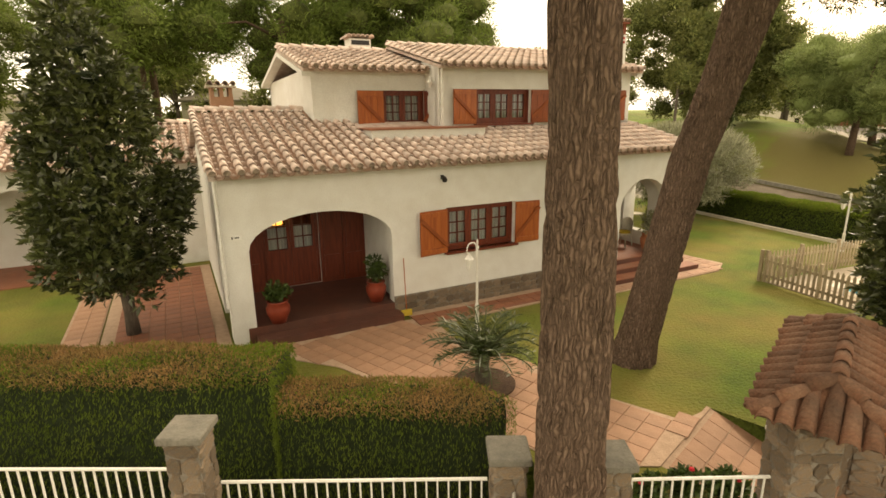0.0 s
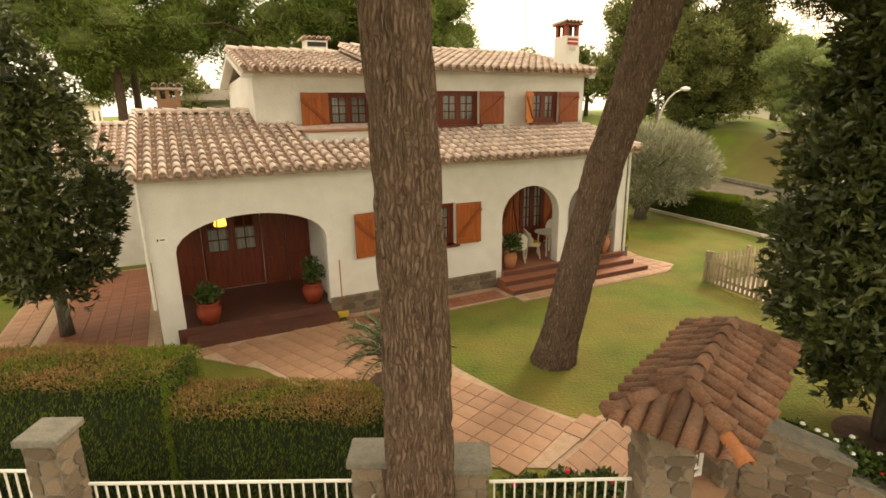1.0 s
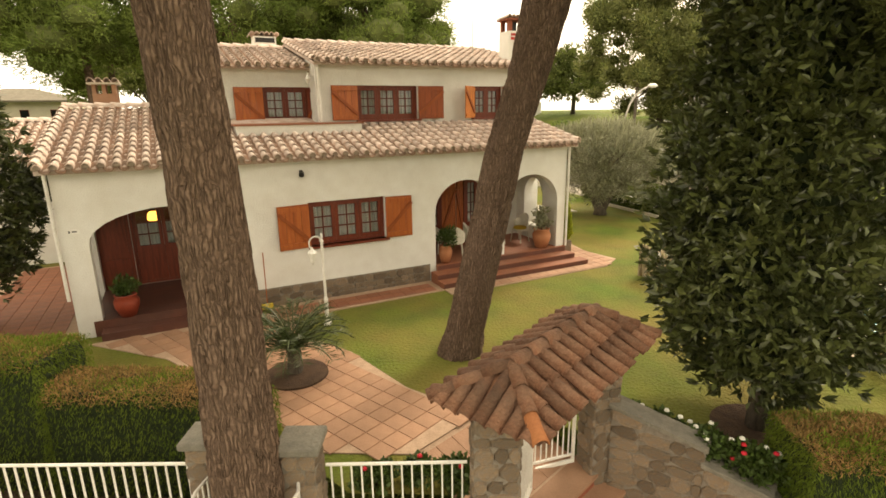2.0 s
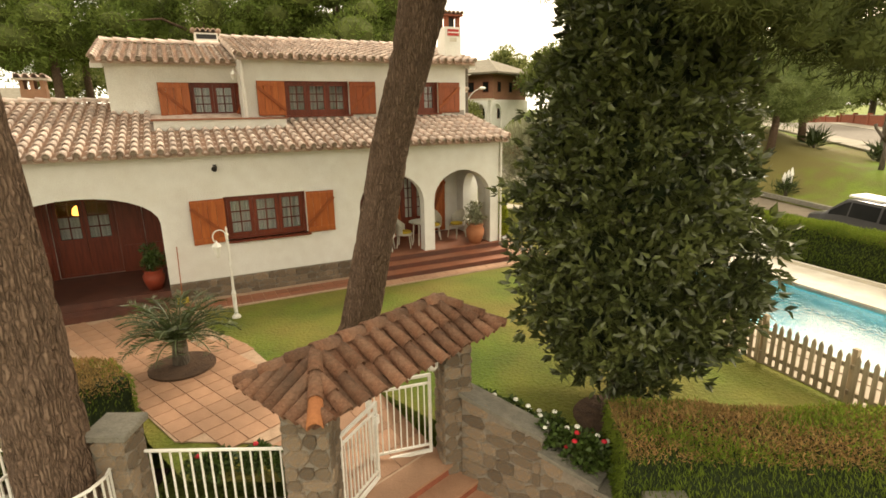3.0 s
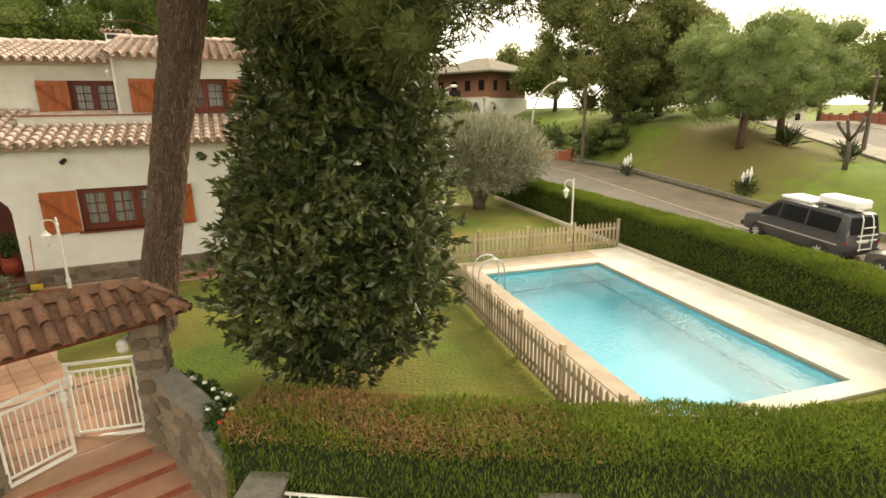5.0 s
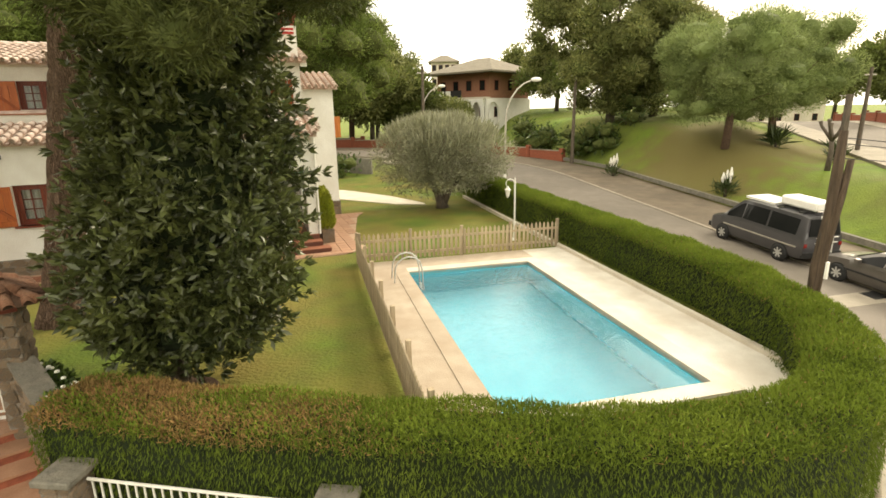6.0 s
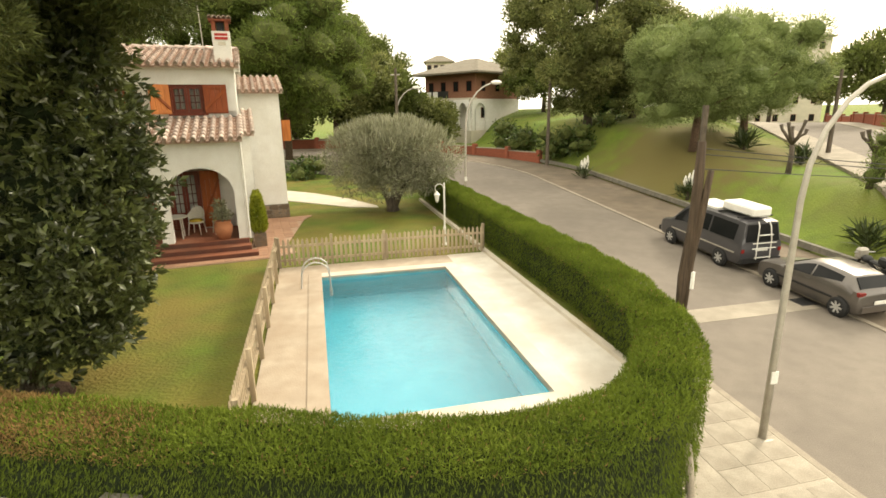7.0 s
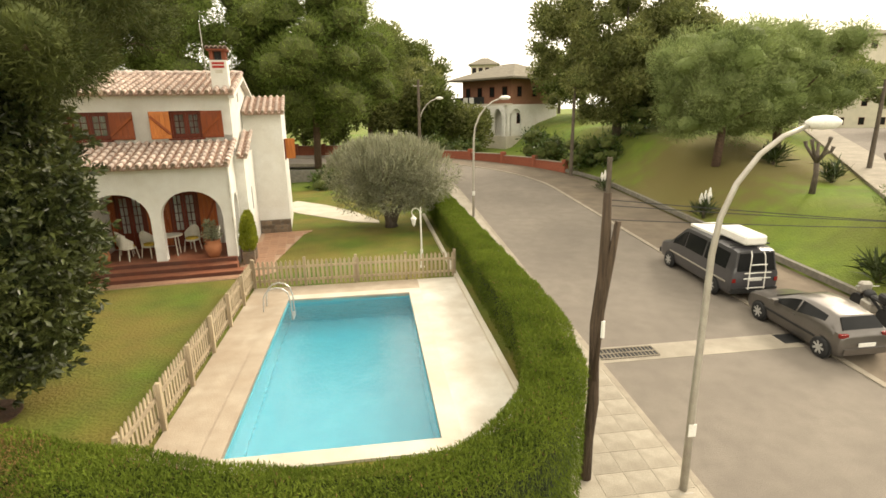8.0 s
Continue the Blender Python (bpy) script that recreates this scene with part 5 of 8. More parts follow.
def low_wall(pts, z0, tops, label):
    """A low stone wall along points, with stones on its street face and a flat coping."""
    for (a, b), zt in zip(zip(pts, pts[1:]), tops):
        d = Vector(b) - Vector(a)
        L = d.length
        ob = thing("stone_wall", pose(a[0], a[1], 0, 0, 0, math.degrees(math.atan2(d.y, d.x))), label, "wall", kind="structure")
        t0, t1 = zt if isinstance(zt, tuple) else (zt, zt)
        bm = bmesh.new()
        q = [(0, 0.0), (L, 0.0), (L, 0.26), (0, 0.26)]
        lo = [bm.verts.new((x, y, z0)) for x, y in q]
        hi = [bm.verts.new((x, y, t0 if x == 0 else t1)) for x, y in q]
        bm.faces.new(hi), bm.faces.new(lo[::-1])
        for i in range(4):
            bm.faces.new((lo[i], lo[(i + 1) % 4], hi[(i + 1) % 4], hi[i]))
        part("core", bm, M["mortar"], ob)
        stone_face(ob, Matrix.Identity(4), 0.0, L, z0 + 0.2, max(t0, t1), 0.2, (0.18, 0.42), seed=int(a[0] * 77) + 3, top=lambda x: t0 + (t1 - t0) * x / L - 0.06)
        bm = bmesh.new()
        q = [(-0.03, -0.05), (L + 0.03, -0.05), (L + 0.03, 0.30), (-0.03, 0.30)]
        lo = [bm.verts.new((x, y, (t0 if x < 1e-3 else t1) + 0.002)) for x, y in q]
        hi = [bm.verts.new((x, y, (t0 if x < 1e-3 else t1) + 0.06)) for x, y in q]
        bm.faces.new(hi), bm.faces.new(lo[::-1])
        for i in range(4):
            bm.faces.new((lo[i], lo[(i + 1) % 4], hi[(i + 1) % 4], hi[i]))
        part("coping", bm, M["stone_cap"], ob)


low_wall([(-13, 5.2), (-3.05, 5.0)], -1.2, [0.02], "low rendered stone wall under the white railing")
low_wall([(-2.55, 5.05), (0.48, 5.05)], -1.2, [-0.12], "low stone wall under the white railing")
low_wall([(2.05, 4.98), (3.68, 5.0)], -1.2, [-0.15], "low stone wall under the white railing")
low_wall([(8.24, 4.65), (11.12, 4.45)], -1.7, [-0.55], "low stone wall under the white railing")
low_wall([(11.58, 4.45), (14.36, 4.42)], -1.9, [-0.65], "low stone wall under the white railing")
low_wall([(5.74, 6.42), (6.75, 5.75), (7.35, 5.28), (7.9, 4.85)], -1.3, [(0.62, 0.36), (0.14, 0.02), (-0.05, -0.10)], "curved rubble stone retaining wall of the flower bed")


def railing(pts, z0, z1, label, pitch=0.105):
    """White railing along points: two rails and upright square bars."""
    ob = thing("railing", Matrix.Identity(4), label, "railing", "white railings")
    P = [Vector((*p_, 0)) for p_ in pts]
    part("top_rail", tube(bmesh.new(), [p_ + Vector((0, 0, z1)) for p_ in P], 0.020, 6), M["white_metal"], ob)
    part("bottom_rail", tube(bmesh.new(), [p_ + Vector((0, 0, z0)) for p_ in P], 0.016, 6), M["white_metal"], ob)
    me = bpy.data.meshes.new("bar")
    bm = boxes((-0.009, 0.009, -0.009, 0.009, 0, z1 - z0))
    bm.to_mesh(me)
    bm.free()
    me.materials.append(M["white_metal"])
    for a, b in zip(P, P[1:]):
        n = max(1, int(round((b - a).length / pitch)))
        for i in range(n):
            bar = new("bar", me)
            bar.parent = ob
            bar.location = a + (b - a) * ((i + 0.5) / n) + Vector((0, 0, z0))
    return ob


railing([(-12.9, 5.3), (-3.04, 5.12)], 0.17, 0.92, "white metal railing on a low wall before the dark hedge", 0.125)
railing([(-2.56, 5.15), (0.47, 5.15)], 0.0, 0.72, "white metal railing between two stone pillars", 0.125)
railing([(0.75, 4.95)] + [(1.27 + 0.56 * math.cos(a), 4.72 + 0.62 * math.sin(a)) for a in [math.pi * (1.02 + 0.96 * k / 9) for k in range(10)]] + [(1.78, 4.85)], 0.0, 0.70, "curved white railing bulging round the pine trunk")
railing([(2.04, 5.08), (3.66, 5.1)], 0.0, 0.74, "white metal railing before red flowers", 0.115)
railing([(8.24, 4.76), (11.12, 4.58)], -0.45, 0.10, "white metal railing below the hedge", 0.115)
railing([(11.58, 4.56), (14.36, 4.53)], -0.55, 0.02, "white metal railing below the hedge", 0.115)

# gate: two leaves, steps and a little tiled roof
def gate_leaf(x0, y0, x1, y1, z0, z1, label):
    d = Vector((x1 - x0, y1 - y0, 0))
    L = d.length
    ob = thing("gate_leaf", pose(x0, y0, z0, 0, 0, math.degrees(math.atan2(d.y, d.x))), label, "gate", "gate leaves")
    h = z1 - z0
    for nm, r_ in (("stile", (0, 0.04, -0.02, 0.02, 0, h)), ("stile", (L - 0.04, L, -0.02, 0.02, 0, h)), ("rail", (0.04, L - 0.04, -0.018, 0.018, h - 0.04, h)), ("rail", (0.04, L - 0.04, -0.015, 0.015, h - 0.16, h - 0.13)), ("rail", (0.04, L - 0.04, -0.015, 0.015, 0.12, 0.15)), ("rail", (0.04, L - 0.04, -0.018, 0.018, 0.0, 0.05))):
        part(nm, boxes(r_), M["white_metal"], ob)
    n = 9
    for i in range(n):
        x = 0.04 + (L - 0.08) * (i + 0.7) / (n + 0.4)
        part("bar", boxes((x - 0.008, x + 0.008, -0.008, 0.008, 0.15, h - 0.16)), M["white_metal"], ob)
    part("lock", boxes((L - 0.06, L + 0.02, -0.035, 0.035, h * 0.72, h * 0.83)), M["white_plastic"], ob)
    return ob


gate_leaf(4.24, 5.30, 4.58, 6.08, -0.44, 0.76, "white barred metal gate leaf standing ajar")
gate_leaf(5.30, 6.64, 4.42, 6.34, -0.42, 0.86, "white barred metal gate leaf hung on the stone pillar")
GATE = pose(4.72, 5.98, 0, 0, 0, 46)
st_ = thing("gate_steps", GATE, "red-brown tiled steps before the gate", "steps", kind="structure")
for i, (z, d0, d1) in enumerate(((-0.46, 0.12, -0.32), (-0.63, -0.32, -0.68), (-0.80, -0.68, -1.05), (-0.97, -1.05, -3.2))):
    part("tread", boxes((-1.05, 1.25 + 0.1 * i, d1 - 0.03, d0, z - 0.045, z)), M["paver"], st_)
    part("riser", boxes((-1.03, 1.23 + 0.1 * i, d1, d0, z - 0.6, z - 0.045)), M["brick"], st_)
ramp = tagged(mesh_ob("gate_ramp", boxes((-1.0, 1.0, 0.0, 1.5, -0.06, 0.0)), M["joint"]), "sloping terracotta paving inside the gate", "paving", kind="structure")
ramp.matrix_world = GATE @ pose(0, 0.1, -0.46) @ Matrix.Rotation(math.atan2(0.48, 1.42), 4, "X")
rme = bpy.data.meshes.new("paving_tile")
bm = boxes((-0.16, 0.16, -0.16, 0.16, 0.0, 0.012))
bm.to_mesh(rme)
bm.free()
rme.materials.append(M["paver"])
for i in range(6):
    for j in range(4):
        ob = new("paving_tile", rme)
        ob.parent = ramp
        ob.location = (-0.83 + 0.332 * i, 0.19 + 0.335 * j, 0.0)

PENT = pose(4.14, 5.0, 0, 0, 0, 50.2)
pent = thing("gate_roof", PENT, "small hipped gate roof of weathered red clay barrel tiles", "roof")
RL, HW_, HE, ZR, ZE = 2.02, 0.66, 0.55, 1.99, 1.60
bm = bmesh.new()
v = [bm.verts.new(p_) for p_ in ((0, 0, ZR), (RL, 0, ZR), (-HE, -HW_, ZE), (RL + HE, -HW_, ZE), (RL + HE, HW_, ZE), (-HE, HW_, ZE))]
for q in ((0, 2, 3, 1), (1, 3, 4), (1, 4, 5, 0), (0, 5, 2), (5, 4, 3, 2)):
    bm.faces.new([v[i] for i in q])
part("roof_deck", bm, M["old_tile"], pent)
part("beam", boxes((-0.2, RL + 0.3, -0.5, -0.4, 1.5, 1.598)), M["wood_dark"], pent)
part("beam", boxes((-0.2, RL + 0.3, 0.4, 0.5, 1.5, 1.598)), M["wood_dark"], pent)


def pent_tile(a, b, r0, r1, courses, loose=1.0, first=""):
    """Cover tiles from the eave point a up to b, lapped in courses; first names another clay for the lowest one."""
    a, b = Vector(a), Vector(b)
    d = b - a
    n = max(1, courses)
    rot = d.to_track_quat("Y", "Z").to_matrix().to_4x4()
    for i in range(n):
        if i == 0 or (i == 1 and first):
            me, _, _ = tile_mesh("tile", d.length / n + 0.05, r0, r1, M[first] if first and i == 0 else M["old_tile"], 8)
            me.shade_smooth()
        ob = new("tile", me)
        ob.parent = pent
        ob.matrix_basis = Matrix.Translation(a + d * (i / n) + Vector((rng.uniform(-0.01, 0.01), rng.uniform(-0.01, 0.01), rng.uniform(0.0, 0.012))) * loose) @ rot @ Euler((0, rng.uniform(-0.06, 0.06) * loose, rng.uniform(-0.04, 0.04) * loose)).to_matrix().to_4x4()


n = 12
for side_ in (-1, 1):
    for i in range(n + 1):
        x = -HE + 0.12 + (RL + 2 * HE - 0.24) * i / n
        t = 1.0
        if x < 0:
            t = (x + HE) / HE
        elif x > RL:
            t = (RL + HE - x) / HE
        t = max(0.16, min(1.0, t))
        y0, y1 = side_ * (HW_ + 0.05 + rng.uniform(-0.02, 0.03)), side_ * HW_ * (1 - t)
        pent_tile((x, y0, ZE - 0.015), (x, y1, ZE + (ZR - ZE) * t - 0.01), 0.082, 0.066, 2 if t > 0.5 else 1)
for end, xe, sx in ((0, -HE, 1), (1, RL + HE, -1)):
    for i in range(7):
        y = -HW_ + 0.12 + (2 * HW_ - 0.24) * i / 6
        t = max(0.12, 1 - abs(y) / HW_)
        pent_tile((xe - sx * 0.05, y, ZE - 0.035), (xe + sx * HE * t, y, ZE + (ZR - ZE) * t - 0.03), 0.088, 0.074, 1)
pent_tile((-0.05, 0, ZR - 0.005), (RL + 0.05, 0, ZR - 0.005), 0.088, 0.082, 6, 0.2)
for x0, x1 in ((-HE, 0), (RL + HE, RL)):
    for y in (-HW_, HW_):
        pent_tile((x0 * 1.02 if x0 < 0 else x0 + 0.02, y * 1.04, ZE + 0.0), (x1, 0, ZR + 0.01), 0.082, 0.072, 3, 0.5, "new_tile" if x0 < 0 and y < 0 else "")
gl = thing("wall_lantern", pose(5.33, 6.42, 1.02), "white bulkhead lantern on the stone gate pillar", "lamp")
part("housing", lathe(bmesh.new(), [(0.05, 0.2), (0.075, 0.16), (0.08, 0.14), (0.07, 0.13)], 10), M["white_metal"], gl)
part("glass", lathe(bmesh.new(), [(0.03, 0.0), (0.065, 0.04), (0.07, 0.13)], 10), M["lens"], gl)
for k in range(5):
    a = 2 * math.pi * k / 5
    part("cage_bar", tube(bmesh.new(), [(0.035 * math.cos(a), 0.035 * math.sin(a), -0.01), (0.078 * math.cos(a), 0.078 * math.sin(a), 0.05), (0.08 * math.cos(a), 0.08 * math.sin(a), 0.14)], 0.005, 5), M["white_metal"], gl)
part("bracket", boxes((-0.02, 0.02, 0.05, 0.16, 0.16, 0.2)), M["white_metal"], gl)


# ---- trees ----
def trunk_ob(name, pts, radii, parent, material, seg=14, furrow=0.0, seed=0):
    """A tapered trunk or limb; furrow carves bark plates into it."""
    if not furrow:
        return part(name, tube(bmesh.new(), pts, radii, seg), material, parent, smooth=True)
    P = [Vector(p_) for p_ in pts]
    total = sum((b - a).length for a, b in zip(P, P[1:]))
    n = int(total / 0.045)
    cum = [0.0]
    for a, b in zip(P, P[1:]):
        cum.append(cum[-1] + (b - a).length)
    V, F = [], []
    for i in range(n + 1):
        s = total * i / n
        k = max(j for j in range(len(P) - 1) if cum[j] <= s + 1e-9)
        t = (s - cum[k]) / (cum[k + 1] - cum[k])
        c = P[k].lerp(P[k + 1], t)
        r = radii[k] + (radii[k + 1] - radii[k]) * t
        for j in range(seg):
            a = 2 * math.pi * j / seg
            q = Vector((math.cos(a) * 1.6 + seed, math.sin(a) * 1.6, s * 0.55))
            cell = noise.voronoi(Vector((q.x * 2.6, q.y * 2.6, q.z * 3.0)))[0]
            g = min(1.0, (cell[1] - cell[0]) * 3.2)
            rr = r * (1.0 + furrow * (g - 0.7)) + 0.02 * noise.noise(q * 1.1)
            V.append((c.x + rr * math.cos(a), c.y + rr * math.sin(a), c.z))
    for i in range(n):
        for j in range(seg):
            F.append((i * seg + j, i * seg + (j + 1) % seg, (i + 1) * seg + (j + 1) % seg, (i + 1) * seg + j))
    ob = raw_ob(name, V, F, material, True)
    ob.parent = parent
    return ob


def crown(name, clumps, per, size, width, material, parent, seed, squash=0.8, spread=0.55, solid=True, fill=0.54, inner="crown_core"):
    """Foliage in clumps (x, y, z, radius): sprays thrown outward from each clump, thinner at its edge."""
    rng_ = np.random.default_rng(seed)
    cs, ds = [], []
    for x, y, z, r in clumps:
        k = int(per * r * r)
        d = rng_.normal(size=(k, 3))
        d /= np.linalg.norm(d, axis=1, keepdims=True)
        rr = r * rng_.uniform(0.25, 1.0, k) ** 0.6
        c = d * rr[:, None] * np.array([1, 1, squash]) + np.array((x, y, z))
        cs.append(c)
        ds.append(d + np.array([0, 0, 0.35]) + rng_.normal(scale=spread, size=(k, 3)))
    ob = leaves(name, np.concatenate(cs), np.concatenate(ds), size, width, material, rng_, plain=size > 0.13)
    ob.parent = parent
    # solid lumps added inside the larger clumps to close the gaps
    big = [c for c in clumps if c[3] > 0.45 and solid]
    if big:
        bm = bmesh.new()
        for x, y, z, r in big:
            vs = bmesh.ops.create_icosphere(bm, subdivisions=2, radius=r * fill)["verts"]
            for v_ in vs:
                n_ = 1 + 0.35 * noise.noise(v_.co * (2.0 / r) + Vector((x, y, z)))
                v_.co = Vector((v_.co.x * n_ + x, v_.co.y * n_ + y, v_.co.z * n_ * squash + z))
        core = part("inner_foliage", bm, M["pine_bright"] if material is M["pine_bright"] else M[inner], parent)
        tagged(core, kind="stuff")
    return tagged(ob, kind="stuff")


def clumps_in(n, rx, ry, rz, cz, r0, r1, seed, shape=None, hollow=0.45):
    r = random.Random(seed)
    out = []
    while len(out) < n:
        x, y, z = (r.uniform(-1, 1) for _ in range(3))
        d = math.sqrt(x * x + y * y + z * z)
        if hollow < d < 1 and (shape is None or shape(x, y, z)):
            out.append((x * rx, y * ry, cz + z * rz, r.uniform(r0, r1)))
    return out


# the two near pines
pine = thing("pine_tree", pose(1.27, 4.7, -0.9), "tall umbrella pine with furrowed bark between two pillars", "tree")
trunk_ob("trunk", [(0, 0, 0), (0.02, 0, 1.5), (0.0, 0, 3.8), (-0.05, -0.05, 5.8), (-0.15, -0.1, 7.8), (-0.1, 0, 10.5)], [0.43, 0.37, 0.325, 0.30, 0.28, 0.2], pine, M["bark"], 90, 0.11, 3)
# crown out of view, widened and thickened to shade hedges and house front
crown("crown", [(x - 1.5, y, z, r_) for x, y, z, r_ in clumps_in(90, 8.5, 6.0, 1.3, 11.8, 1.0, 1.7, 21, hollow=0.0)], 400, 0.36, 0.22, M["pine_dark"], pine, 21, solid=False)
pine = thing("pine_tree", pose(3.68, 9.5, -0.05), "leaning umbrella pine with furrowed bark on the lawn", "tree")
trunk_ob("trunk", [(0, 0, 0), (0.12, 0.05, 0.5), (0.5, 0.15, 2.2), (0.85, 0.2, 3.9), (1.35, 0.15, 5.6), (1.62, 0.1, 6.8), (2.2, 0.1, 9.2)], [0.46, 0.38, 0.35, 0.345, 0.37, 0.43, 0.22], pine, M["bark"], 80, 0.11, 9)
trunk_ob("limb", [(1.62, 0.1, 6.7), (3.2, -1.0, 7.6), (5.4, -2.4, 6.9), (7.4, -2.9, 6.2)], [0.17, 0.13, 0.09, 0.05], pine, M["bark"])
trunk_ob("limb", [(1.62, 0.1, 6.9), (0.6, 0.8, 8.2), (-1.2, 1.6, 9.0)], [0.16, 0.12, 0.07], pine, M["bark"])
crown("crown", [(6.4, -1.5, 6.35, 0.85), (5.7, -0.9, 6.5, 0.9), (5.0, 0.2, 6.9, 1.0), (4.2, -0.6, 7.0, 1.0), (5.3, -2.0, 6.8, 0.9), (6.8, -2.6, 6.7, 0.7), (4.0, 1.2, 7.4, 1.1), (3.0, 0.6, 7.7, 1.1), (5.6, 1.2, 7.3, 0.9), (2.6, 2.0, 8.0, 1.2), (7.2, -2.6, 6.4, 0.8), (4.6, -2.2, 6.7, 1.1), (6.0, -1.6, 6.5, 1.1), (7.3, -1.2, 7.4, 0.9), (5.1, -3.8, 6.3, 0.8), (7.15, -2.4, 6.05, 0.75), (6.7, -4.2, 6.3, 0.7), (5.4, -2.8, 6.4, 0.9), (6.1, -4.1, 5.1, 0.5), (5.6, -3.9, 5.35, 0.55), (6.6, -4.2, 5.4, 0.42), (5.2, -3.8, 5.6, 0.55), (5.9, -3.6, 5.5, 0.55), (4.7, -3.9, 5.7, 0.55)], 5200, 0.14, 0.12, M["pine_dark"], pine, 22, fill=0.6)
crown("crown", [(x * 1.0 + 2.0, y, z, r_) for x, y, z, r_ in clumps_in(26, 4.4, 3.6, 1.2, 10.2, 0.9, 1.4, 5, hollow=0.1)], 620, 0.26, 0.10, M["pine_dark"], pine, 23, solid=False)


def magnolia(x, y, profile, lean, seed, n, leaf, core=0.62, bow=0.5):
    """A dense evergreen crown of glossy leaves in rosettes, gathered in twig clusters. profile: (height, radius) pairs."""
    ob = thing("magnolia_tree", pose(x, y, 0), "dense evergreen magnolia with large glossy dark leaves", "tree")
    hs, rs = [p_[0] for p_ in profile], [p_[1] for p_ in profile]
    height, low = hs[-1], hs[0]

    def axis_at(z):
        k = max(0.0, z / height) ** bow
        return Vector((lean[0] * k, lean[1] * k, z))

    trunk_ob("trunk", [(0, 0, -0.02), axis_at(0.5) * 0.4 + Vector((0, 0, 0.3)), axis_at(height * 0.4), axis_at(height * 0.9)], [0.16, 0.13, 0.09, 0.03], ob, M["bark_grey"], 10)
    for k in range(18):
        z = low + (height - low) * (0.02 + 0.75 * k / 18)
        a = k * 2.4
        q = axis_at(z)
        L = float(np.interp(z + 0.3, hs, rs)) * 0.85
        trunk_ob("limb", [q, q + Vector((math.cos(a) * L * 0.5, math.sin(a) * L * 0.5, 0.2)), q + Vector((math.cos(a) * L, math.sin(a) * L, 0.4))], [0.04, 0.028, 0.012], ob, M["bark_grey"], 6)
    rng_ = np.random.default_rng(seed)
    g = n // 7
    fine_h = np.linspace(low, height, 200)
    weight = np.cumsum(np.interp(fine_h, hs, rs) + 0.12)
    zc = np.interp(rng_.uniform(0, 1, g), weight / weight[-1], fine_h)
    a = rng_.uniform(0, 2 * np.pi, g)
    prof = np.interp(zc, hs, rs) * (1 + 0.09 * np.sin(a * 3 + zc * 1.3 + seed) + 0.07 * np.sin(a * 7 - zc * 2.3))
    rad = prof * (1.0 - 0.36 * rng_.uniform(0, 1, g) ** 2.0)
    cx, cy = rad * np.cos(a), rad * np.sin(a)
    kz = (zc / height) ** bow
    c0 = np.stack([cx + lean[0] * kz, cy + lean[1] * kz, zc], 1)
    o0 = np.stack([np.cos(a), np.sin(a), np.full(g, 0.35)], 1)
    cs, ds = [], []
    for k in range(7):
        off = rng_.normal(size=(g, 3)) * np.array([0.15, 0.15, 0.12])
        ros = c0 + off
        along = o0 * 0.7 + off * 2.5
        for q in range(7):
            cs.append(ros + rng_.normal(scale=0.02, size=(g, 3)))
            ds.append(along + rng_.normal(scale=0.75, size=(g, 3)))
    lf = leaves("crown", np.concatenate(cs), np.concatenate(ds), leaf, 0.36, M["magnolia"], rng_, droop=0.12, fold=0.18)
    lf.parent = ob
    tagged(lf, kind="stuff")
    # added solid lumps, coloured near black as the crown's inner shade
    bm = bmesh.new()
    for k in range(11):
        z = low + (height - low) * (0.06 + 0.80 * k / 10)
        q = axis_at(z)
        rr_ = float(np.interp(z, hs, rs)) * core
        for v_ in bmesh.ops.create_icosphere(bm, subdivisions=2, radius=rr_)["verts"]:
            n_ = 1 + 0.3 * noise.noise(v_.co * 2.2 + Vector((k, seed, 0)))
            v_.co = Vector((v_.co.x * n_, v_.co.y * n_, v_.co.z * 0.6)) + q + Vector((0, 0, 0.1))
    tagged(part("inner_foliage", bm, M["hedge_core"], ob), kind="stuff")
    return ob


magnolia(8.06, 6.84, ((0.5, 0.5), (0.85, 0.98), (1.5, 1.44), (2.6, 1.56), (3.7, 1.40), (5.0, 1.20), (5.9, 1.0), (6.8, 0.65), (7.6, 0.08)), (0.45, 1.05), 7, 5900, 0.165)
tagged(mesh_ob("soil_ring", lathe(bmesh.new(), [(0.01, 0.012), (0.62, 0.012), (0.66, -0.05)], 24, (8.06, 6.84, 0)), M["soil"]), "round of bare brown soil under the magnolia", "soil", kind="structure")
magnolia(-6.96, 11.0, ((0.9, 0.35), (1.25, 0.75), (1.85, 1.28), (2.95, 1.36), (4.35, 1.12), (5.4, 0.78), (6.3, 0.46), (7.3, 0.06)), (-0.3, 0.1), 8, 2500, 0.20, 0.40, 1.0)


def tree(x, y, z, kind, label, trunk, clumps, per, size, width, material, seed, bark=None, squash=0.8, fill=0.54):
    ob = thing(kind, pose(x, y, z), label, "tree")
    trunk_ob("trunk", trunk[0], trunk[1], ob, bark or M["bark"], 10)
    top = Vector(trunk[0][-1])
    for c in clumps[:: max(1, len(clumps) // 7)]:
        e = Vector(c[:3])
        trunk_ob("limb", [top * 0.85, (top + e) / 2 + Vector((0, 0, -0.2)), e], [trunk[1][-1] * 0.6, trunk[1][-1] * 0.4, 0.03], ob, bark or M["bark"], 6)
    crown("crown", clumps, per, size, width, material, ob, seed, squash, solid=material is not M["olive"], fill=fill)
    return ob


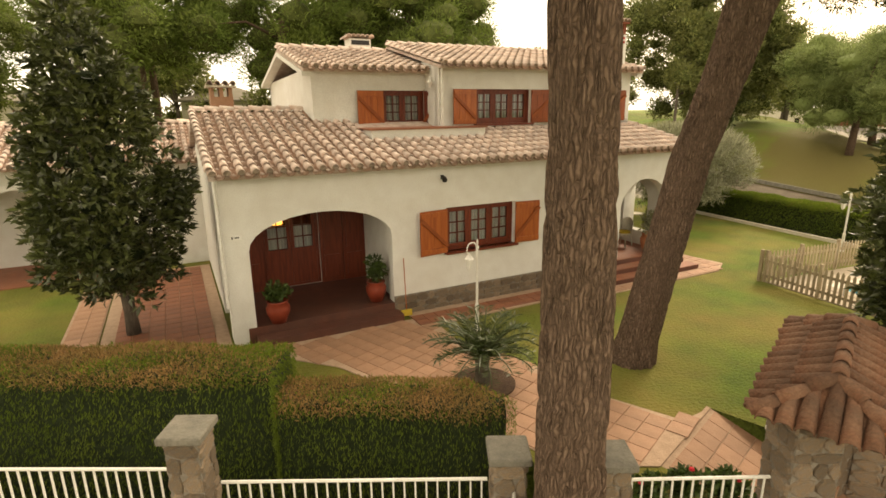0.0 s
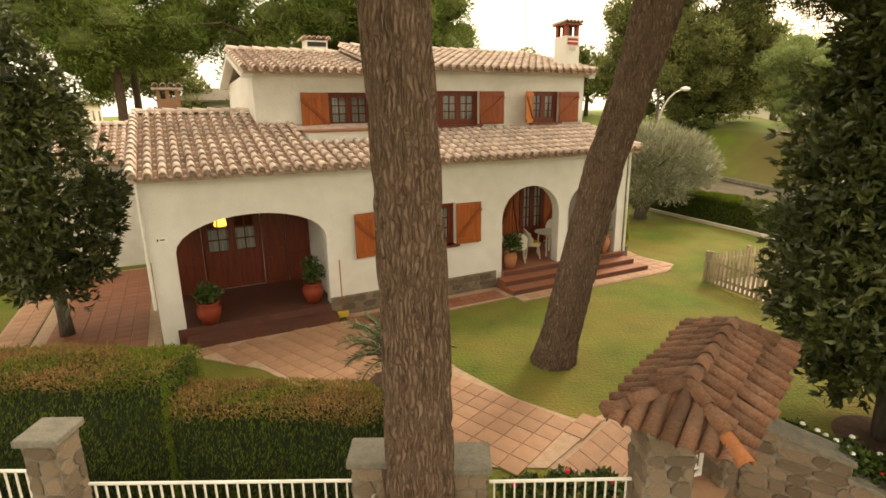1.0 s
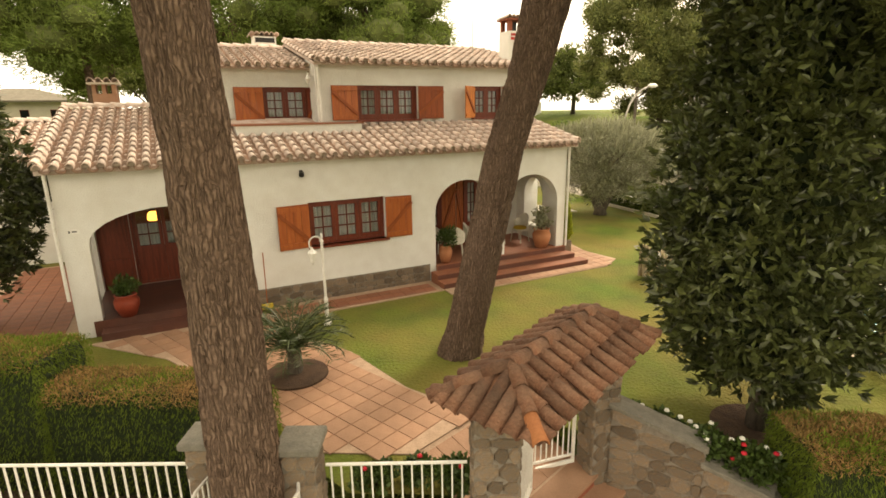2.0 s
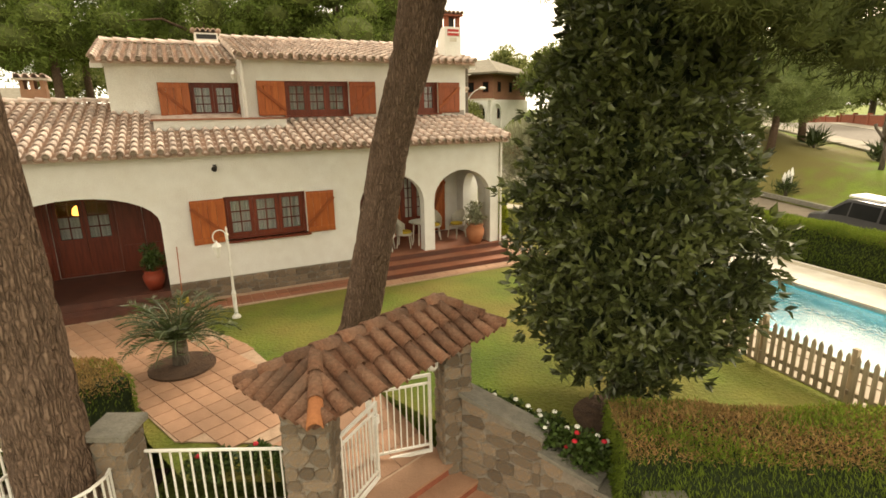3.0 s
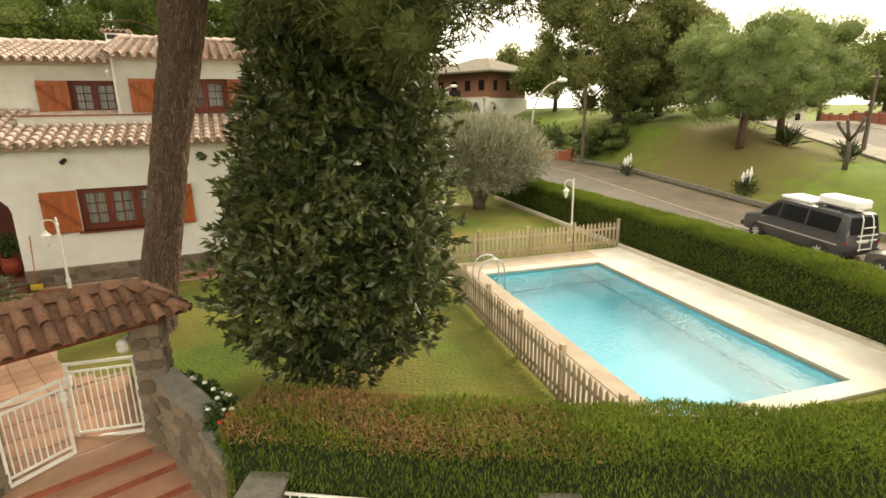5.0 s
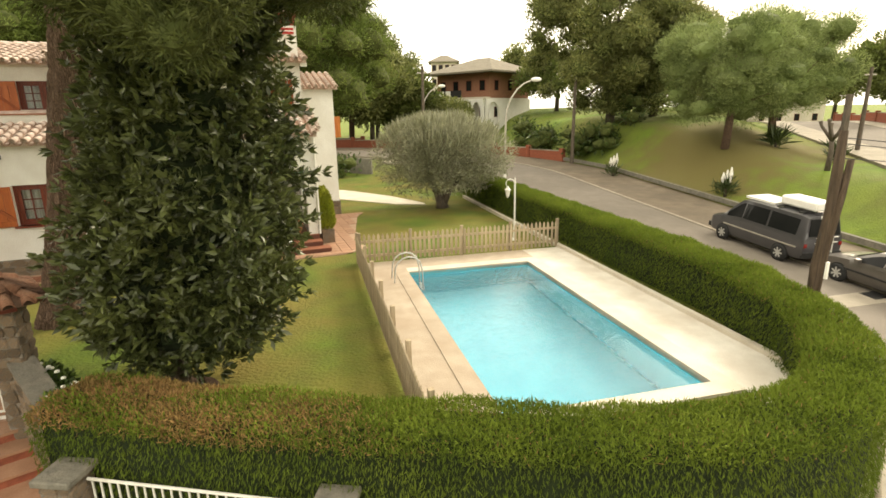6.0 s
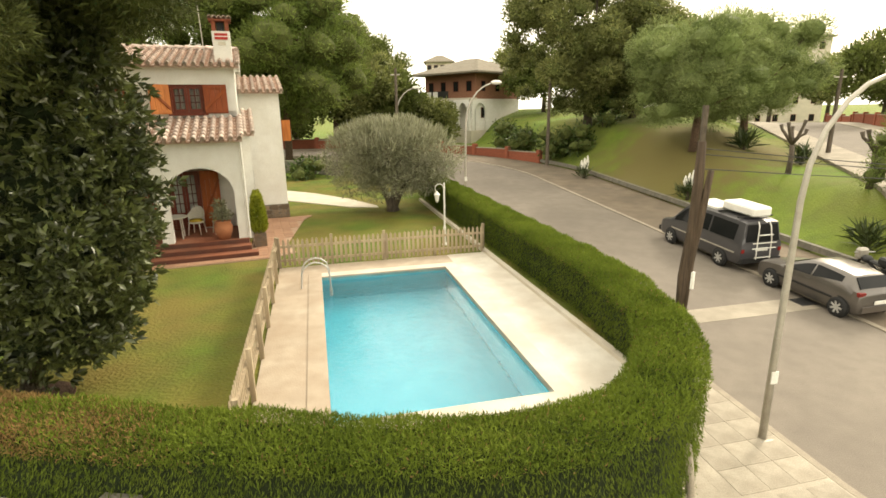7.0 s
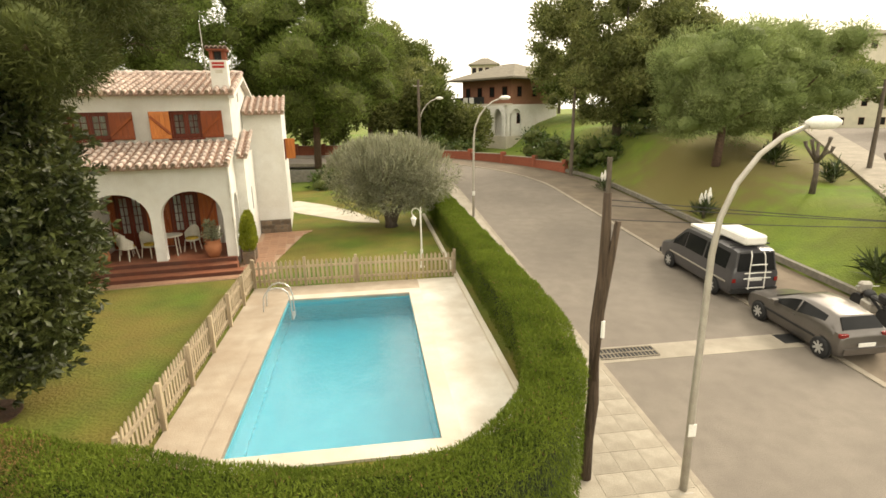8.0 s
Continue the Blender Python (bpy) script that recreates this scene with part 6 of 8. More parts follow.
# olive on the lawn
tree(10.45, 23.4, 0.0, "olive_tree", "broad grey-green olive tree on the lawn", ([(0, 0, -0.02), (-0.05, 0, 0.3), (-0.25, 0.1, 0.7), (-0.75, 0.1, 1.5)], [0.32, 0.24, 0.15, 0.10]),
     clumps_in(64, 2.75, 2.4, 1.35, 2.35, 0.5, 0.9, 31, hollow=0.0) + [(x * 1.3, y, 3.45 + 0.35 * math.cos(x * 2.1), 0.42) for x, y in ((-1.5, -0.8), (-1.1, 0.4), (-0.6, -1.0), (-0.2, 0.3), (0.3, -0.7), (0.7, 0.6), (1.1, -0.4), (1.5, 0.2))], 950, 0.20, 0.16, M["olive"], 31, M["bark_grey"], 0.9)
_ol = bpy.data.objects["olive_tree"]
trunk_ob("limb", [(0.05, 0, 0.15), (0.3, -0.05, 0.7), (0.8, 0, 1.4), (1.3, 0.1, 2.2)], [0.18, 0.14, 0.10, 0.05], _ol, M["bark_grey"], 10)
trunk_ob("limb", [(0.0, 0.05, 0.2), (0.05, 0.2, 0.8), (0.2, 0.4, 1.8)], [0.16, 0.12, 0.06], _ol, M["bark_grey"], 10)
_tr = np.random.default_rng(77)
_ta, _tq = _tr.uniform(0, 2 * np.pi, 1500), np.sqrt(_tr.uniform(0, 1, 1500))
_tx, _ty = 2.7 * _tq * np.cos(_ta), 2.3 * _tq * np.sin(_ta)
_tw = leaves("twig_spray", np.stack([_tx, _ty, 2.5 + 1.25 * np.sqrt(np.clip(1 - _tq ** 2, 0.03, 1))], 1), np.stack([_tx * 0.16, _ty * 0.16, np.ones(1500)], 1) + _tr.normal(scale=0.16, size=(1500, 3)), 0.55, 0.085, M["olive"], _tr, droop=0.08)
_tw.parent = _ol
tagged(_tw, kind="stuff")
# park: stone pines and a broad tree
tree(27.2, 35.6, ground_z(27.2, 35.6) - 0.05, "stone_pine", "rounded stone pine on the park mound", ([(0, 0, 0), (0.1, 0, 1.6), (0.2, 0, 3.0)], [0.26, 0.22, 0.18]),
     clumps_in(64, 4.3, 4.2, 3.0, 4.95, 0.9, 1.5, 32, hollow=0.3), 620, 0.24, 0.16, M["pine_bright"], 32)
tree(31.8, 39.6, ground_z(31.8, 39.6) - 0.05, "stone_pine", "rounded stone pine on the park mound", ([(0, 0, 0), (-0.1, 0, 1.6), (-0.2, 0, 3.0)], [0.28, 0.24, 0.2]),
     clumps_in(64, 4.6, 4.4, 3.1, 5.0, 0.9, 1.5, 33, hollow=0.3), 620, 0.24, 0.16, M["pine_bright"], 33)
tree(22.4, 48.0, ground_z(22.4, 48.0) - 0.05, "broadleaf_tree", "tall dense dark tree beside the street bend", ([(0, 0, 0), (0, 0, 2.5), (0.2, 0, 5.0)], [0.4, 0.34, 0.28]),
     clumps_in(125, 7.6, 5.6, 6.6, 7.4, 0.7, 1.5, 34, hollow=0.0), 380, 0.30, 0.36, M["broadleaf"], 34, M["bark_grey"])
tree(26.5, 50.0, ground_z(26.5, 50.0) - 0.05, "broadleaf_tree", "dense dark tree at the back of the park", ([(0, 0, 0), (0, 0, 2.5), (0.2, 0, 4.0)], [0.35, 0.3, 0.25]),
     clumps_in(30, 5.0, 4.5, 4.2, 5.0, 1.2, 1.9, 35, hollow=0.2), 200, 0.40, 0.36, M["broadleaf"], 35, M["bark_grey"])
# pines behind the house and further back
BACK = ((-2.6, 43.0, 16.5, 7.4, 7.2), (-3.5, 58.5, 13.5, 4.8, 4.6), (-10.5, 37.0, 15.0, 5.8, 4.6), (-18.0, 33.0, 13.5, 4.6, 3.4), (-22.0, 42.0, 15.0, 6.0, 4.5), (-33.0, 33.0, 14.0, 6.0, 4.4), (-12.0, 59.0, 16.0, 6.0, 5.0), (-31.0, 21.0, 11.0, 4.8, 3.6), (-40.0, 45.0, 16.0, 7.0, 5.0))
for i, (x, y, h, r_, hz) in enumerate(BACK):
    g_ = ground_z(x, y)
    tree(x, y, g_ - 0.1, "pine_tree", "tall dark umbrella pine behind the house", ([(0, 0, 0), (0.2, 0, (h - g_) * 0.4), (0.1, 0.2, (h - g_) * 0.75)], [0.32, 0.27, 0.2]),
         clumps_in(110 if i == 0 else 34, r_, r_, hz, h - g_ - hz * 0.8, 1.3, 2.1, 50 + i, hollow=0.35), 270, 0.31, 0.21, M["pine"] if i in (1, 6, 8) else M["pine_mid"], 50 + i, fill=0.66 if i == 0 else 0.5)
FAR = ((2.6, 62, 7.6, 2.8), (6.8, 63.5, 4.6, 2.0), (-1.4, 59.5, 10.5, 4.2), (-8.0, 58, 8.5, 4.2), (0.2, 68, 8.0, 3.6), (-2.5, 67, 12.5, 4.4), (-4.4, 84, 16.5, 5.5), (-9.5, 80, 18, 6), (17, 94, 11.0, 5), (20, 70, 8, 4.2), (30, 62, 7.5, 4.2), (38, 60, 8, 4.5), (57, 66, 9, 5), (60, 60, 9, 5), (70, 72, 10, 6), (54, 86, 10, 5), (63, 88, 11, 5), (46, 94, 9, 5), (73, 86, 12, 6), (-16, 60, 11, 5), (-30, 62, 12, 6), (-46, 50, 12, 6), (-52, 34, 11, 6))
for i, (x, y, h, r_) in enumerate(FAR):
    tree(x, y, max(0.0, ground_z(x, y)) - 0.1, "broadleaf_tree", "distant leafy tree in the neighbourhood", ([(0, 0, 0), (0.1, 0, h * 0.3), (0, 0.1, h * 0.55)], [0.3, 0.25, 0.18]),
         clumps_in(18, r_, r_, h * 0.36, h * 0.60, 1.3, 2.1, 80 + i, hollow=0.2), 130, 0.55, 0.36, M["broadleaf"] if i % 3 else M["pine"], 80 + i, M["bark_grey"])


_q = st(14.9, 4.7)
tree(_q.x, _q.y, ground_z(_q.x, _q.y) - 0.1, "young_pine", "young bushy grey-green pine in the park grass", ([(0, 0, 0), (0.05, 0, 1.6), (0, 0.05, 3.2)], [0.12, 0.09, 0.06]),
     [(0.75 * math.cos(2.4 * k) * (1.25 - k / 30), 0.75 * math.sin(2.4 * k) * (1.25 - k / 30), 0.7 + 0.19 * k, 0.75 - 0.013 * k) for k in range(24)], 700, 0.19, 0.14, M["pine_mid"], 140)


def shrub(x, y, z, r_, h, material, label, seed, per=500, size=0.12, width=0.35, name="shrub"):
    ob = thing(name, pose(x, y, z), label, "shrub")
    trunk_ob("stem", [(0, 0, -0.02), (0.02, 0, h * 0.4), (0, 0.02, h * 0.7)], [0.04, 0.03, 0.012], ob, M["bark_grey"], 6)
    crown("foliage", clumps_in(12, r_ * 0.7, r_ * 0.7, h * 0.36, h * 0.52, r_ * 0.35, r_ * 0.55, seed, hollow=0.0), per, size, width, material, ob, seed)
    return ob


for i, (x, y, r_, h) in enumerate(((-13, 27, 2.2, 2.6), (-18, 26, 2.4, 3.0), (-9, 29, 2.0, 2.4), (-23, 24, 2.4, 3.0), (2.0, 35, 1.6, 1.6), (-2.0, 33, 1.6, 1.8), (4.5, 56.5, 2.0, 2.4), (8.0, 57.2, 1.8, 2.0), (19.3, 46.6, 2.0, 3.0), (21.4, 45.4, 2.0, 2.8), (17.2, 50.5, 2.2, 3.4), (23.4, 46.4, 1.9, 2.6), (15.2, 53.5, 2.2, 3.2))):
    shrub(x, y, max(0.0, ground_z(x, y)) - 0.1 if x <= 10 else ground_z(x, y) - 0.1, r_, h, M["bush"], "dense green shrub under the trees" if x > 10 else "dense green shrub at the back of the garden", 120 + i, 60, 0.34, 0.35)


def spiky(x, y, z, n, L, label, seed, flower=False):
    """A yucca-like rosette of long sharp leaves."""
    ob = thing("yucca_plant", pose(x, y, z), label, "plant")
    r_ = np.random.default_rng(seed)
    a = r_.uniform(0, 2 * np.pi, n)
    e = r_.uniform(0.15, 1.4, n)
    d = np.stack([np.cos(a) * np.cos(e), np.sin(a) * np.cos(e), np.sin(e)], 1)
    lf = leaves("leaf_rosette", r_.normal(scale=0.18, size=(n, 3)) + np.array([0, 0, 0.3]), d, L, 0.09, M["palm"], r_, droop=0.15)
    lf.parent = ob
    tagged(lf, kind="stuff")
    trunk_ob("stem", [(0, 0, -0.02), (0, 0, 0.5)], [0.1, 0.07], ob, M["bark_grey"], 8)
    if flower:
        for k in range(3):
            part("flower_spike", tube(bmesh.new(), [(0.2 * k - 0.2, 0, 0.7), (0.2 * k - 0.2, 0.02, 1.0 + 0.1 * k), (0.2 * k - 0.2, 0.02, 1.35 + 0.15 * k)], [0.03, 0.12, 0.03], 8), M["flower_white"], ob)
    return ob


spiky(25.7, 31.0, ground_z(25.7, 31.0) - 0.03, 120, 0.8, "yucca clump with white flower spikes on the mound", 1, True)
spiky(21.0, 38.5, ground_z(21.0, 38.5) - 0.03, 90, 0.7, "yucca clump with white flower spikes by the park wall", 2, True)
spiky(32.4, 33.0, ground_z(32.4, 33.0) - 0.03, 120, 0.9, "dark yucca clump in the park grass", 3)
spiky(30.6, 36.4, ground_z(30.6, 36.4) - 0.03, 140, 1.1, "dark yucca clump in the park grass", 4)
spiky(*st(12.0, 3.4)[:2], ground_z(*st(12.0, 3.4)[:2]) - 0.03, 120, 0.9, "spiky agave clump behind the motorbike", 5)
for i, (x, y) in enumerate(((30.4, 30.2), (31.6, 25.6))):
    z = ground_z(x, y) - 0.03
    ob = thing("pollarded_tree", pose(x, y, z), "leafless pollarded plane tree in the park", "tree")
    trunk_ob("trunk", [(0, 0, 0), (0.05, 0, 1.0), (0, 0.05, 1.7)], [0.15, 0.12, 0.12], ob, M["bark_grey"], 10)
    for k in range(5):
        a = k * 1.26 + i
        trunk_ob("limb", [(0, 0, 1.6), (0.3 * math.cos(a), 0.3 * math.sin(a), 2.0), (0.55 * math.cos(a), 0.55 * math.sin(a), 2.1 + 0.12 * k), (0.62 * math.cos(a), 0.62 * math.sin(a), 2.35 + 0.12 * k)], [0.10, 0.08, 0.07, 0.10], ob, M["bark_grey"], 8)

# cycad in its round bed
tagged(mesh_ob("planting_bed", lathe(bmesh.new(), [(0.57, 0.0), (0.57, 0.05), (0.48, 0.055), (0.1, 0.08)], 28, (0.70, 8.56, 0.02)), M["soil"]), "round brown soil bed in the paving", "bed", kind="structure")
cy = thing("cycad_palm", pose(0.68, 8.58, 0.05), "dark green cycad palm with a stout trunk", "palm")
trunk_ob("trunk", [(0, 0, 0), (0, 0, 0.25), (0, 0, 0.55)], [0.15, 0.13, 0.15], cy, M["bark_grey"], 14, 0.2, 2)
rr = random.Random(4)
for k in range(44):
    a, e = 2.4 * k, 0.30 + 1.05 * (k / 44)
    L = rr.uniform(0.85, 1.12)
    pts = [Vector((0.08 * math.cos(a), 0.08 * math.sin(a), 0.52))]
    for i in range(1, 9):
        t = i / 8
        ee = e * 1.0 - 1.15 * t * t
        pts.append(pts[-1] + Vector((math.cos(a) * math.cos(ee), math.sin(a) * math.cos(ee), math.sin(ee))) * L / 8)
    fr = part("frond", tube(bmesh.new(), pts, [0.012] * 8 + [0.004], 5), M["palm"], cy)
    cs, ds = [], []
    for i in range(1, 9):
        for j in range(4):
            c = pts[i - 1].lerp(pts[i], j / 4)
            f_ = (pts[i] - pts[i - 1]).normalized()
            s_ = f_.cross(Vector((0, 0, 1))).normalized()
            for sg in (-1, 1):
                cs.append(c), ds.append(s_ * sg + f_ * 0.6 + Vector((0, 0, 0.25)))
    lf = leaves("pinnate_blade", cs, [tuple(d_) for d_ in ds], 0.17, 0.10, M["palm"], np.random.default_rng(k), droop=0.1, fold=0.05)
    lf.parent = fr
    tagged(lf, kind="stuff")


# ---- garden things ----
def lamp_post(x, y, turn, group="garden lamps"):
    """White cast lamp post: stepped base, shaft, a scroll arm and a hanging lantern."""
    ob = thing("garden_lamp", pose(x, y, 0, 0, 0, turn), "white cast-iron garden lamp post with a hanging lantern", "lamp", group)
    part("base", lathe(bmesh.new(), [(0.10, 0.0), (0.10, 0.03), (0.07, 0.06), (0.05, 0.08)], 14), M["white_metal"], ob)
    part("shaft", lathe(bmesh.new(), [(0.045, 0.07), (0.045, 0.55), (0.055, 0.58), (0.03, 0.66), (0.026, 1.9), (0.045, 1.93), (0.02, 1.98), (0.025, 2.06), (0.004, 2.12)], 12), M["white_metal"], ob)
    arc = [(-0.02, 0, 1.55), (-0.02, 0, 1.9)] + [(-0.16 + 0.14 * math.cos(a), 0, 1.92 + 0.14 * math.sin(a)) for a in [math.pi * k / 8 for k in range(0, 9)]] + [(-0.285, 0, 1.84), (-0.25, 0, 1.80)]
    part("scroll_arm", tube(bmesh.new(), arc, 0.014, 6), M["white_metal"], ob)
    lan = part("lantern_hood", lathe(bmesh.new(), [(0.012, 1.84), (0.03, 1.80), (0.10, 1.72), (0.105, 1.70), (0.09, 1.69)], 8, (-0.24, 0, 0)), M["white_metal"], ob)
    part("lantern_glass", lathe(bmesh.new(), [(0.085, 1.69), (0.05, 1.50), (0.04, 1.49)], 6, (-0.24, 0, 0)), M["lens"], lan)
    part("lantern_foot", lathe(bmesh.new(), [(0.05, 1.49), (0.03, 1.47), (0.008, 1.44)], 8, (-0.24, 0, 0)), M["white_metal"], lan)
    return ob


lamp_post(0.74, 11.02, 40)
lamp_post(13.55, 17.3, 10)

# picket fence round the pool
def picket_run(name, a, b, posts, label):
    d = Vector(b) - Vector(a)
    L = d.length
    ob = thing(name, STREET @ pose(a[0], a[1], 0, 0, 0, math.degrees(math.atan2(d.y, d.x))), label, "fence", "pool fence")
    me = bpy.data.meshes.new("picket")
    bm = bmesh.new()
    o = [(-0.036, 0.06), (0.036, 0.06), (0.036, 0.80), (0.0, 0.87), (-0.036, 0.80)]
    f0 = [bm.verts.new((x, -0.036, z)) for x, z in o]
    f1 = [bm.verts.new((x, -0.018, z)) for x, z in o]
    bm.faces.new(f0), bm.faces.new(f1[::-1])
    for i in range(5):
        bm.faces.new((f0[i], f1[i], f1[(i + 1) % 5], f0[(i + 1) % 5]))
    bmesh.ops.recalc_face_normals(bm, faces=bm.faces)
    bm.to_mesh(me)
    bm.free()
    me.materials.append(M["fence"])
    n = int(L / 0.135)
    for i in range(n):
        p_ = new("picket", me)
        p_.parent = ob
        p_.matrix_basis = Matrix.Translation((L * (i + 0.5) / n, 0, rng.uniform(-0.01, 0.01))) @ Matrix.Rotation(rng.uniform(-0.015, 0.015), 4, "Y")
    for z in (0.22, 0.64):
        part("rail", boxes((0, L, -0.018, 0.018, z - 0.035, z + 0.035)), M["fence"], ob)
    for i in range(posts + 1):
        x = L * i / posts
        part("post", boxes((x - 0.04, x + 0.04, 0.02, 0.10, 0, 0.92)), M["fence"], ob)
    return ob


picket_run("picket_fence", (-9.9, 3.5), (-3.62, 3.5), 4, "weathered wooden picket fence at the end of the pool")
picket_run("picket_fence", (-9.9, 3.45), (-9.9, -5.6), 6, "weathered wooden picket fence along the pool")
# pool ladder
lad = thing("pool_ladder", STREET @ pose(-8.58, 1.5, 0.05, 0, 0, 90), "curved steel pool ladder rail", "ladder")
for x in (-0.22, 0.22):
    part("handrail", tube(bmesh.new(), [(x, 0.62, 0), (x, 0.60, 0.25)] + [(x, 0.24 + 0.36 * math.cos(a), 0.30 + 0.36 * math.sin(a)) for a in (0.3, 0.7, 1.1, 1.57, 2.0, 2.5)] + [(x, -0.11, 0.25), (x, -0.12, -0.5)], 0.02, 8), M["alloy"], lad)
part("tread", boxes((-0.22, 0.22, -0.16, -0.08, -0.3, -0.27)), M["alloy"], lad)
part("tread", boxes((-0.22, 0.22, -0.16, -0.08, -0.5, -0.47)), M["alloy"], lad)


def potted(x, y, z, r_, h, label, seed, mat_pot, material, ph=0.7, leaf=0.11):
    ob = thing("potted_plant", pose(x, y, z), label, "plant", "potted plants")
    part("pot", lathe(bmesh.new(), [(r_ * 0.62, 0.0), (r_ * 0.95, h * 0.45), (r_, h * 0.7), (r_ * 0.78, h * 0.9), (r_ * 0.9, h * 0.95), (r_ * 0.9, h), (r_ * 0.72, h), (r_ * 0.68, h * 0.92)], 20), mat_pot, ob, smooth=True)
    part("soil", lathe(bmesh.new(), [(r_ * 0.72, h * 0.90), (0.01, h * 0.93)], 16), M["soil"], ob)
    crown("foliage", [(x_, y_, h + ph * 0.45 + z_, q) for x_, y_, z_, q in clumps_in(8, r_ * 0.8, r_ * 0.8, ph * 0.4, 0, 0.12, 0.2, seed, hollow=0.0)], 2600, leaf, 0.4, material, ob, seed)
    trunk_ob("stem", [(0, 0, h * 0.9), (0, 0, h + ph * 0.5)], [0.02, 0.01], ob, M["bark_grey"], 6)
    return ob


def hw3(u, v, z):
    q = HOUSE @ Vector((u, v, z))
    return (q.x, q.y, q.z)


potted(*hw3(0.95, 0.1, 0.35), 0.26, 0.5, "glossy red urn with a leafy plant in the porch", 1, M["pot"], M["bush"], 0.35)
potted(*hw3(3.30, 0.35, 0.35), 0.25, 0.5, "glossy red urn with a leafy shrub in the porch", 2, M["pot"], M["bush"], 0.6)
potted(*hw3(8.85, 0.1, FLOOR), 0.2, 0.5, "terracotta urn with a shrub by the terrace arch", 3, M["pot_plain"], M["bush"], 0.6)
potted(*hw3(12.25, 0.15, FLOOR), 0.29, 0.6, "large terracotta urn with a grey-green shrub", 4, M["pot_plain"], M["olive"], 0.75)
for i, (u, v, h) in enumerate(((13.35, 0.45, 1.25), (13.35, 1.1, 1.3))):
    x, y, z = hw3(u, v, 0.0)
    ob = thing("dwarf_cypress", pose(x, y, 0.03, 0, 0, 26.8), "yellow-green dwarf cypress in a stone planter", "shrub", "dwarf cypresses")
    part("planter", boxes((-0.2, 0.2, -0.2, 0.2, 0, 0.45)), M["stone"], ob)
    rr_ = np.random.default_rng(i + 60)
    k = 2600
    t = rr_.uniform(0, 1, k)
    a = rr_.uniform(0, 6.283, k)
    rad = 0.24 * np.sqrt(np.clip(1 - t ** 1.8, 0.01, 1)) * np.minimum(1, 0.6 + 3 * t)
    c = np.stack([rad * np.cos(a), rad * np.sin(a), 0.45 + t * h], 1)
    lf = leaves("foliage", c, np.stack([np.cos(a) * 0.6, np.sin(a) * 0.6, np.full(k, 1.0)], 1) + rr_.normal(scale=0.25, size=(k, 3)), 0.11, 0.3, M["hedge_lime"], rr_)
    lf.parent = ob
    tagged(lf, kind="stuff")


def rattan_chair(u, v, turn):
    ob = thing("rattan_chair", HOUSE @ pose(u, v, FLOOR, 0, 0, turn), "white woven rattan armchair with a yellow seat cushion", "chair", "terrace chairs")
    part("seat", lathe(bmesh.new(), [(0.22, 0.38), (0.25, 0.40), (0.25, 0.43), (0.22, 0.44)], 16), M["rattan"], ob)
    part("cushion", lathe(bmesh.new(), [(0.2, 0.44), (0.22, 0.47), (0.2, 0.50), (0.05, 0.51)], 16), M["yellow"], ob, "yellow cushion")
    bm = bmesh.new()
    ring = []
    for k in range(11):
        a = math.pi * (0.02 + 0.96 * k / 10)
        hh = 0.66 + 0.26 * math.sin(a) ** 1.5
        ring.append([bm.verts.new((0.27 * math.cos(a) * q, 0.27 * math.sin(a) * q, z)) for q, z in ((0.93, 0.42), (1.0, hh), (1.06, hh), (1.0, 0.42))])
    for a, b in zip(ring, ring[1:]):
        for k in range(4):
            bm.faces.new((a[k], a[(k + 1) % 4], b[(k + 1) % 4], b[k]))
    bm.faces.new(ring[0][::-1]), bm.faces.new(ring[-1])
    part("backrest", bm, M["rattan"], ob)
    for x, y in ((-0.17, -0.17), (0.17, -0.17), (-0.17, 0.17), (0.17, 0.17)):
        part("leg", tube(bmesh.new(), [(x, y, 0.39), (x * 1.25, y * 1.25, 0.0)], 0.02, 6), M["rattan"], ob)
    return ob


for u, v, tn in ((10.1, 0.75, 60), (11.35, 1.3, -20), (12.1, 1.1, -75), (9.2, 1.2, 100), (9.45, 0.6, 150)):
    rattan_chair(u, v, tn)
tb = thing("garden_table", HOUSE @ pose(10.75, 0.85, FLOOR), "round white terrace table on four legs", "table")
part("tabletop", lathe(bmesh.new(), [(0.38, 0.68), (0.42, 0.70), (0.42, 0.72), (0.38, 0.73)], 24), M["rattan"], tb)
for k in range(4):
    a = math.pi / 4 + k * math.pi / 2
    part("leg", tube(bmesh.new(), [(0.28 * math.cos(a), 0.28 * math.sin(a), 0.68), (0.32 * math.cos(a), 0.32 * math.sin(a), 0.0)], 0.022, 6), M["rattan"], tb)
# lit hanging lantern in the porch
pl = thing("porch_lantern", HOUSE @ pose(1.58, 3.3, 1.88), "lit amber hanging lantern behind the glazed door", "lamp")
part("glass", lathe(bmesh.new(), [(0.15, 0.0), (0.17, 0.03), (0.14, 0.18), (0.06, 0.26)], 8), M["lamp_lit"], pl)
part("frame", lathe(bmesh.new(), [(0.09, 0.262), (0.03, 0.32), (0.01, 0.34)], 8), M["black"], pl)
part("chain", tube(bmesh.new(), [(0, 0, 0.33), (0, 0, 0.92)], 0.008, 5), M["black"], pl)
# broom against the wall
bq = thing("broom", HOUSE @ pose(3.86, -0.10, 0.04), "long-handled broom leaning on the white wall", "broom")
part("handle", tube(bmesh.new(), [(0, -0.08, 0.15), (0.03, 0.085, 1.38)], 0.012, 6), M["wood"], bq)
part("head", boxes((-0.13, 0.13, -0.12, -0.05, 0, 0.14)), M["yellow"], bq)
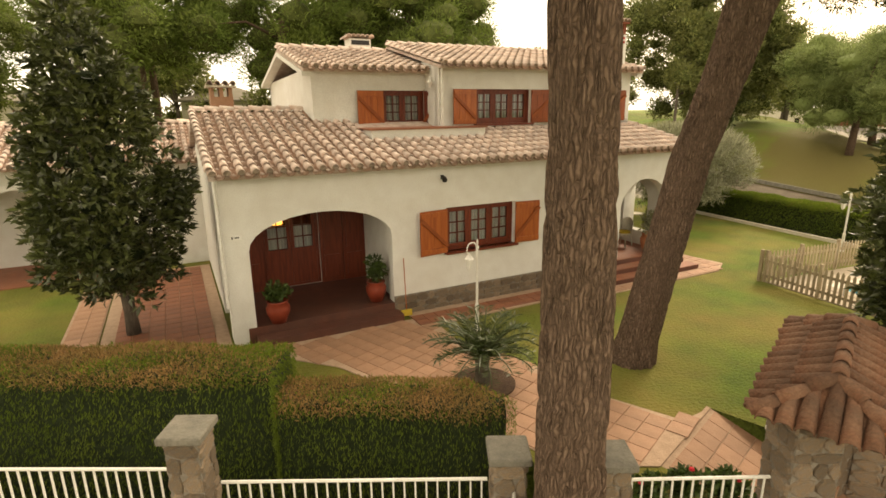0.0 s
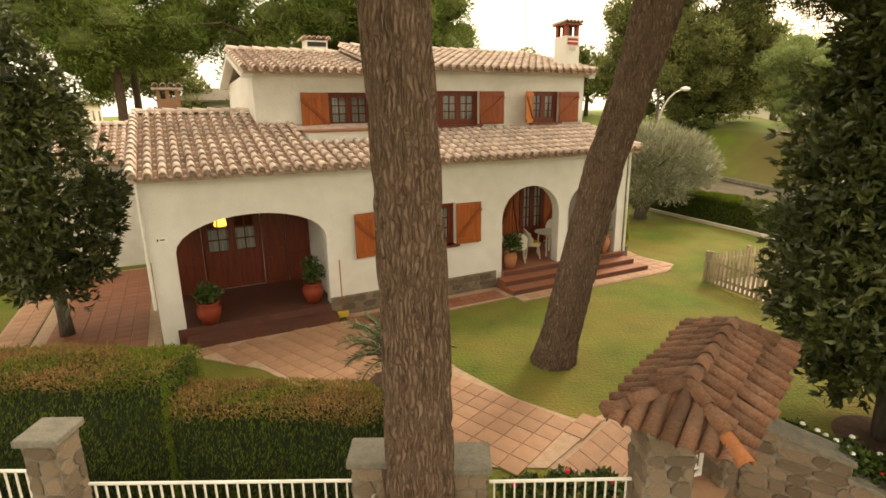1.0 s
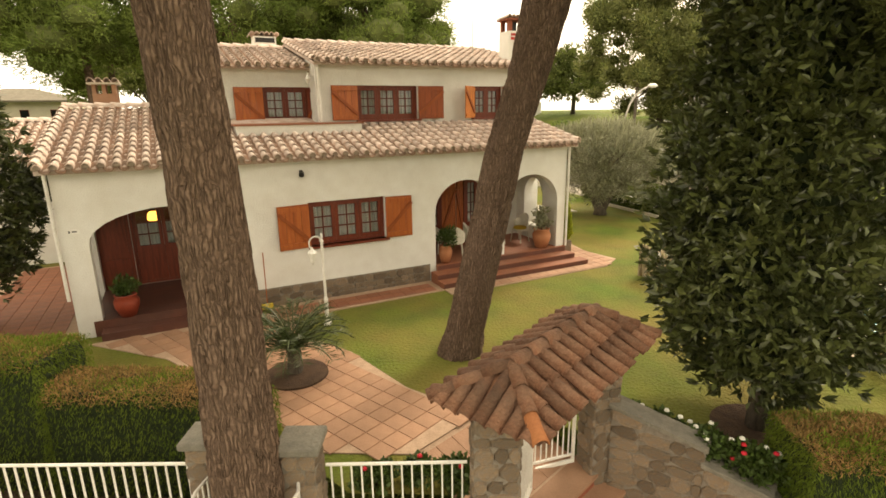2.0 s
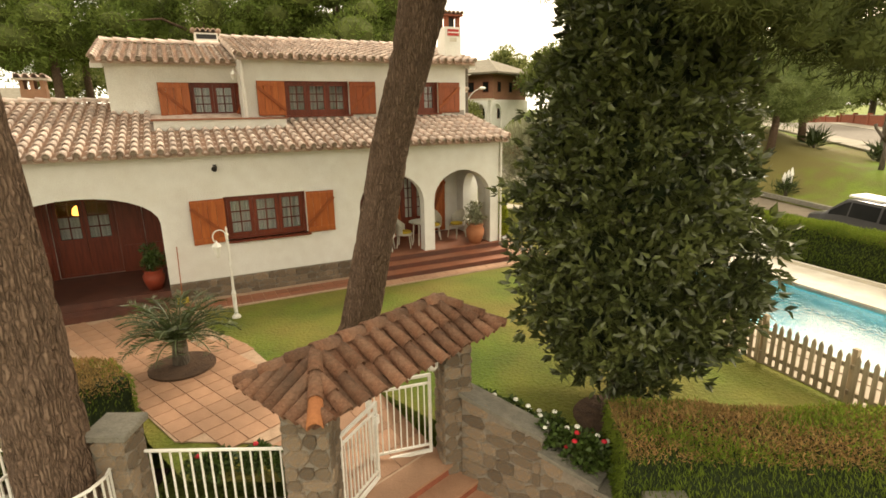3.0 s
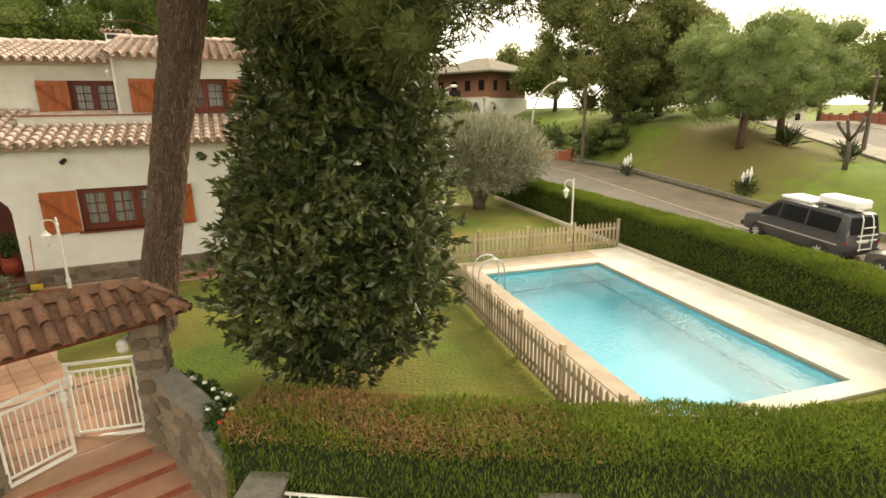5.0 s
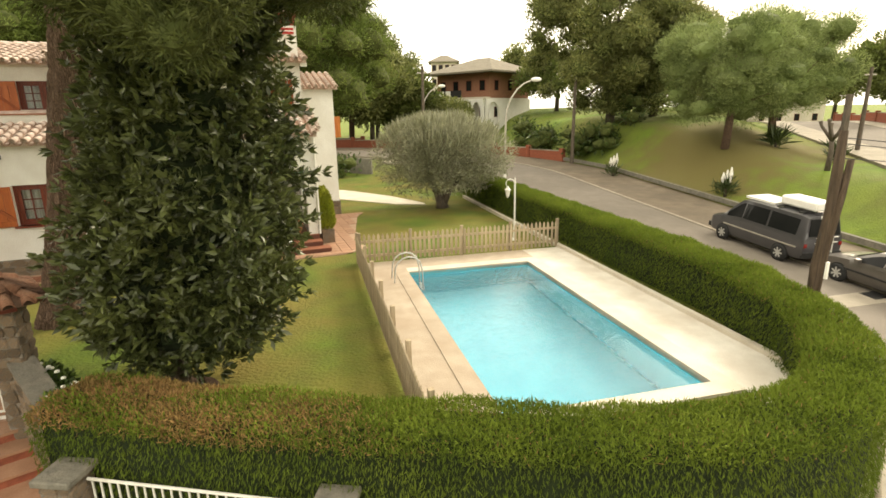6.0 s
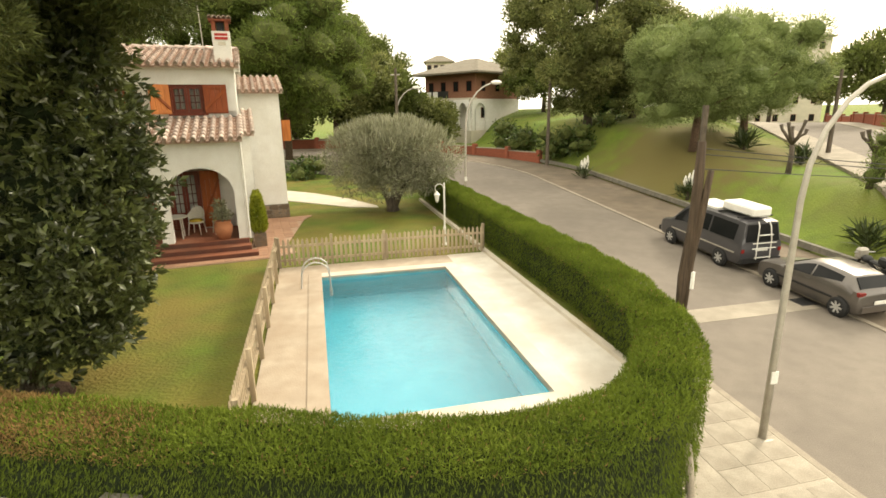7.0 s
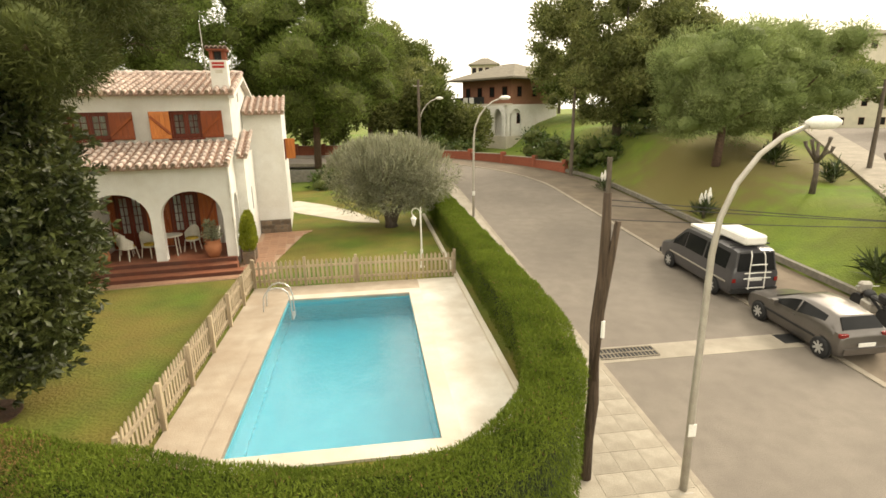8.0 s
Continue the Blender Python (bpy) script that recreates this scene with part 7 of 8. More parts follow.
# flower bed by the retaining wall
fb = tagged(mesh_ob("flower_bed", prism(bmesh.new(), [(5.95, 6.75), (6.9, 6.08), (7.5, 5.55), (8.0, 5.3), (7.6, 6.3), (6.6, 6.9)], -0.05, 0.03), M["soil"]), "soil bed behind the retaining wall", "bed", kind="structure")
for i, (x, y, red) in enumerate(((6.05, 6.62, 0), (6.35, 6.45, 0), (6.65, 6.25, 0), (6.95, 6.02, 0), (7.2, 5.8, 1), (7.42, 5.6, 1), (2.5, 5.6, 1), (3.1, 5.65, 1), (3.5, 5.6, 1))):
    ob = thing("geranium_plant", pose(x, y, 0.02), "bushy geranium with %s blossoms in the bed" % ("red" if red else "white"), "plant", "geraniums")
    sm = 0.6 if i > 5 else 1.0
    cl = clumps_in(9, 0.22, 0.22, 0.18 * sm, 0.28 * sm, 0.10, 0.16, 200 + i, hollow=0.0)
    crown("foliage", cl, 5200, 0.075, 0.7, M["bush"], ob, 200 + i)
    trunk_ob("stem", [(0, 0, -0.01), (0, 0, 0.3)], [0.02, 0.01], ob, M["bark_grey"], 5)
    r_ = random.Random(i)
    for k in range(1 if i > 5 else 5):
        c = cl[k]
        part("blossom", lathe(bmesh.new(), [(0.012, 0.0), (0.038, 0.012), (0.03, 0.035), (0.006, 0.045)], 7, (c[0] + r_.uniform(-0.06, 0.06), c[1] + r_.uniform(-0.06, 0.06), c[2] + 0.12)), M["flower_red"] if red and k < 3 else M["flower_white"], ob)


# ---- street things ----
def street_lamp(w, s, label, h=6.75):
    q = street_pt(w, s)
    ob = thing("street_lamp", pose(q.x, q.y, q.z + 0.1, 0, 0, 20.5 if s < 30 else 32), label, "lamp", "street lamps")
    part("base_plate", boxes((-0.14, 0.14, -0.14, 0.14, 0, 0.04)), M["galvanised"], ob)
    pts = [(0, 0, 0.04), (0, 0, 2.0), (0.03, 0, h - 2.4)] + [(0.03 + 1.75 * (1 - math.cos(a)), 0, h - 2.4 + 2.15 * math.sin(a)) for a in (0.3, 0.6, 0.9, 1.15, 1.4)]
    part("mast", tube(bmesh.new(), pts, [0.075, 0.068, 0.055, 0.05, 0.048, 0.045, 0.042, 0.04], 12), M["galvanised"], ob, smooth=True)
    hd = bmesh.new()
    lathe(hd, [(0.02, -0.16), (0.14, -0.14), (0.2, -0.05), (0.2, 0.02), (0.12, 0.11), (0.02, 0.13)], 14)
    for v_ in hd.verts:
        v_.co = Vector((v_.co.x * 1.55, v_.co.y * 0.85, v_.co.z * 0.8)) + Vector((1.76, 0, h - 0.22))
    part("lamp_head", hd, M["white_plastic"], ob, "pale dome lamp head", smooth=True)
    part("label_plate", boxes((-0.075, 0.075, -0.078, -0.055, 1.25, 1.5)), M["white_plastic"], ob)
    return ob


street_lamp(-0.45, -4.6, "tall curved galvanised street lamp at the corner", 7.15)
street_lamp(-0.5, 16.4, "tall curved galvanised street lamp along the street")
street_lamp(-0.7, 30.4, "tall curved galvanised street lamp at the bend", 6.2)

q = street_pt(-2.2, -4.02)
up = thing("utility_pole", pose(q.x, q.y, q.z + 0.12), "rough dark timber utility pole with a brace", "pole")
part("shaft", tube(bmesh.new(), [(0, 0, 0), (0.01, 0.01, 0.9), (0.06, 0, 1.7), (0.04, 0.02, 2.5), (0.02, 0, 3.3), (0.09, 0, 4.3), (0.11, 0.01, 5.0), (0.10, 0, 5.75)], [0.12, 0.105, 0.115, 0.095, 0.10, 0.085, 0.09, 0.07], 9), M["pole_wood"], up, smooth=True)
part("brace", tube(bmesh.new(), [(0.05, -0.05, 2.2), (0.11, -0.05, 3.6), (0.22, -0.03, 4.6), (0.30, 0, 5.25)], [0.05, 0.06, 0.07, 0.055], 8), M["pole_wood"], up, smooth=True)
part("cap_box", boxes((0.06, 0.14, -0.04, 0.04, 5.7, 6.35)), M["bark_grey"], up)
part("conduit", tube(bmesh.new(), [(0.15, -0.09, 3.1), (0.15, -0.09, 3.42)], 0.04, 6), M["white_plastic"], up)
for k, zt in enumerate((5.65, 5.55, 5.3)):
    e = Vector((40 + k, 15.5 + 2.5 * k, 2.4 - 0.2 * k))
    a = Vector((q.x + 0.1, q.y, q.z + zt + 0.1))
    pts = [a.lerp(e, t) - Vector((0, 0, 1.2 * t * (1 - t))) for t in [i / 12 for i in range(13)]]
    cb = mesh_ob("overhead_cable", tube(bmesh.new(), pts, 0.008, 5), M["black"])
    tagged(cb, "thin black overhead cable from the utility pole", "cable", "overhead cables")
for x, y, z0, h, lab in ((18.75, 43.6, 0.1, 7.2, "slim timber utility pole beside the bend"), (36.5, 38.0, 1.2, 5.4, "slim utility pole on the upper road"), (7.15, 40.9, 0.2, 7.4, "slim utility pole behind the garden")):
    ob = thing("utility_pole", pose(x, y, z0 - 0.1), lab, "pole")
    part("shaft", tube(bmesh.new(), [(0, 0, 0), (0.03, 0, h)], [0.15, 0.10], 8), M["bark_grey"], ob)
    part("crossarm", boxes((-0.35, 0.35, -0.04, 0.04, h - 0.5, h - 0.42)), M["galvanised"], ob)


def wheel(ob, x, y, r_, side_):
    w_ = new("wheel")
    w_.parent = ob
    w_.empty_display_size = 0.05
    w_.matrix_basis = Matrix.Translation((x, y, r_)) @ Matrix.Rotation(-side_ * math.pi / 2, 4, "X")
    part("tyre", lathe(bmesh.new(), [(r_ * 0.62, -0.09), (r_ * 0.92, -0.10), (r_, -0.06), (r_, 0.06), (r_ * 0.92, 0.10), (r_ * 0.62, 0.09)], 24), M["rubber"], w_, smooth=True)
    # rim disc coloured black to paint the dark gaps between the spokes
    rim = part("rim", lathe(bmesh.new(), [(r_ * 0.62, 0.05), (r_ * 0.64, 0.095), (r_ * 0.58, 0.095), (r_ * 0.5, 0.06), (0.05, 0.06)], 24), M["black"], w_)
    for k in range(7):
        a = 2 * math.pi * k / 7
        part("spoke", box(bmesh.new(), 0.0, r_ * 0.64, -r_ * 0.10, r_ * 0.10, 0.06, 0.095, m=Matrix.Rotation(a, 4, "Z")), M["alloy"], rim)


def vehicle(name, m, label, category, stations, paint, wheels, r_, windows, rear, extras):
    """A car body lofted through cross-sections (x, floor, belt z, belt y, roof z, roof y); x runs back from the nose."""
    ob = thing(name, m, label, category)
    knots, fine = [stations[0]] + list(stations) + [stations[-1]], []
    for a, b, c_, d_ in zip(knots, knots[1:], knots[2:], knots[3:]):
        for k in range(5):
            t = k / 5
            fine.append(tuple(q_ + (r2 - q_) * t + 0.35 * t * (1 - t) * ((1 - t) * (r2 - p_ - 2 * (r2 - q_) * 0.5 - (r2 - q_) * 0.0) * 0.5 - t * (s2 - r2 - (r2 - q_)) * 0.5) if j else q_ + (r2 - q_) * t for j, (p_, q_, r2, s2) in enumerate(zip(a, b, c_, d_))))
    stations = fine + [stations[-1]]

    def section(s):
        x, z0, zb, yb, zr, yr = s
        h = [(yb * 0.90, z0), (yb * 0.985, z0 + 0.12), (yb * 1.0, z0 + (zb - z0) * 0.55), (yb * 0.97, zb), (yr, zr - 0.035), (yr * 0.82, zr), (0, zr + 0.015)]
        return [(x, -y, z) for y, z in h] + [(x, y, z) for y, z in h[-2::-1]]

    bm = bmesh.new()
    rings = [[bm.verts.new(p_) for p_ in section(s)] for s in stations]
    for a, b in zip(rings, rings[1:]):
        for k in range(len(a)):
            bm.faces.new((a[k], a[(k + 1) % len(a)], b[(k + 1) % len(b)], b[k]))
    bm.faces.new(rings[0]), bm.faces.new(rings[-1][::-1])
    body = part("body", bm, paint, ob, smooth=True)
    body.data.set_sharp_from_angle(angle=radians(48))

    def at(x):
        for a, b in zip(stations, stations[1:]):
            if a[0] <= x <= b[0]:
                t = (x - a[0]) / (b[0] - a[0])
                return [p_ + (q_ - p_) * t for p_, q_ in zip(a, b)]
        return list(stations[-1])

    for x0, x1, lo0, hi0, lo1, hi1 in windows:
        for sg in (-1, 1):
            bm = bmesh.new()
            rows = []
            for k in range(7):
                f_ = k / 6
                x = x0 + (x1 - x0) * f_
                _, z0, zb, yb, zr, yr = at(x)
                row = []
                for t, o in ((lo0 + (lo1 - lo0) * f_, 0.012), (hi0 + (hi1 - hi0) * f_, 0.012), (hi0 + (hi1 - hi0) * f_, -0.03), (lo0 + (lo1 - lo0) * f_, -0.03)):
                    row.append(bm.verts.new((x, sg * (yb * 0.97 + (yr - yb * 0.97) * t + o), zb + (zr - 0.035 - zb) * t + o * 0.4)))
                rows.append(row)
            for p_, q_ in zip(rows, rows[1:]):
                for k in range(4):
                    bm.faces.new((p_[k], p_[(k + 1) % 4], q_[(k + 1) % 4], q_[k]))
            bm.faces.new(rows[0][::-1]), bm.faces.new(rows[-1])
            part("side_window", bm, M["car_glass"], ob)
    for nm, (xa, za, ya), (xb, zb_, yb_) in rear:
        bm = bmesh.new()
        d = Vector((xb - xa, 0, zb_ - za)).normalized()
        nrm = Vector((-d.z, 0, d.x)) * (0.012 if nm == "windscreen" else -0.012)
        if nm == "windscreen" and nrm.z < 0 or nm != "windscreen" and nrm.x < 0:
            nrm = -nrm
        vs = [bm.verts.new(Vector(p_) + nrm) for p_ in ((xa, -ya, za), (xa, ya, za), (xb, yb_, zb_), (xb, -yb_, zb_))]
        bk = [bm.verts.new(Vector(p_) - nrm) for p_ in ((xa, -ya, za), (xa, ya, za), (xb, yb_, zb_), (xb, -yb_, zb_))]
        bm.faces.new(vs), bm.faces.new(bk[::-1])
        for i in range(4):
            bm.faces.new((vs[i], bk[i], bk[(i + 1) % 4], vs[(i + 1) % 4]))
        part(nm, bm, M["car_glass"], ob)
    for x in wheels:
        for sg in (-1, 1):
            y = sg * (at(x)[3] - 0.09)
            # flat black disc painting the dark hollow behind the wheel
            bm = bmesh.new()
            lathe(bm, [(r_ * 1.16, -0.02), (r_ * 1.16, 0.02)], 24)
            for v_ in bm.verts:
                v_.co = Matrix.Translation((x, sg * (at(x)[3] - 0.018), r_ * 1.02)) @ Matrix.Rotation(math.pi / 2, 4, "X") @ v_.co
            part("wheel_arch", bm, M["black"], ob)
            wheel(ob, x, y + sg * 0.055, r_, sg)
    for nm, r6, mt in extras:
        part(nm, boxes(r6), mt, ob)
    return ob


def on_street(w, s, turn=0):
    """Pose of a vehicle whose nose points up the street; its length runs back along -s, tilted with the climb."""
    q = street_pt(w, s)
    return Matrix.Translation((q.x, q.y, q.z + 0.02)) @ Matrix.Rotation(math.radians(20.5 + turn - 90), 4, "Z") @ Matrix.Rotation(math.atan(0.062), 4, "Y")


van = vehicle("van", on_street(7.05, 8.25), "dark grey passenger van with a roof box and bicycle rack", "van",
    [(0.0, 0.36, 0.72, 0.74, 0.80, 0.66), (0.12, 0.28, 0.84, 0.86, 0.93, 0.76), (0.75, 0.26, 1.02, 0.91, 1.12, 0.80), (1.55, 0.26, 1.10, 0.92, 1.86, 0.70), (2.2, 0.26, 1.10, 0.92, 1.92, 0.74), (4.25, 0.28, 1.10, 0.92, 1.91, 0.74), (4.62, 0.30, 1.10, 0.90, 1.84, 0.70), (4.76, 0.36, 1.05, 0.88, 1.12, 0.80)],
    M["van"], (0.92, 3.84), 0.32, ((1.0, 1.78, 0.06, 0.62, 0.06, 0.86), (1.85, 3.0, 0.06, 0.84, 0.06, 0.84), (3.1, 4.35, 0.06, 0.84, 0.06, 0.82)),
    (("windscreen", (0.82, 1.16, 0.74), (1.50, 1.80, 0.64)), ("rear_window", (4.765, 1.16, 0.72), (4.65, 1.78, 0.62))),
    (("roof_panel", (1.5, 2.9, -0.55, 0.55, 1.93, 2.02), M["white_plastic"]), ("front_bumper", (-0.06, 0.12, -0.82, 0.82, 0.36, 0.56), M["black"]), ("rear_bumper", (4.70, 4.84, -0.86, 0.86, 0.36, 0.56), M["black"]),
     ("tail_light", (4.70, 4.79, -0.86, -0.74, 0.76, 0.90), M["tail_red"]), ("tail_light", (4.70, 4.79, 0.74, 0.86, 0.76, 0.90), M["tail_red"]), ("number_plate", (4.775, 4.80, -0.26, 0.26, 0.80, 0.92), M["white_plastic"]), ("side_strip", (0.9, 4.5, -0.945, -0.915, 0.70, 0.75), M["galvanised"]), ("side_strip", (0.9, 4.5, 0.915, 0.945, 0.70, 0.75), M["galvanised"])))
rb = bmesh.new()
box(rb, 3.0, 4.55, -0.42, 0.42, 2.02, 2.36, 0.06)
part("roof_box", rb, M["white_plastic"], van, "white roof box")
for x in (3.2, 4.2):
    part("roof_bar", boxes((x, x + 0.06, -0.75, 0.75, 1.95, 2.0)), M["black"], van)
rack = part("bicycle_rack", tube(bmesh.new(), [(4.95, -0.35, 0.55), (4.90, -0.35, 1.25), (4.82, -0.3, 1.75), (4.72, -0.28, 1.9)], 0.02, 6), M["white_metal"], van, "white tubular bicycle rack")
part("rack_tube", tube(bmesh.new(), [(4.95, 0.25, 0.55), (4.90, 0.25, 1.25), (4.82, 0.2, 1.75), (4.72, 0.18, 1.9)], 0.02, 6), M["white_metal"], rack)
for z, a, b in ((0.95, -0.55, 0.45), (1.15, -0.55, 0.45), (1.45, -0.35, 0.25), (0.6, -0.4, 0.3)):
    part("rack_tube", tube(bmesh.new(), [(4.93, a, z), (4.93, b, z)], 0.02, 6), M["white_metal"], rack)

vehicle("car", on_street(7.15, 2.95), "bronze-grey three-door hatchback car parked by the kerb", "car",
    [(0.0, 0.30, 0.54, 0.58, 0.60, 0.48), (0.10, 0.20, 0.65, 0.75, 0.72, 0.62), (0.40, 0.18, 0.76, 0.82, 0.82, 0.70), (0.95, 0.18, 0.84, 0.84, 0.92, 0.72), (1.15, 0.18, 0.85, 0.84, 0.99, 0.69), (1.80, 0.18, 0.88, 0.845, 1.30, 0.61), (2.3, 0.18, 0.90, 0.845, 1.36, 0.62), (2.95, 0.18, 0.93, 0.84, 1.34, 0.61), (3.35, 0.20, 0.94, 0.82, 1.26, 0.59), (3.64, 0.22, 0.92, 0.79, 0.97, 0.68), (3.75, 0.25, 0.77, 0.77, 0.83, 0.68), (3.81, 0.32, 0.56, 0.70, 0.62, 0.62)],
    M["silver"], (0.78, 3.24), 0.30, ((1.36, 2.15, 0.06, 0.60, 0.06, 0.90), (2.22, 3.12, 0.06, 0.90, 0.34, 0.80)),
    (("windscreen", (1.18, 1.01, 0.66), (1.76, 1.285, 0.55)), ("rear_window", (3.635, 0.99, 0.63), (3.37, 1.255, 0.53))),
    (("rear_bumper", (3.70, 3.85, -0.66, 0.66, 0.32, 0.50), M["silver"]), ("tail_light", (3.60, 3.75, -0.765, -0.52, 0.80, 0.91), M["tail_red"]), ("tail_light", (3.60, 3.75, 0.52, 0.765, 0.80, 0.91), M["tail_red"]), ("number_plate", (3.84, 3.862, -0.26, 0.26, 0.56, 0.67), M["white_plastic"]),
     ("side_moulding", (0.95, 3.0, -0.865, -0.84, 0.50, 0.56), M["black"]), ("side_moulding", (0.95, 3.0, 0.84, 0.865, 0.50, 0.56), M["black"]), ("wing_mirror", (1.35, 1.5, -1.0, -0.84, 0.88, 1.0), M["silver"]), ("wing_mirror", (1.35, 1.5, 0.84, 1.0, 0.88, 1.0), M["silver"]), ("door_handle", (2.05, 2.2, -0.875, -0.845, 0.80, 0.83), M["silver"])))

mb = thing("motorbike", on_street(10.15, 2.6, -14), "black motorbike parked on the verge", "motorbike")
for x in (0.3, 1.65):
    w_ = part("wheel", lathe(bmesh.new(), [(0.2, -0.05), (0.3, -0.06), (0.31, 0.0), (0.3, 0.06), (0.2, 0.05)], 20), M["rubber"], mb)
    w_.matrix_basis = Matrix.Translation((x, 0, 0.31)) @ Matrix.Rotation(math.pi / 2, 4, "X")
    d_ = part("brake_disc", lathe(bmesh.new(), [(0.2, -0.01), (0.2, 0.01)], 16), M["alloy"], w_)
part("frame", tube(bmesh.new(), [(0.3, 0, 0.31), (0.55, 0, 0.85), (0.9, 0, 0.7), (1.3, 0, 0.55), (1.65, 0, 0.31)], 0.05, 8), M["black"], mb)
part("engine", box(bmesh.new(), 0.65, 1.15, -0.17, 0.17, 0.25, 0.6, 0.05), M["galvanised"], mb)
part("fuel_tank", lathe(bmesh.new(), [(0.05, 0.66), (0.17, 0.72), (0.19, 0.82), (0.1, 0.92)], 14, (0.8, 0, 0)), M["black"], mb, smooth=True)
part("seat", box(bmesh.new(), 1.0, 1.7, -0.14, 0.14, 0.74, 0.86, 0.05), M["black"], mb)
part("handlebar", tube(bmesh.new(), [(0.62, -0.36, 1.0), (0.52, -0.1, 0.96), (0.52, 0.1, 0.96), (0.62, 0.36, 1.0)], 0.018, 6), M["alloy"], mb)
part("headlight", lathe(bmesh.new(), [(0.05, 0.82), (0.11, 0.88), (0.05, 0.98)], 12, (0.42, 0, 0)), M["alloy"], mb)
part("luggage", box(bmesh.new(), 1.45, 1.85, -0.22, 0.22, 0.84, 1.12, 0.06), M["black"], mb)
part("fairing", box(bmesh.new(), 0.38, 0.62, -0.2, 0.2, 0.72, 1.12, 0.07), M["galvanised"], mb, "silver fairing")
part("mudguard", box(bmesh.new(), 1.5, 2.0, -0.08, 0.08, 0.62, 0.70, 0.03), M["black"], mb)
part("exhaust", tube(bmesh.new(), [(0.8, 0.2, 0.3), (1.3, 0.2, 0.3), (1.75, 0.22, 0.4)], [0.03, 0.05, 0.05], 8), M["alloy"], mb)

# drain grate and concrete band across the street
def street_slab(name, w0, w1, s0, s1, lift, material, label, cat):
    return tagged(strip(name, w0, w1, s0, s1, lift, material, 0.5), label, cat, kind="structure")


street_slab("concrete_band", 0.05, 6.4, 0.25, 1.1, 0.03, M["pavement"], "pale concrete band across the street", "paving")
gr = street_slab("drain_trough", 0.08, 1.9, 0.42, 0.98, 0.036, M["black"], "dark drain trough under the grate", "drain")
gt = thing("drain_grate", Matrix.Identity(4), "steel drain grate set in the street", "grate")
for i in range(16):
    w = 0.1 + 1.78 * i / 15
    a, b = street_pt(w, 0.43), street_pt(w, 0.97)
    part("grate_bar", tube(bmesh.new(), [a + Vector((0, 0, 0.05)), b + Vector((0, 0, 0.05))], 0.022, 4), M["kerb"], gt)
for s_ in (0.43, 0.70, 0.97):
    a, b = street_pt(0.09, s_), street_pt(1.89, s_)
    part("grate_bar", tube(bmesh.new(), [a + Vector((0, 0, 0.052)), b + Vector((0, 0, 0.052))], 0.022, 4), M["kerb"], gt)
street_slab("manhole_cover", 5.95, 6.6, 0.5, 1.05, 0.038, M["black"], "dark square manhole cover", "cover")

cp = thing("post", pose(18.3, 6.42, -1.75), "pale leaning post at the foot of the hedge corner", "post")
part("shaft", tube(bmesh.new(), [(0, 0, -0.15), (-0.14, 0.08, 0.9), (-0.25, 0.14, 1.8)], [0.07, 0.06, 0.05], 10), M["kerb"], cp, smooth=True)

# slab joints of the corner pavement: single slabs
me = bpy.data.meshes.new("paving_slab")
bm = boxes((-0.296, 0.296, -0.296, 0.296, 0.0, 0.006))
bm.to_mesh(me)
bm.free()
me.materials.append(M["pavement"])
pv = bpy.data.objects["pavement"]
for i in range(3):
    for j in range(40):
        w, s_ = -0.5 - 0.6 * i, -11.5 + 0.6 * j
        q = street_pt(w, s_)
        ob = new("paving_slab", me)
        ob.parent = pv
        ob.matrix_basis = Matrix.Translation((q.x, q.y, q.z + 0.14)) @ Matrix.Rotation(math.radians(20.5), 4, "Z") @ Matrix.Rotation(math.atan(0.062) if s_ > -6 else 0.0, 4, "X")

# upper road and its brick wall
def road_run(name, pts, width, lift, material, label, cat):
    bm = bmesh.new()
    rows = []
    for i, (x, y) in enumerate(pts):
        a, b = Vector(pts[max(0, i - 1)]), Vector(pts[min(len(pts) - 1, i + 1)])
        n_ = Vector((b.y - a.y, a.x - b.x)).normalized() * width / 2
        z = ground_z(x, y) + lift
        rows.append([bm.verts.new(p_) for p_ in ((x - n_.x, y - n_.y, z), (x + n_.x, y + n_.y, z), (x + n_.x, y + n_.y, z - 0.6), (x - n_.x, y - n_.y, z - 0.6))])
    for a, b in zip(rows, rows[1:]):
        for k in range(4):
            bm.faces.new((a[k], a[(k + 1) % 4], b[(k + 1) % 4], b[k]))
    bm.faces.new(rows[0][::-1]), bm.faces.new(rows[-1])
    return tagged(mesh_ob(name, bm, material), label, cat, kind="structure")


def along_upper(n):
    return [upper_road(n, 4.0 + 1.5 * k) for k in range(60)]


road_run("road", along_upper(5.5), 6.1, 0.05, M["asphalt"], "pale asphalt upper road beyond the park", "road")
road_run("pavement", along_upper(1.3), 2.3, 0.12, M["pavement"], "pale pavement between park and upper road", "pavement")
road_run("kerb", along_upper(0.05), 0.2, 0.17, M["kerb"], "low stone edging between park grass and pavement", "kerb")
road_run("pavement", along_upper(9.7), 2.2, 0.14, M["pavement"], "pale pavement along the upper road", "pavement")


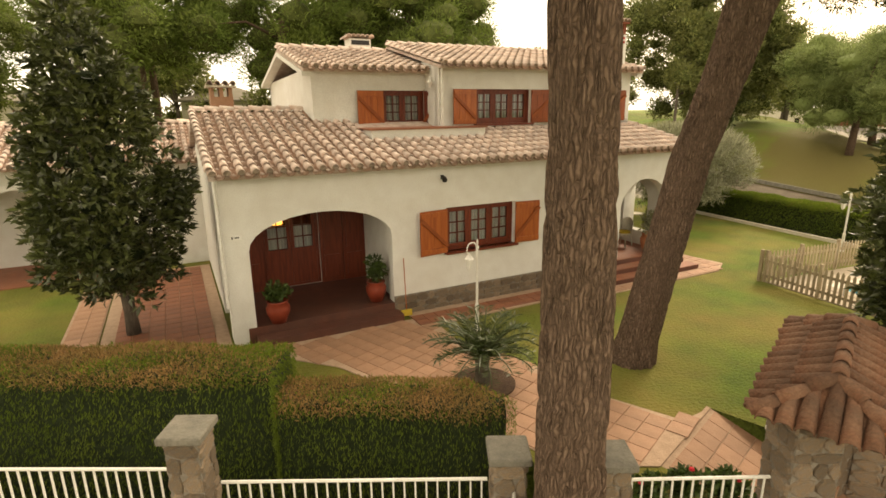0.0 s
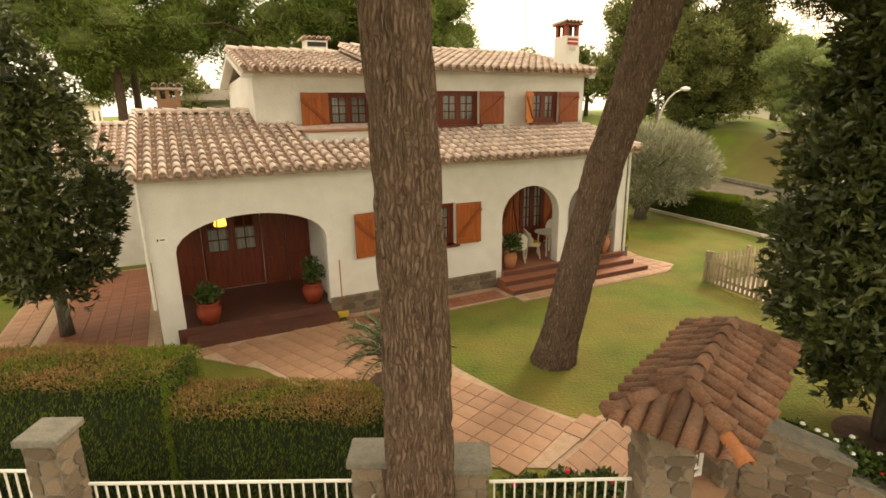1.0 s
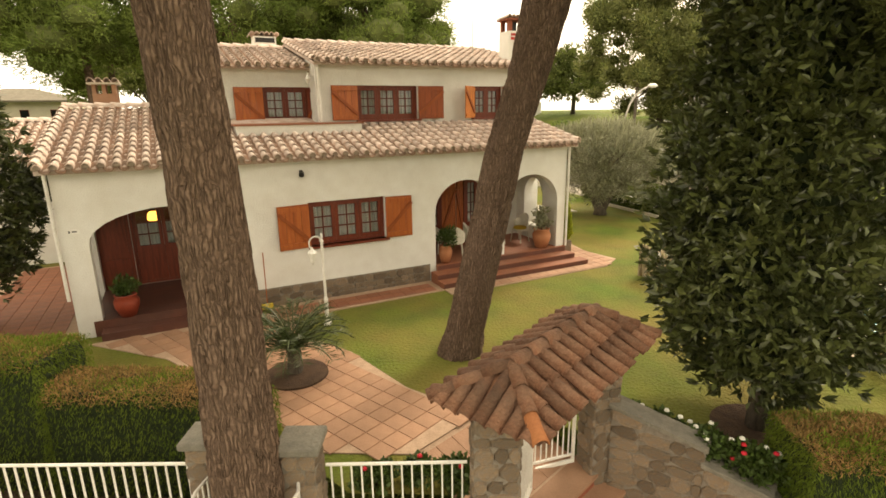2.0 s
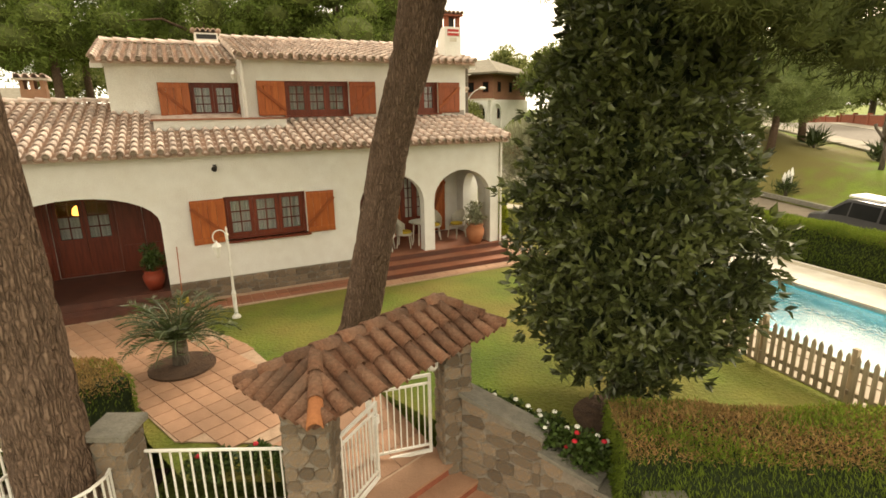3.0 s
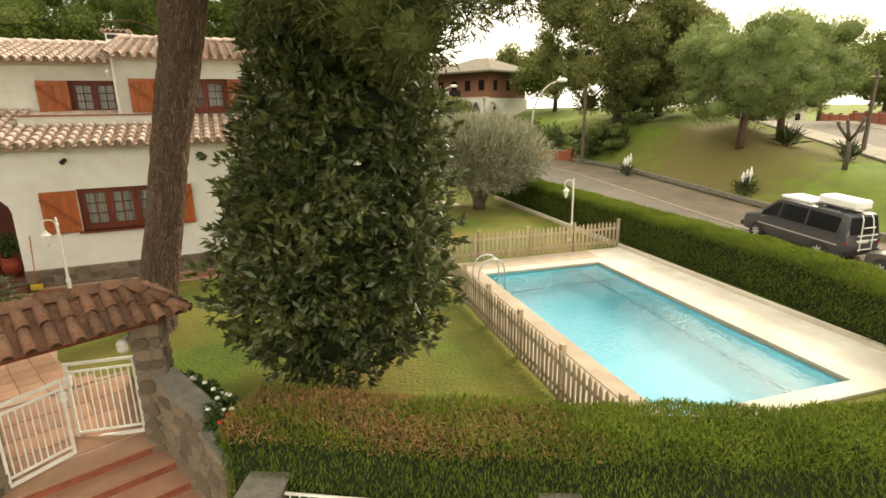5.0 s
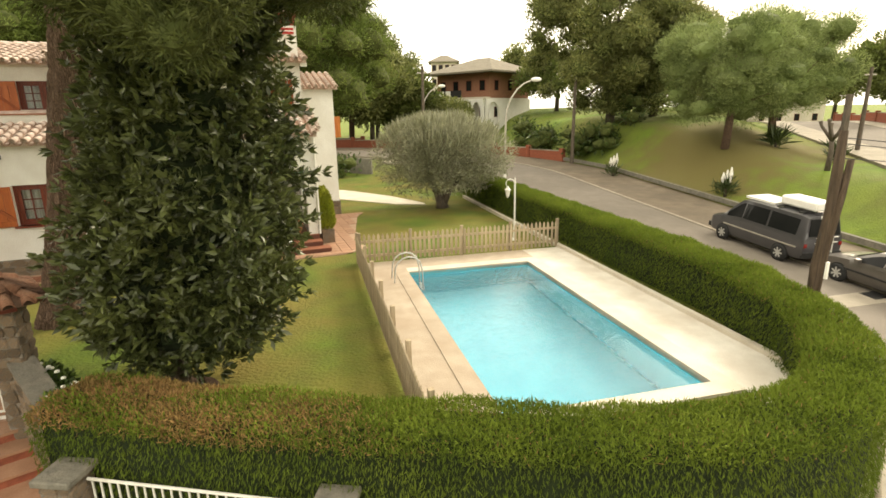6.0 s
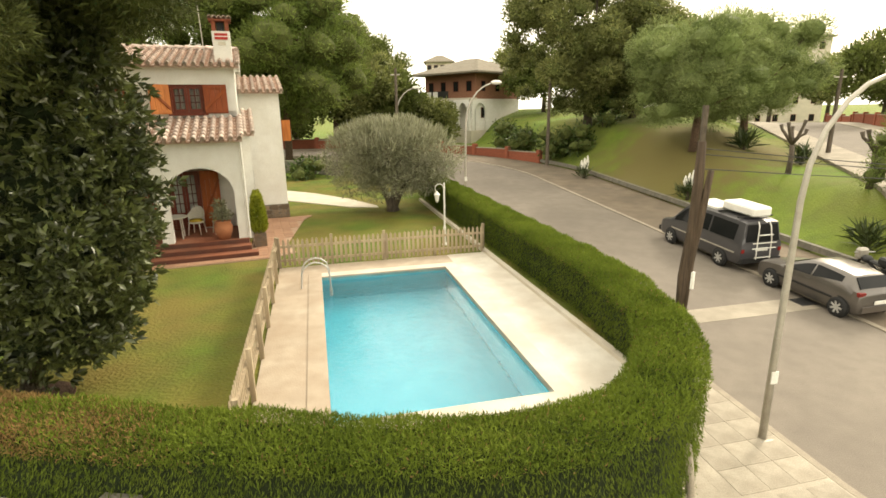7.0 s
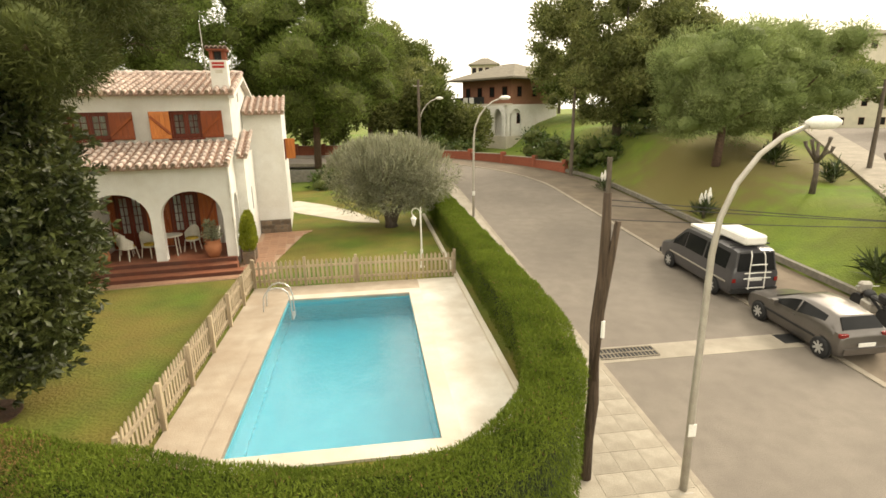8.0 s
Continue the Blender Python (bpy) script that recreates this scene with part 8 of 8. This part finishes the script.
def brick_wall(a, b, z, h, label):
    d = Vector(b) - Vector(a)
    L = d.length
    ob = thing("brick_wall", pose(a[0], a[1], z, 0, 0, math.degrees(math.atan2(d.y, d.x))), label, "wall", kind="structure")
    part("wall_panel", boxes((0, L, 0, 0.2, -0.5, h)), M["brick"], ob)
    part("coping", boxes((-0.02, L + 0.02, -0.04, 0.24, h, h + 0.07)), M["kerb"], ob)
    n = max(1, int(L / 3))
    for i in range(n + 1):
        part("pier", boxes((L * i / n - 0.2, L * i / n + 0.2, -0.1, 0.3, -0.5, h + 0.25)), M["brick"], ob)
    return ob


for k in range(4):
    a, b = upper_road(11.0, 34 + 12 * k), upper_road(11.0, 45 + 12 * k)
    brick_wall(a, b, ground_z(*b) + 0.1, 1.0, "low red brick wall along the upper road")
_bw = [street_pt(10.9, 27.4 + 2.1 * k) for k in range(8)]
for a, b in zip(_bw, _bw[1:]):
    brick_wall(b[:2], a[:2], a.z, 0.85, "low red brick wall round the street bend")
brick_wall((-12, 57), (-2, 57.5), 0.3, 1.2, "low garden wall at the back")
tagged(mesh_ob("garden_wall", boxes((-14, 4, 36.6, 36.9, -0.2, 1.1)), M["stone_cap"]), "low dark wall at the back of the lawn", "wall", kind="structure")
_fz = ground_z(-21, 41.5)
tagged(mesh_ob("garden_wall", boxes((-34, -9, 41.4, 41.6, _fz - 1.5, _fz + 0.45), (-34, -9, 41.36, 41.64, _fz + 0.452, _fz + 0.52)), M["far_wall"]), "long low pale wall across the grassy slope", "wall", kind="structure")
tagged(mesh_ob("gate_post", boxes((11.75, 12.05, 26.6, 26.9, -0.1, 1.3)), M["stucco"]), "white rendered gate post by the hedge", "post", kind="structure")


# ---- far houses ----
def far_house(name, m, w, d, h, storeys, wall_mat, label, hip=1.6, arches=False):
    ob = thing(name, m, label, "house")
    hs = h / storeys
    for s_ in range(storeys):
        part("wall", boxes((0, w, 0, d, s_ * hs - (0.6 if s_ == 0 else 0), (s_ + 1) * hs)), M["stucco"] if arches and s_ == 0 else wall_mat, ob)
        for i in range(4):
            x = w * (i + 0.5) / 4
            wi = part("window", boxes((x - 0.45, x + 0.45, -0.03, 0.0, s_ * hs + 0.9, s_ * hs + 2.2)), M["wood_dark"], ob)
            part("pane", boxes((x - 0.38, x + 0.38, -0.045, -0.03, s_ * hs + 0.97, s_ * hs + 2.13)), M["car_glass"], wi)
        for i in range(3):
            y = d * (i + 0.5) / 3
            wi = part("window", boxes((w, w + 0.03, y - 0.45, y + 0.45, s_ * hs + 0.9, s_ * hs + 2.2)), M["wood_dark"], ob)
            part("pane", boxes((w + 0.03, w + 0.045, y - 0.38, y + 0.38, s_ * hs + 0.97, s_ * hs + 2.13)), M["car_glass"], wi)
    if arches:
        part("balcony", boxes((-0.2, w + 0.2, -1.3, 0, hs - 0.1, hs + 0.12)), M["far_wall"], ob)
        part("balcony_rail", boxes((-0.2, w * 0.6, -1.3, -1.25, hs + 0.12, hs + 1.0)), M["black"], ob)
        for i in range(2):
            part("laundry", boxes((1.5 + 1.1 * i, 2.3 + 1.1 * i, -1.36, -1.33, hs + 0.2, hs + 0.95)), M["white_plastic"], ob)
        part("arcade", wall(bmesh.new(), 0, w, -1.3, -1.0, -0.6, hs - 0.1, tuple((w * i / 4 + 0.4, w * (i + 1) / 4 - 0.4, -0.6, 1.4, hs - 0.5) for i in range(4))), M["stucco"], ob)
        part("arcade", wall(bmesh.new(), -0.999, d, w + 0.06, w + 0.3, -0.6, hs - 0.1, ((-0.6, 1.7, -0.6, 1.4, hs - 0.5),), "v"), M["stucco"], ob)
        part("plinth", boxes((0, w + 0.3, -1.3, d, -3.0, -0.602)), M["far_wall"], ob)
    bm = bmesh.new()
    e = 1.5 if arches else 0.6
    v = [bm.verts.new(p_) for p_ in ((-e, -e, h), (w + e, -e, h), (w + e, d + e, h), (-e, d + e, h), (w * 0.38, d / 2, h + hip), (w * 0.62, d / 2, h + hip))]
    u_ = [bm.verts.new(p_) for p_ in ((-e, -e, h - 0.2), (w + e, -e, h - 0.2), (w + e, d + e, h - 0.2), (-e, d + e, h - 0.2))]
    for q_ in ((0, 1, 5, 4), (1, 2, 5), (2, 3, 4, 5), (3, 0, 4)):
        bm.faces.new([v[i] for i in q_])
    for i in range(4):
        bm.faces.new((v[i], u_[i], u_[(i + 1) % 4], v[(i + 1) % 4]))
    bm.faces.new(u_[::-1])
    part("roof", bm, M["far_roof"], ob)
    return ob


far_house("house", pose(4.5, 73.4, 2.5, 0, 0, -35), 8.6, 9.0, 6.5, 2, M["muted_brick"], "two-storey brick house with arcade and hipped roof", 2.0, True)
far_house("house", pose(-2.0, 118, 3, 0, 0, 5), 5.5, 6, 11.5, 4, M["far_wall"], "pale apartment house far behind the trees", 1.5)
far_house("house", pose(62, 112, 0.4, 0, 0, -10), 12, 10, 16, 5, M["far_wall"], "pale distant house above the upper road", 1.5)
far_house("house", pose(-29.5, 62, ground_z(-26, 62), 0, 0, 8), 9, 8, 6.4, 2, M["far_wall"], "pale distant house behind the pines", 1.5)
far_house("house", pose(-52, 60, ground_z(-48, 60), 0, 0, 20), 12, 9, 6.5, 2, M["far_wall"], "pale distant house behind the pines", 1.5)

# dark soil sheet painting the shade between the front rails and the clipped hedges
tagged(mesh_ob("soil_strip", boxes((-14, 1.1, 5.32, 7.1, -1.2, -0.96)), M["soil"]), "dark soil sheet standing in for shade under the front hedge", "soil", kind="structure")
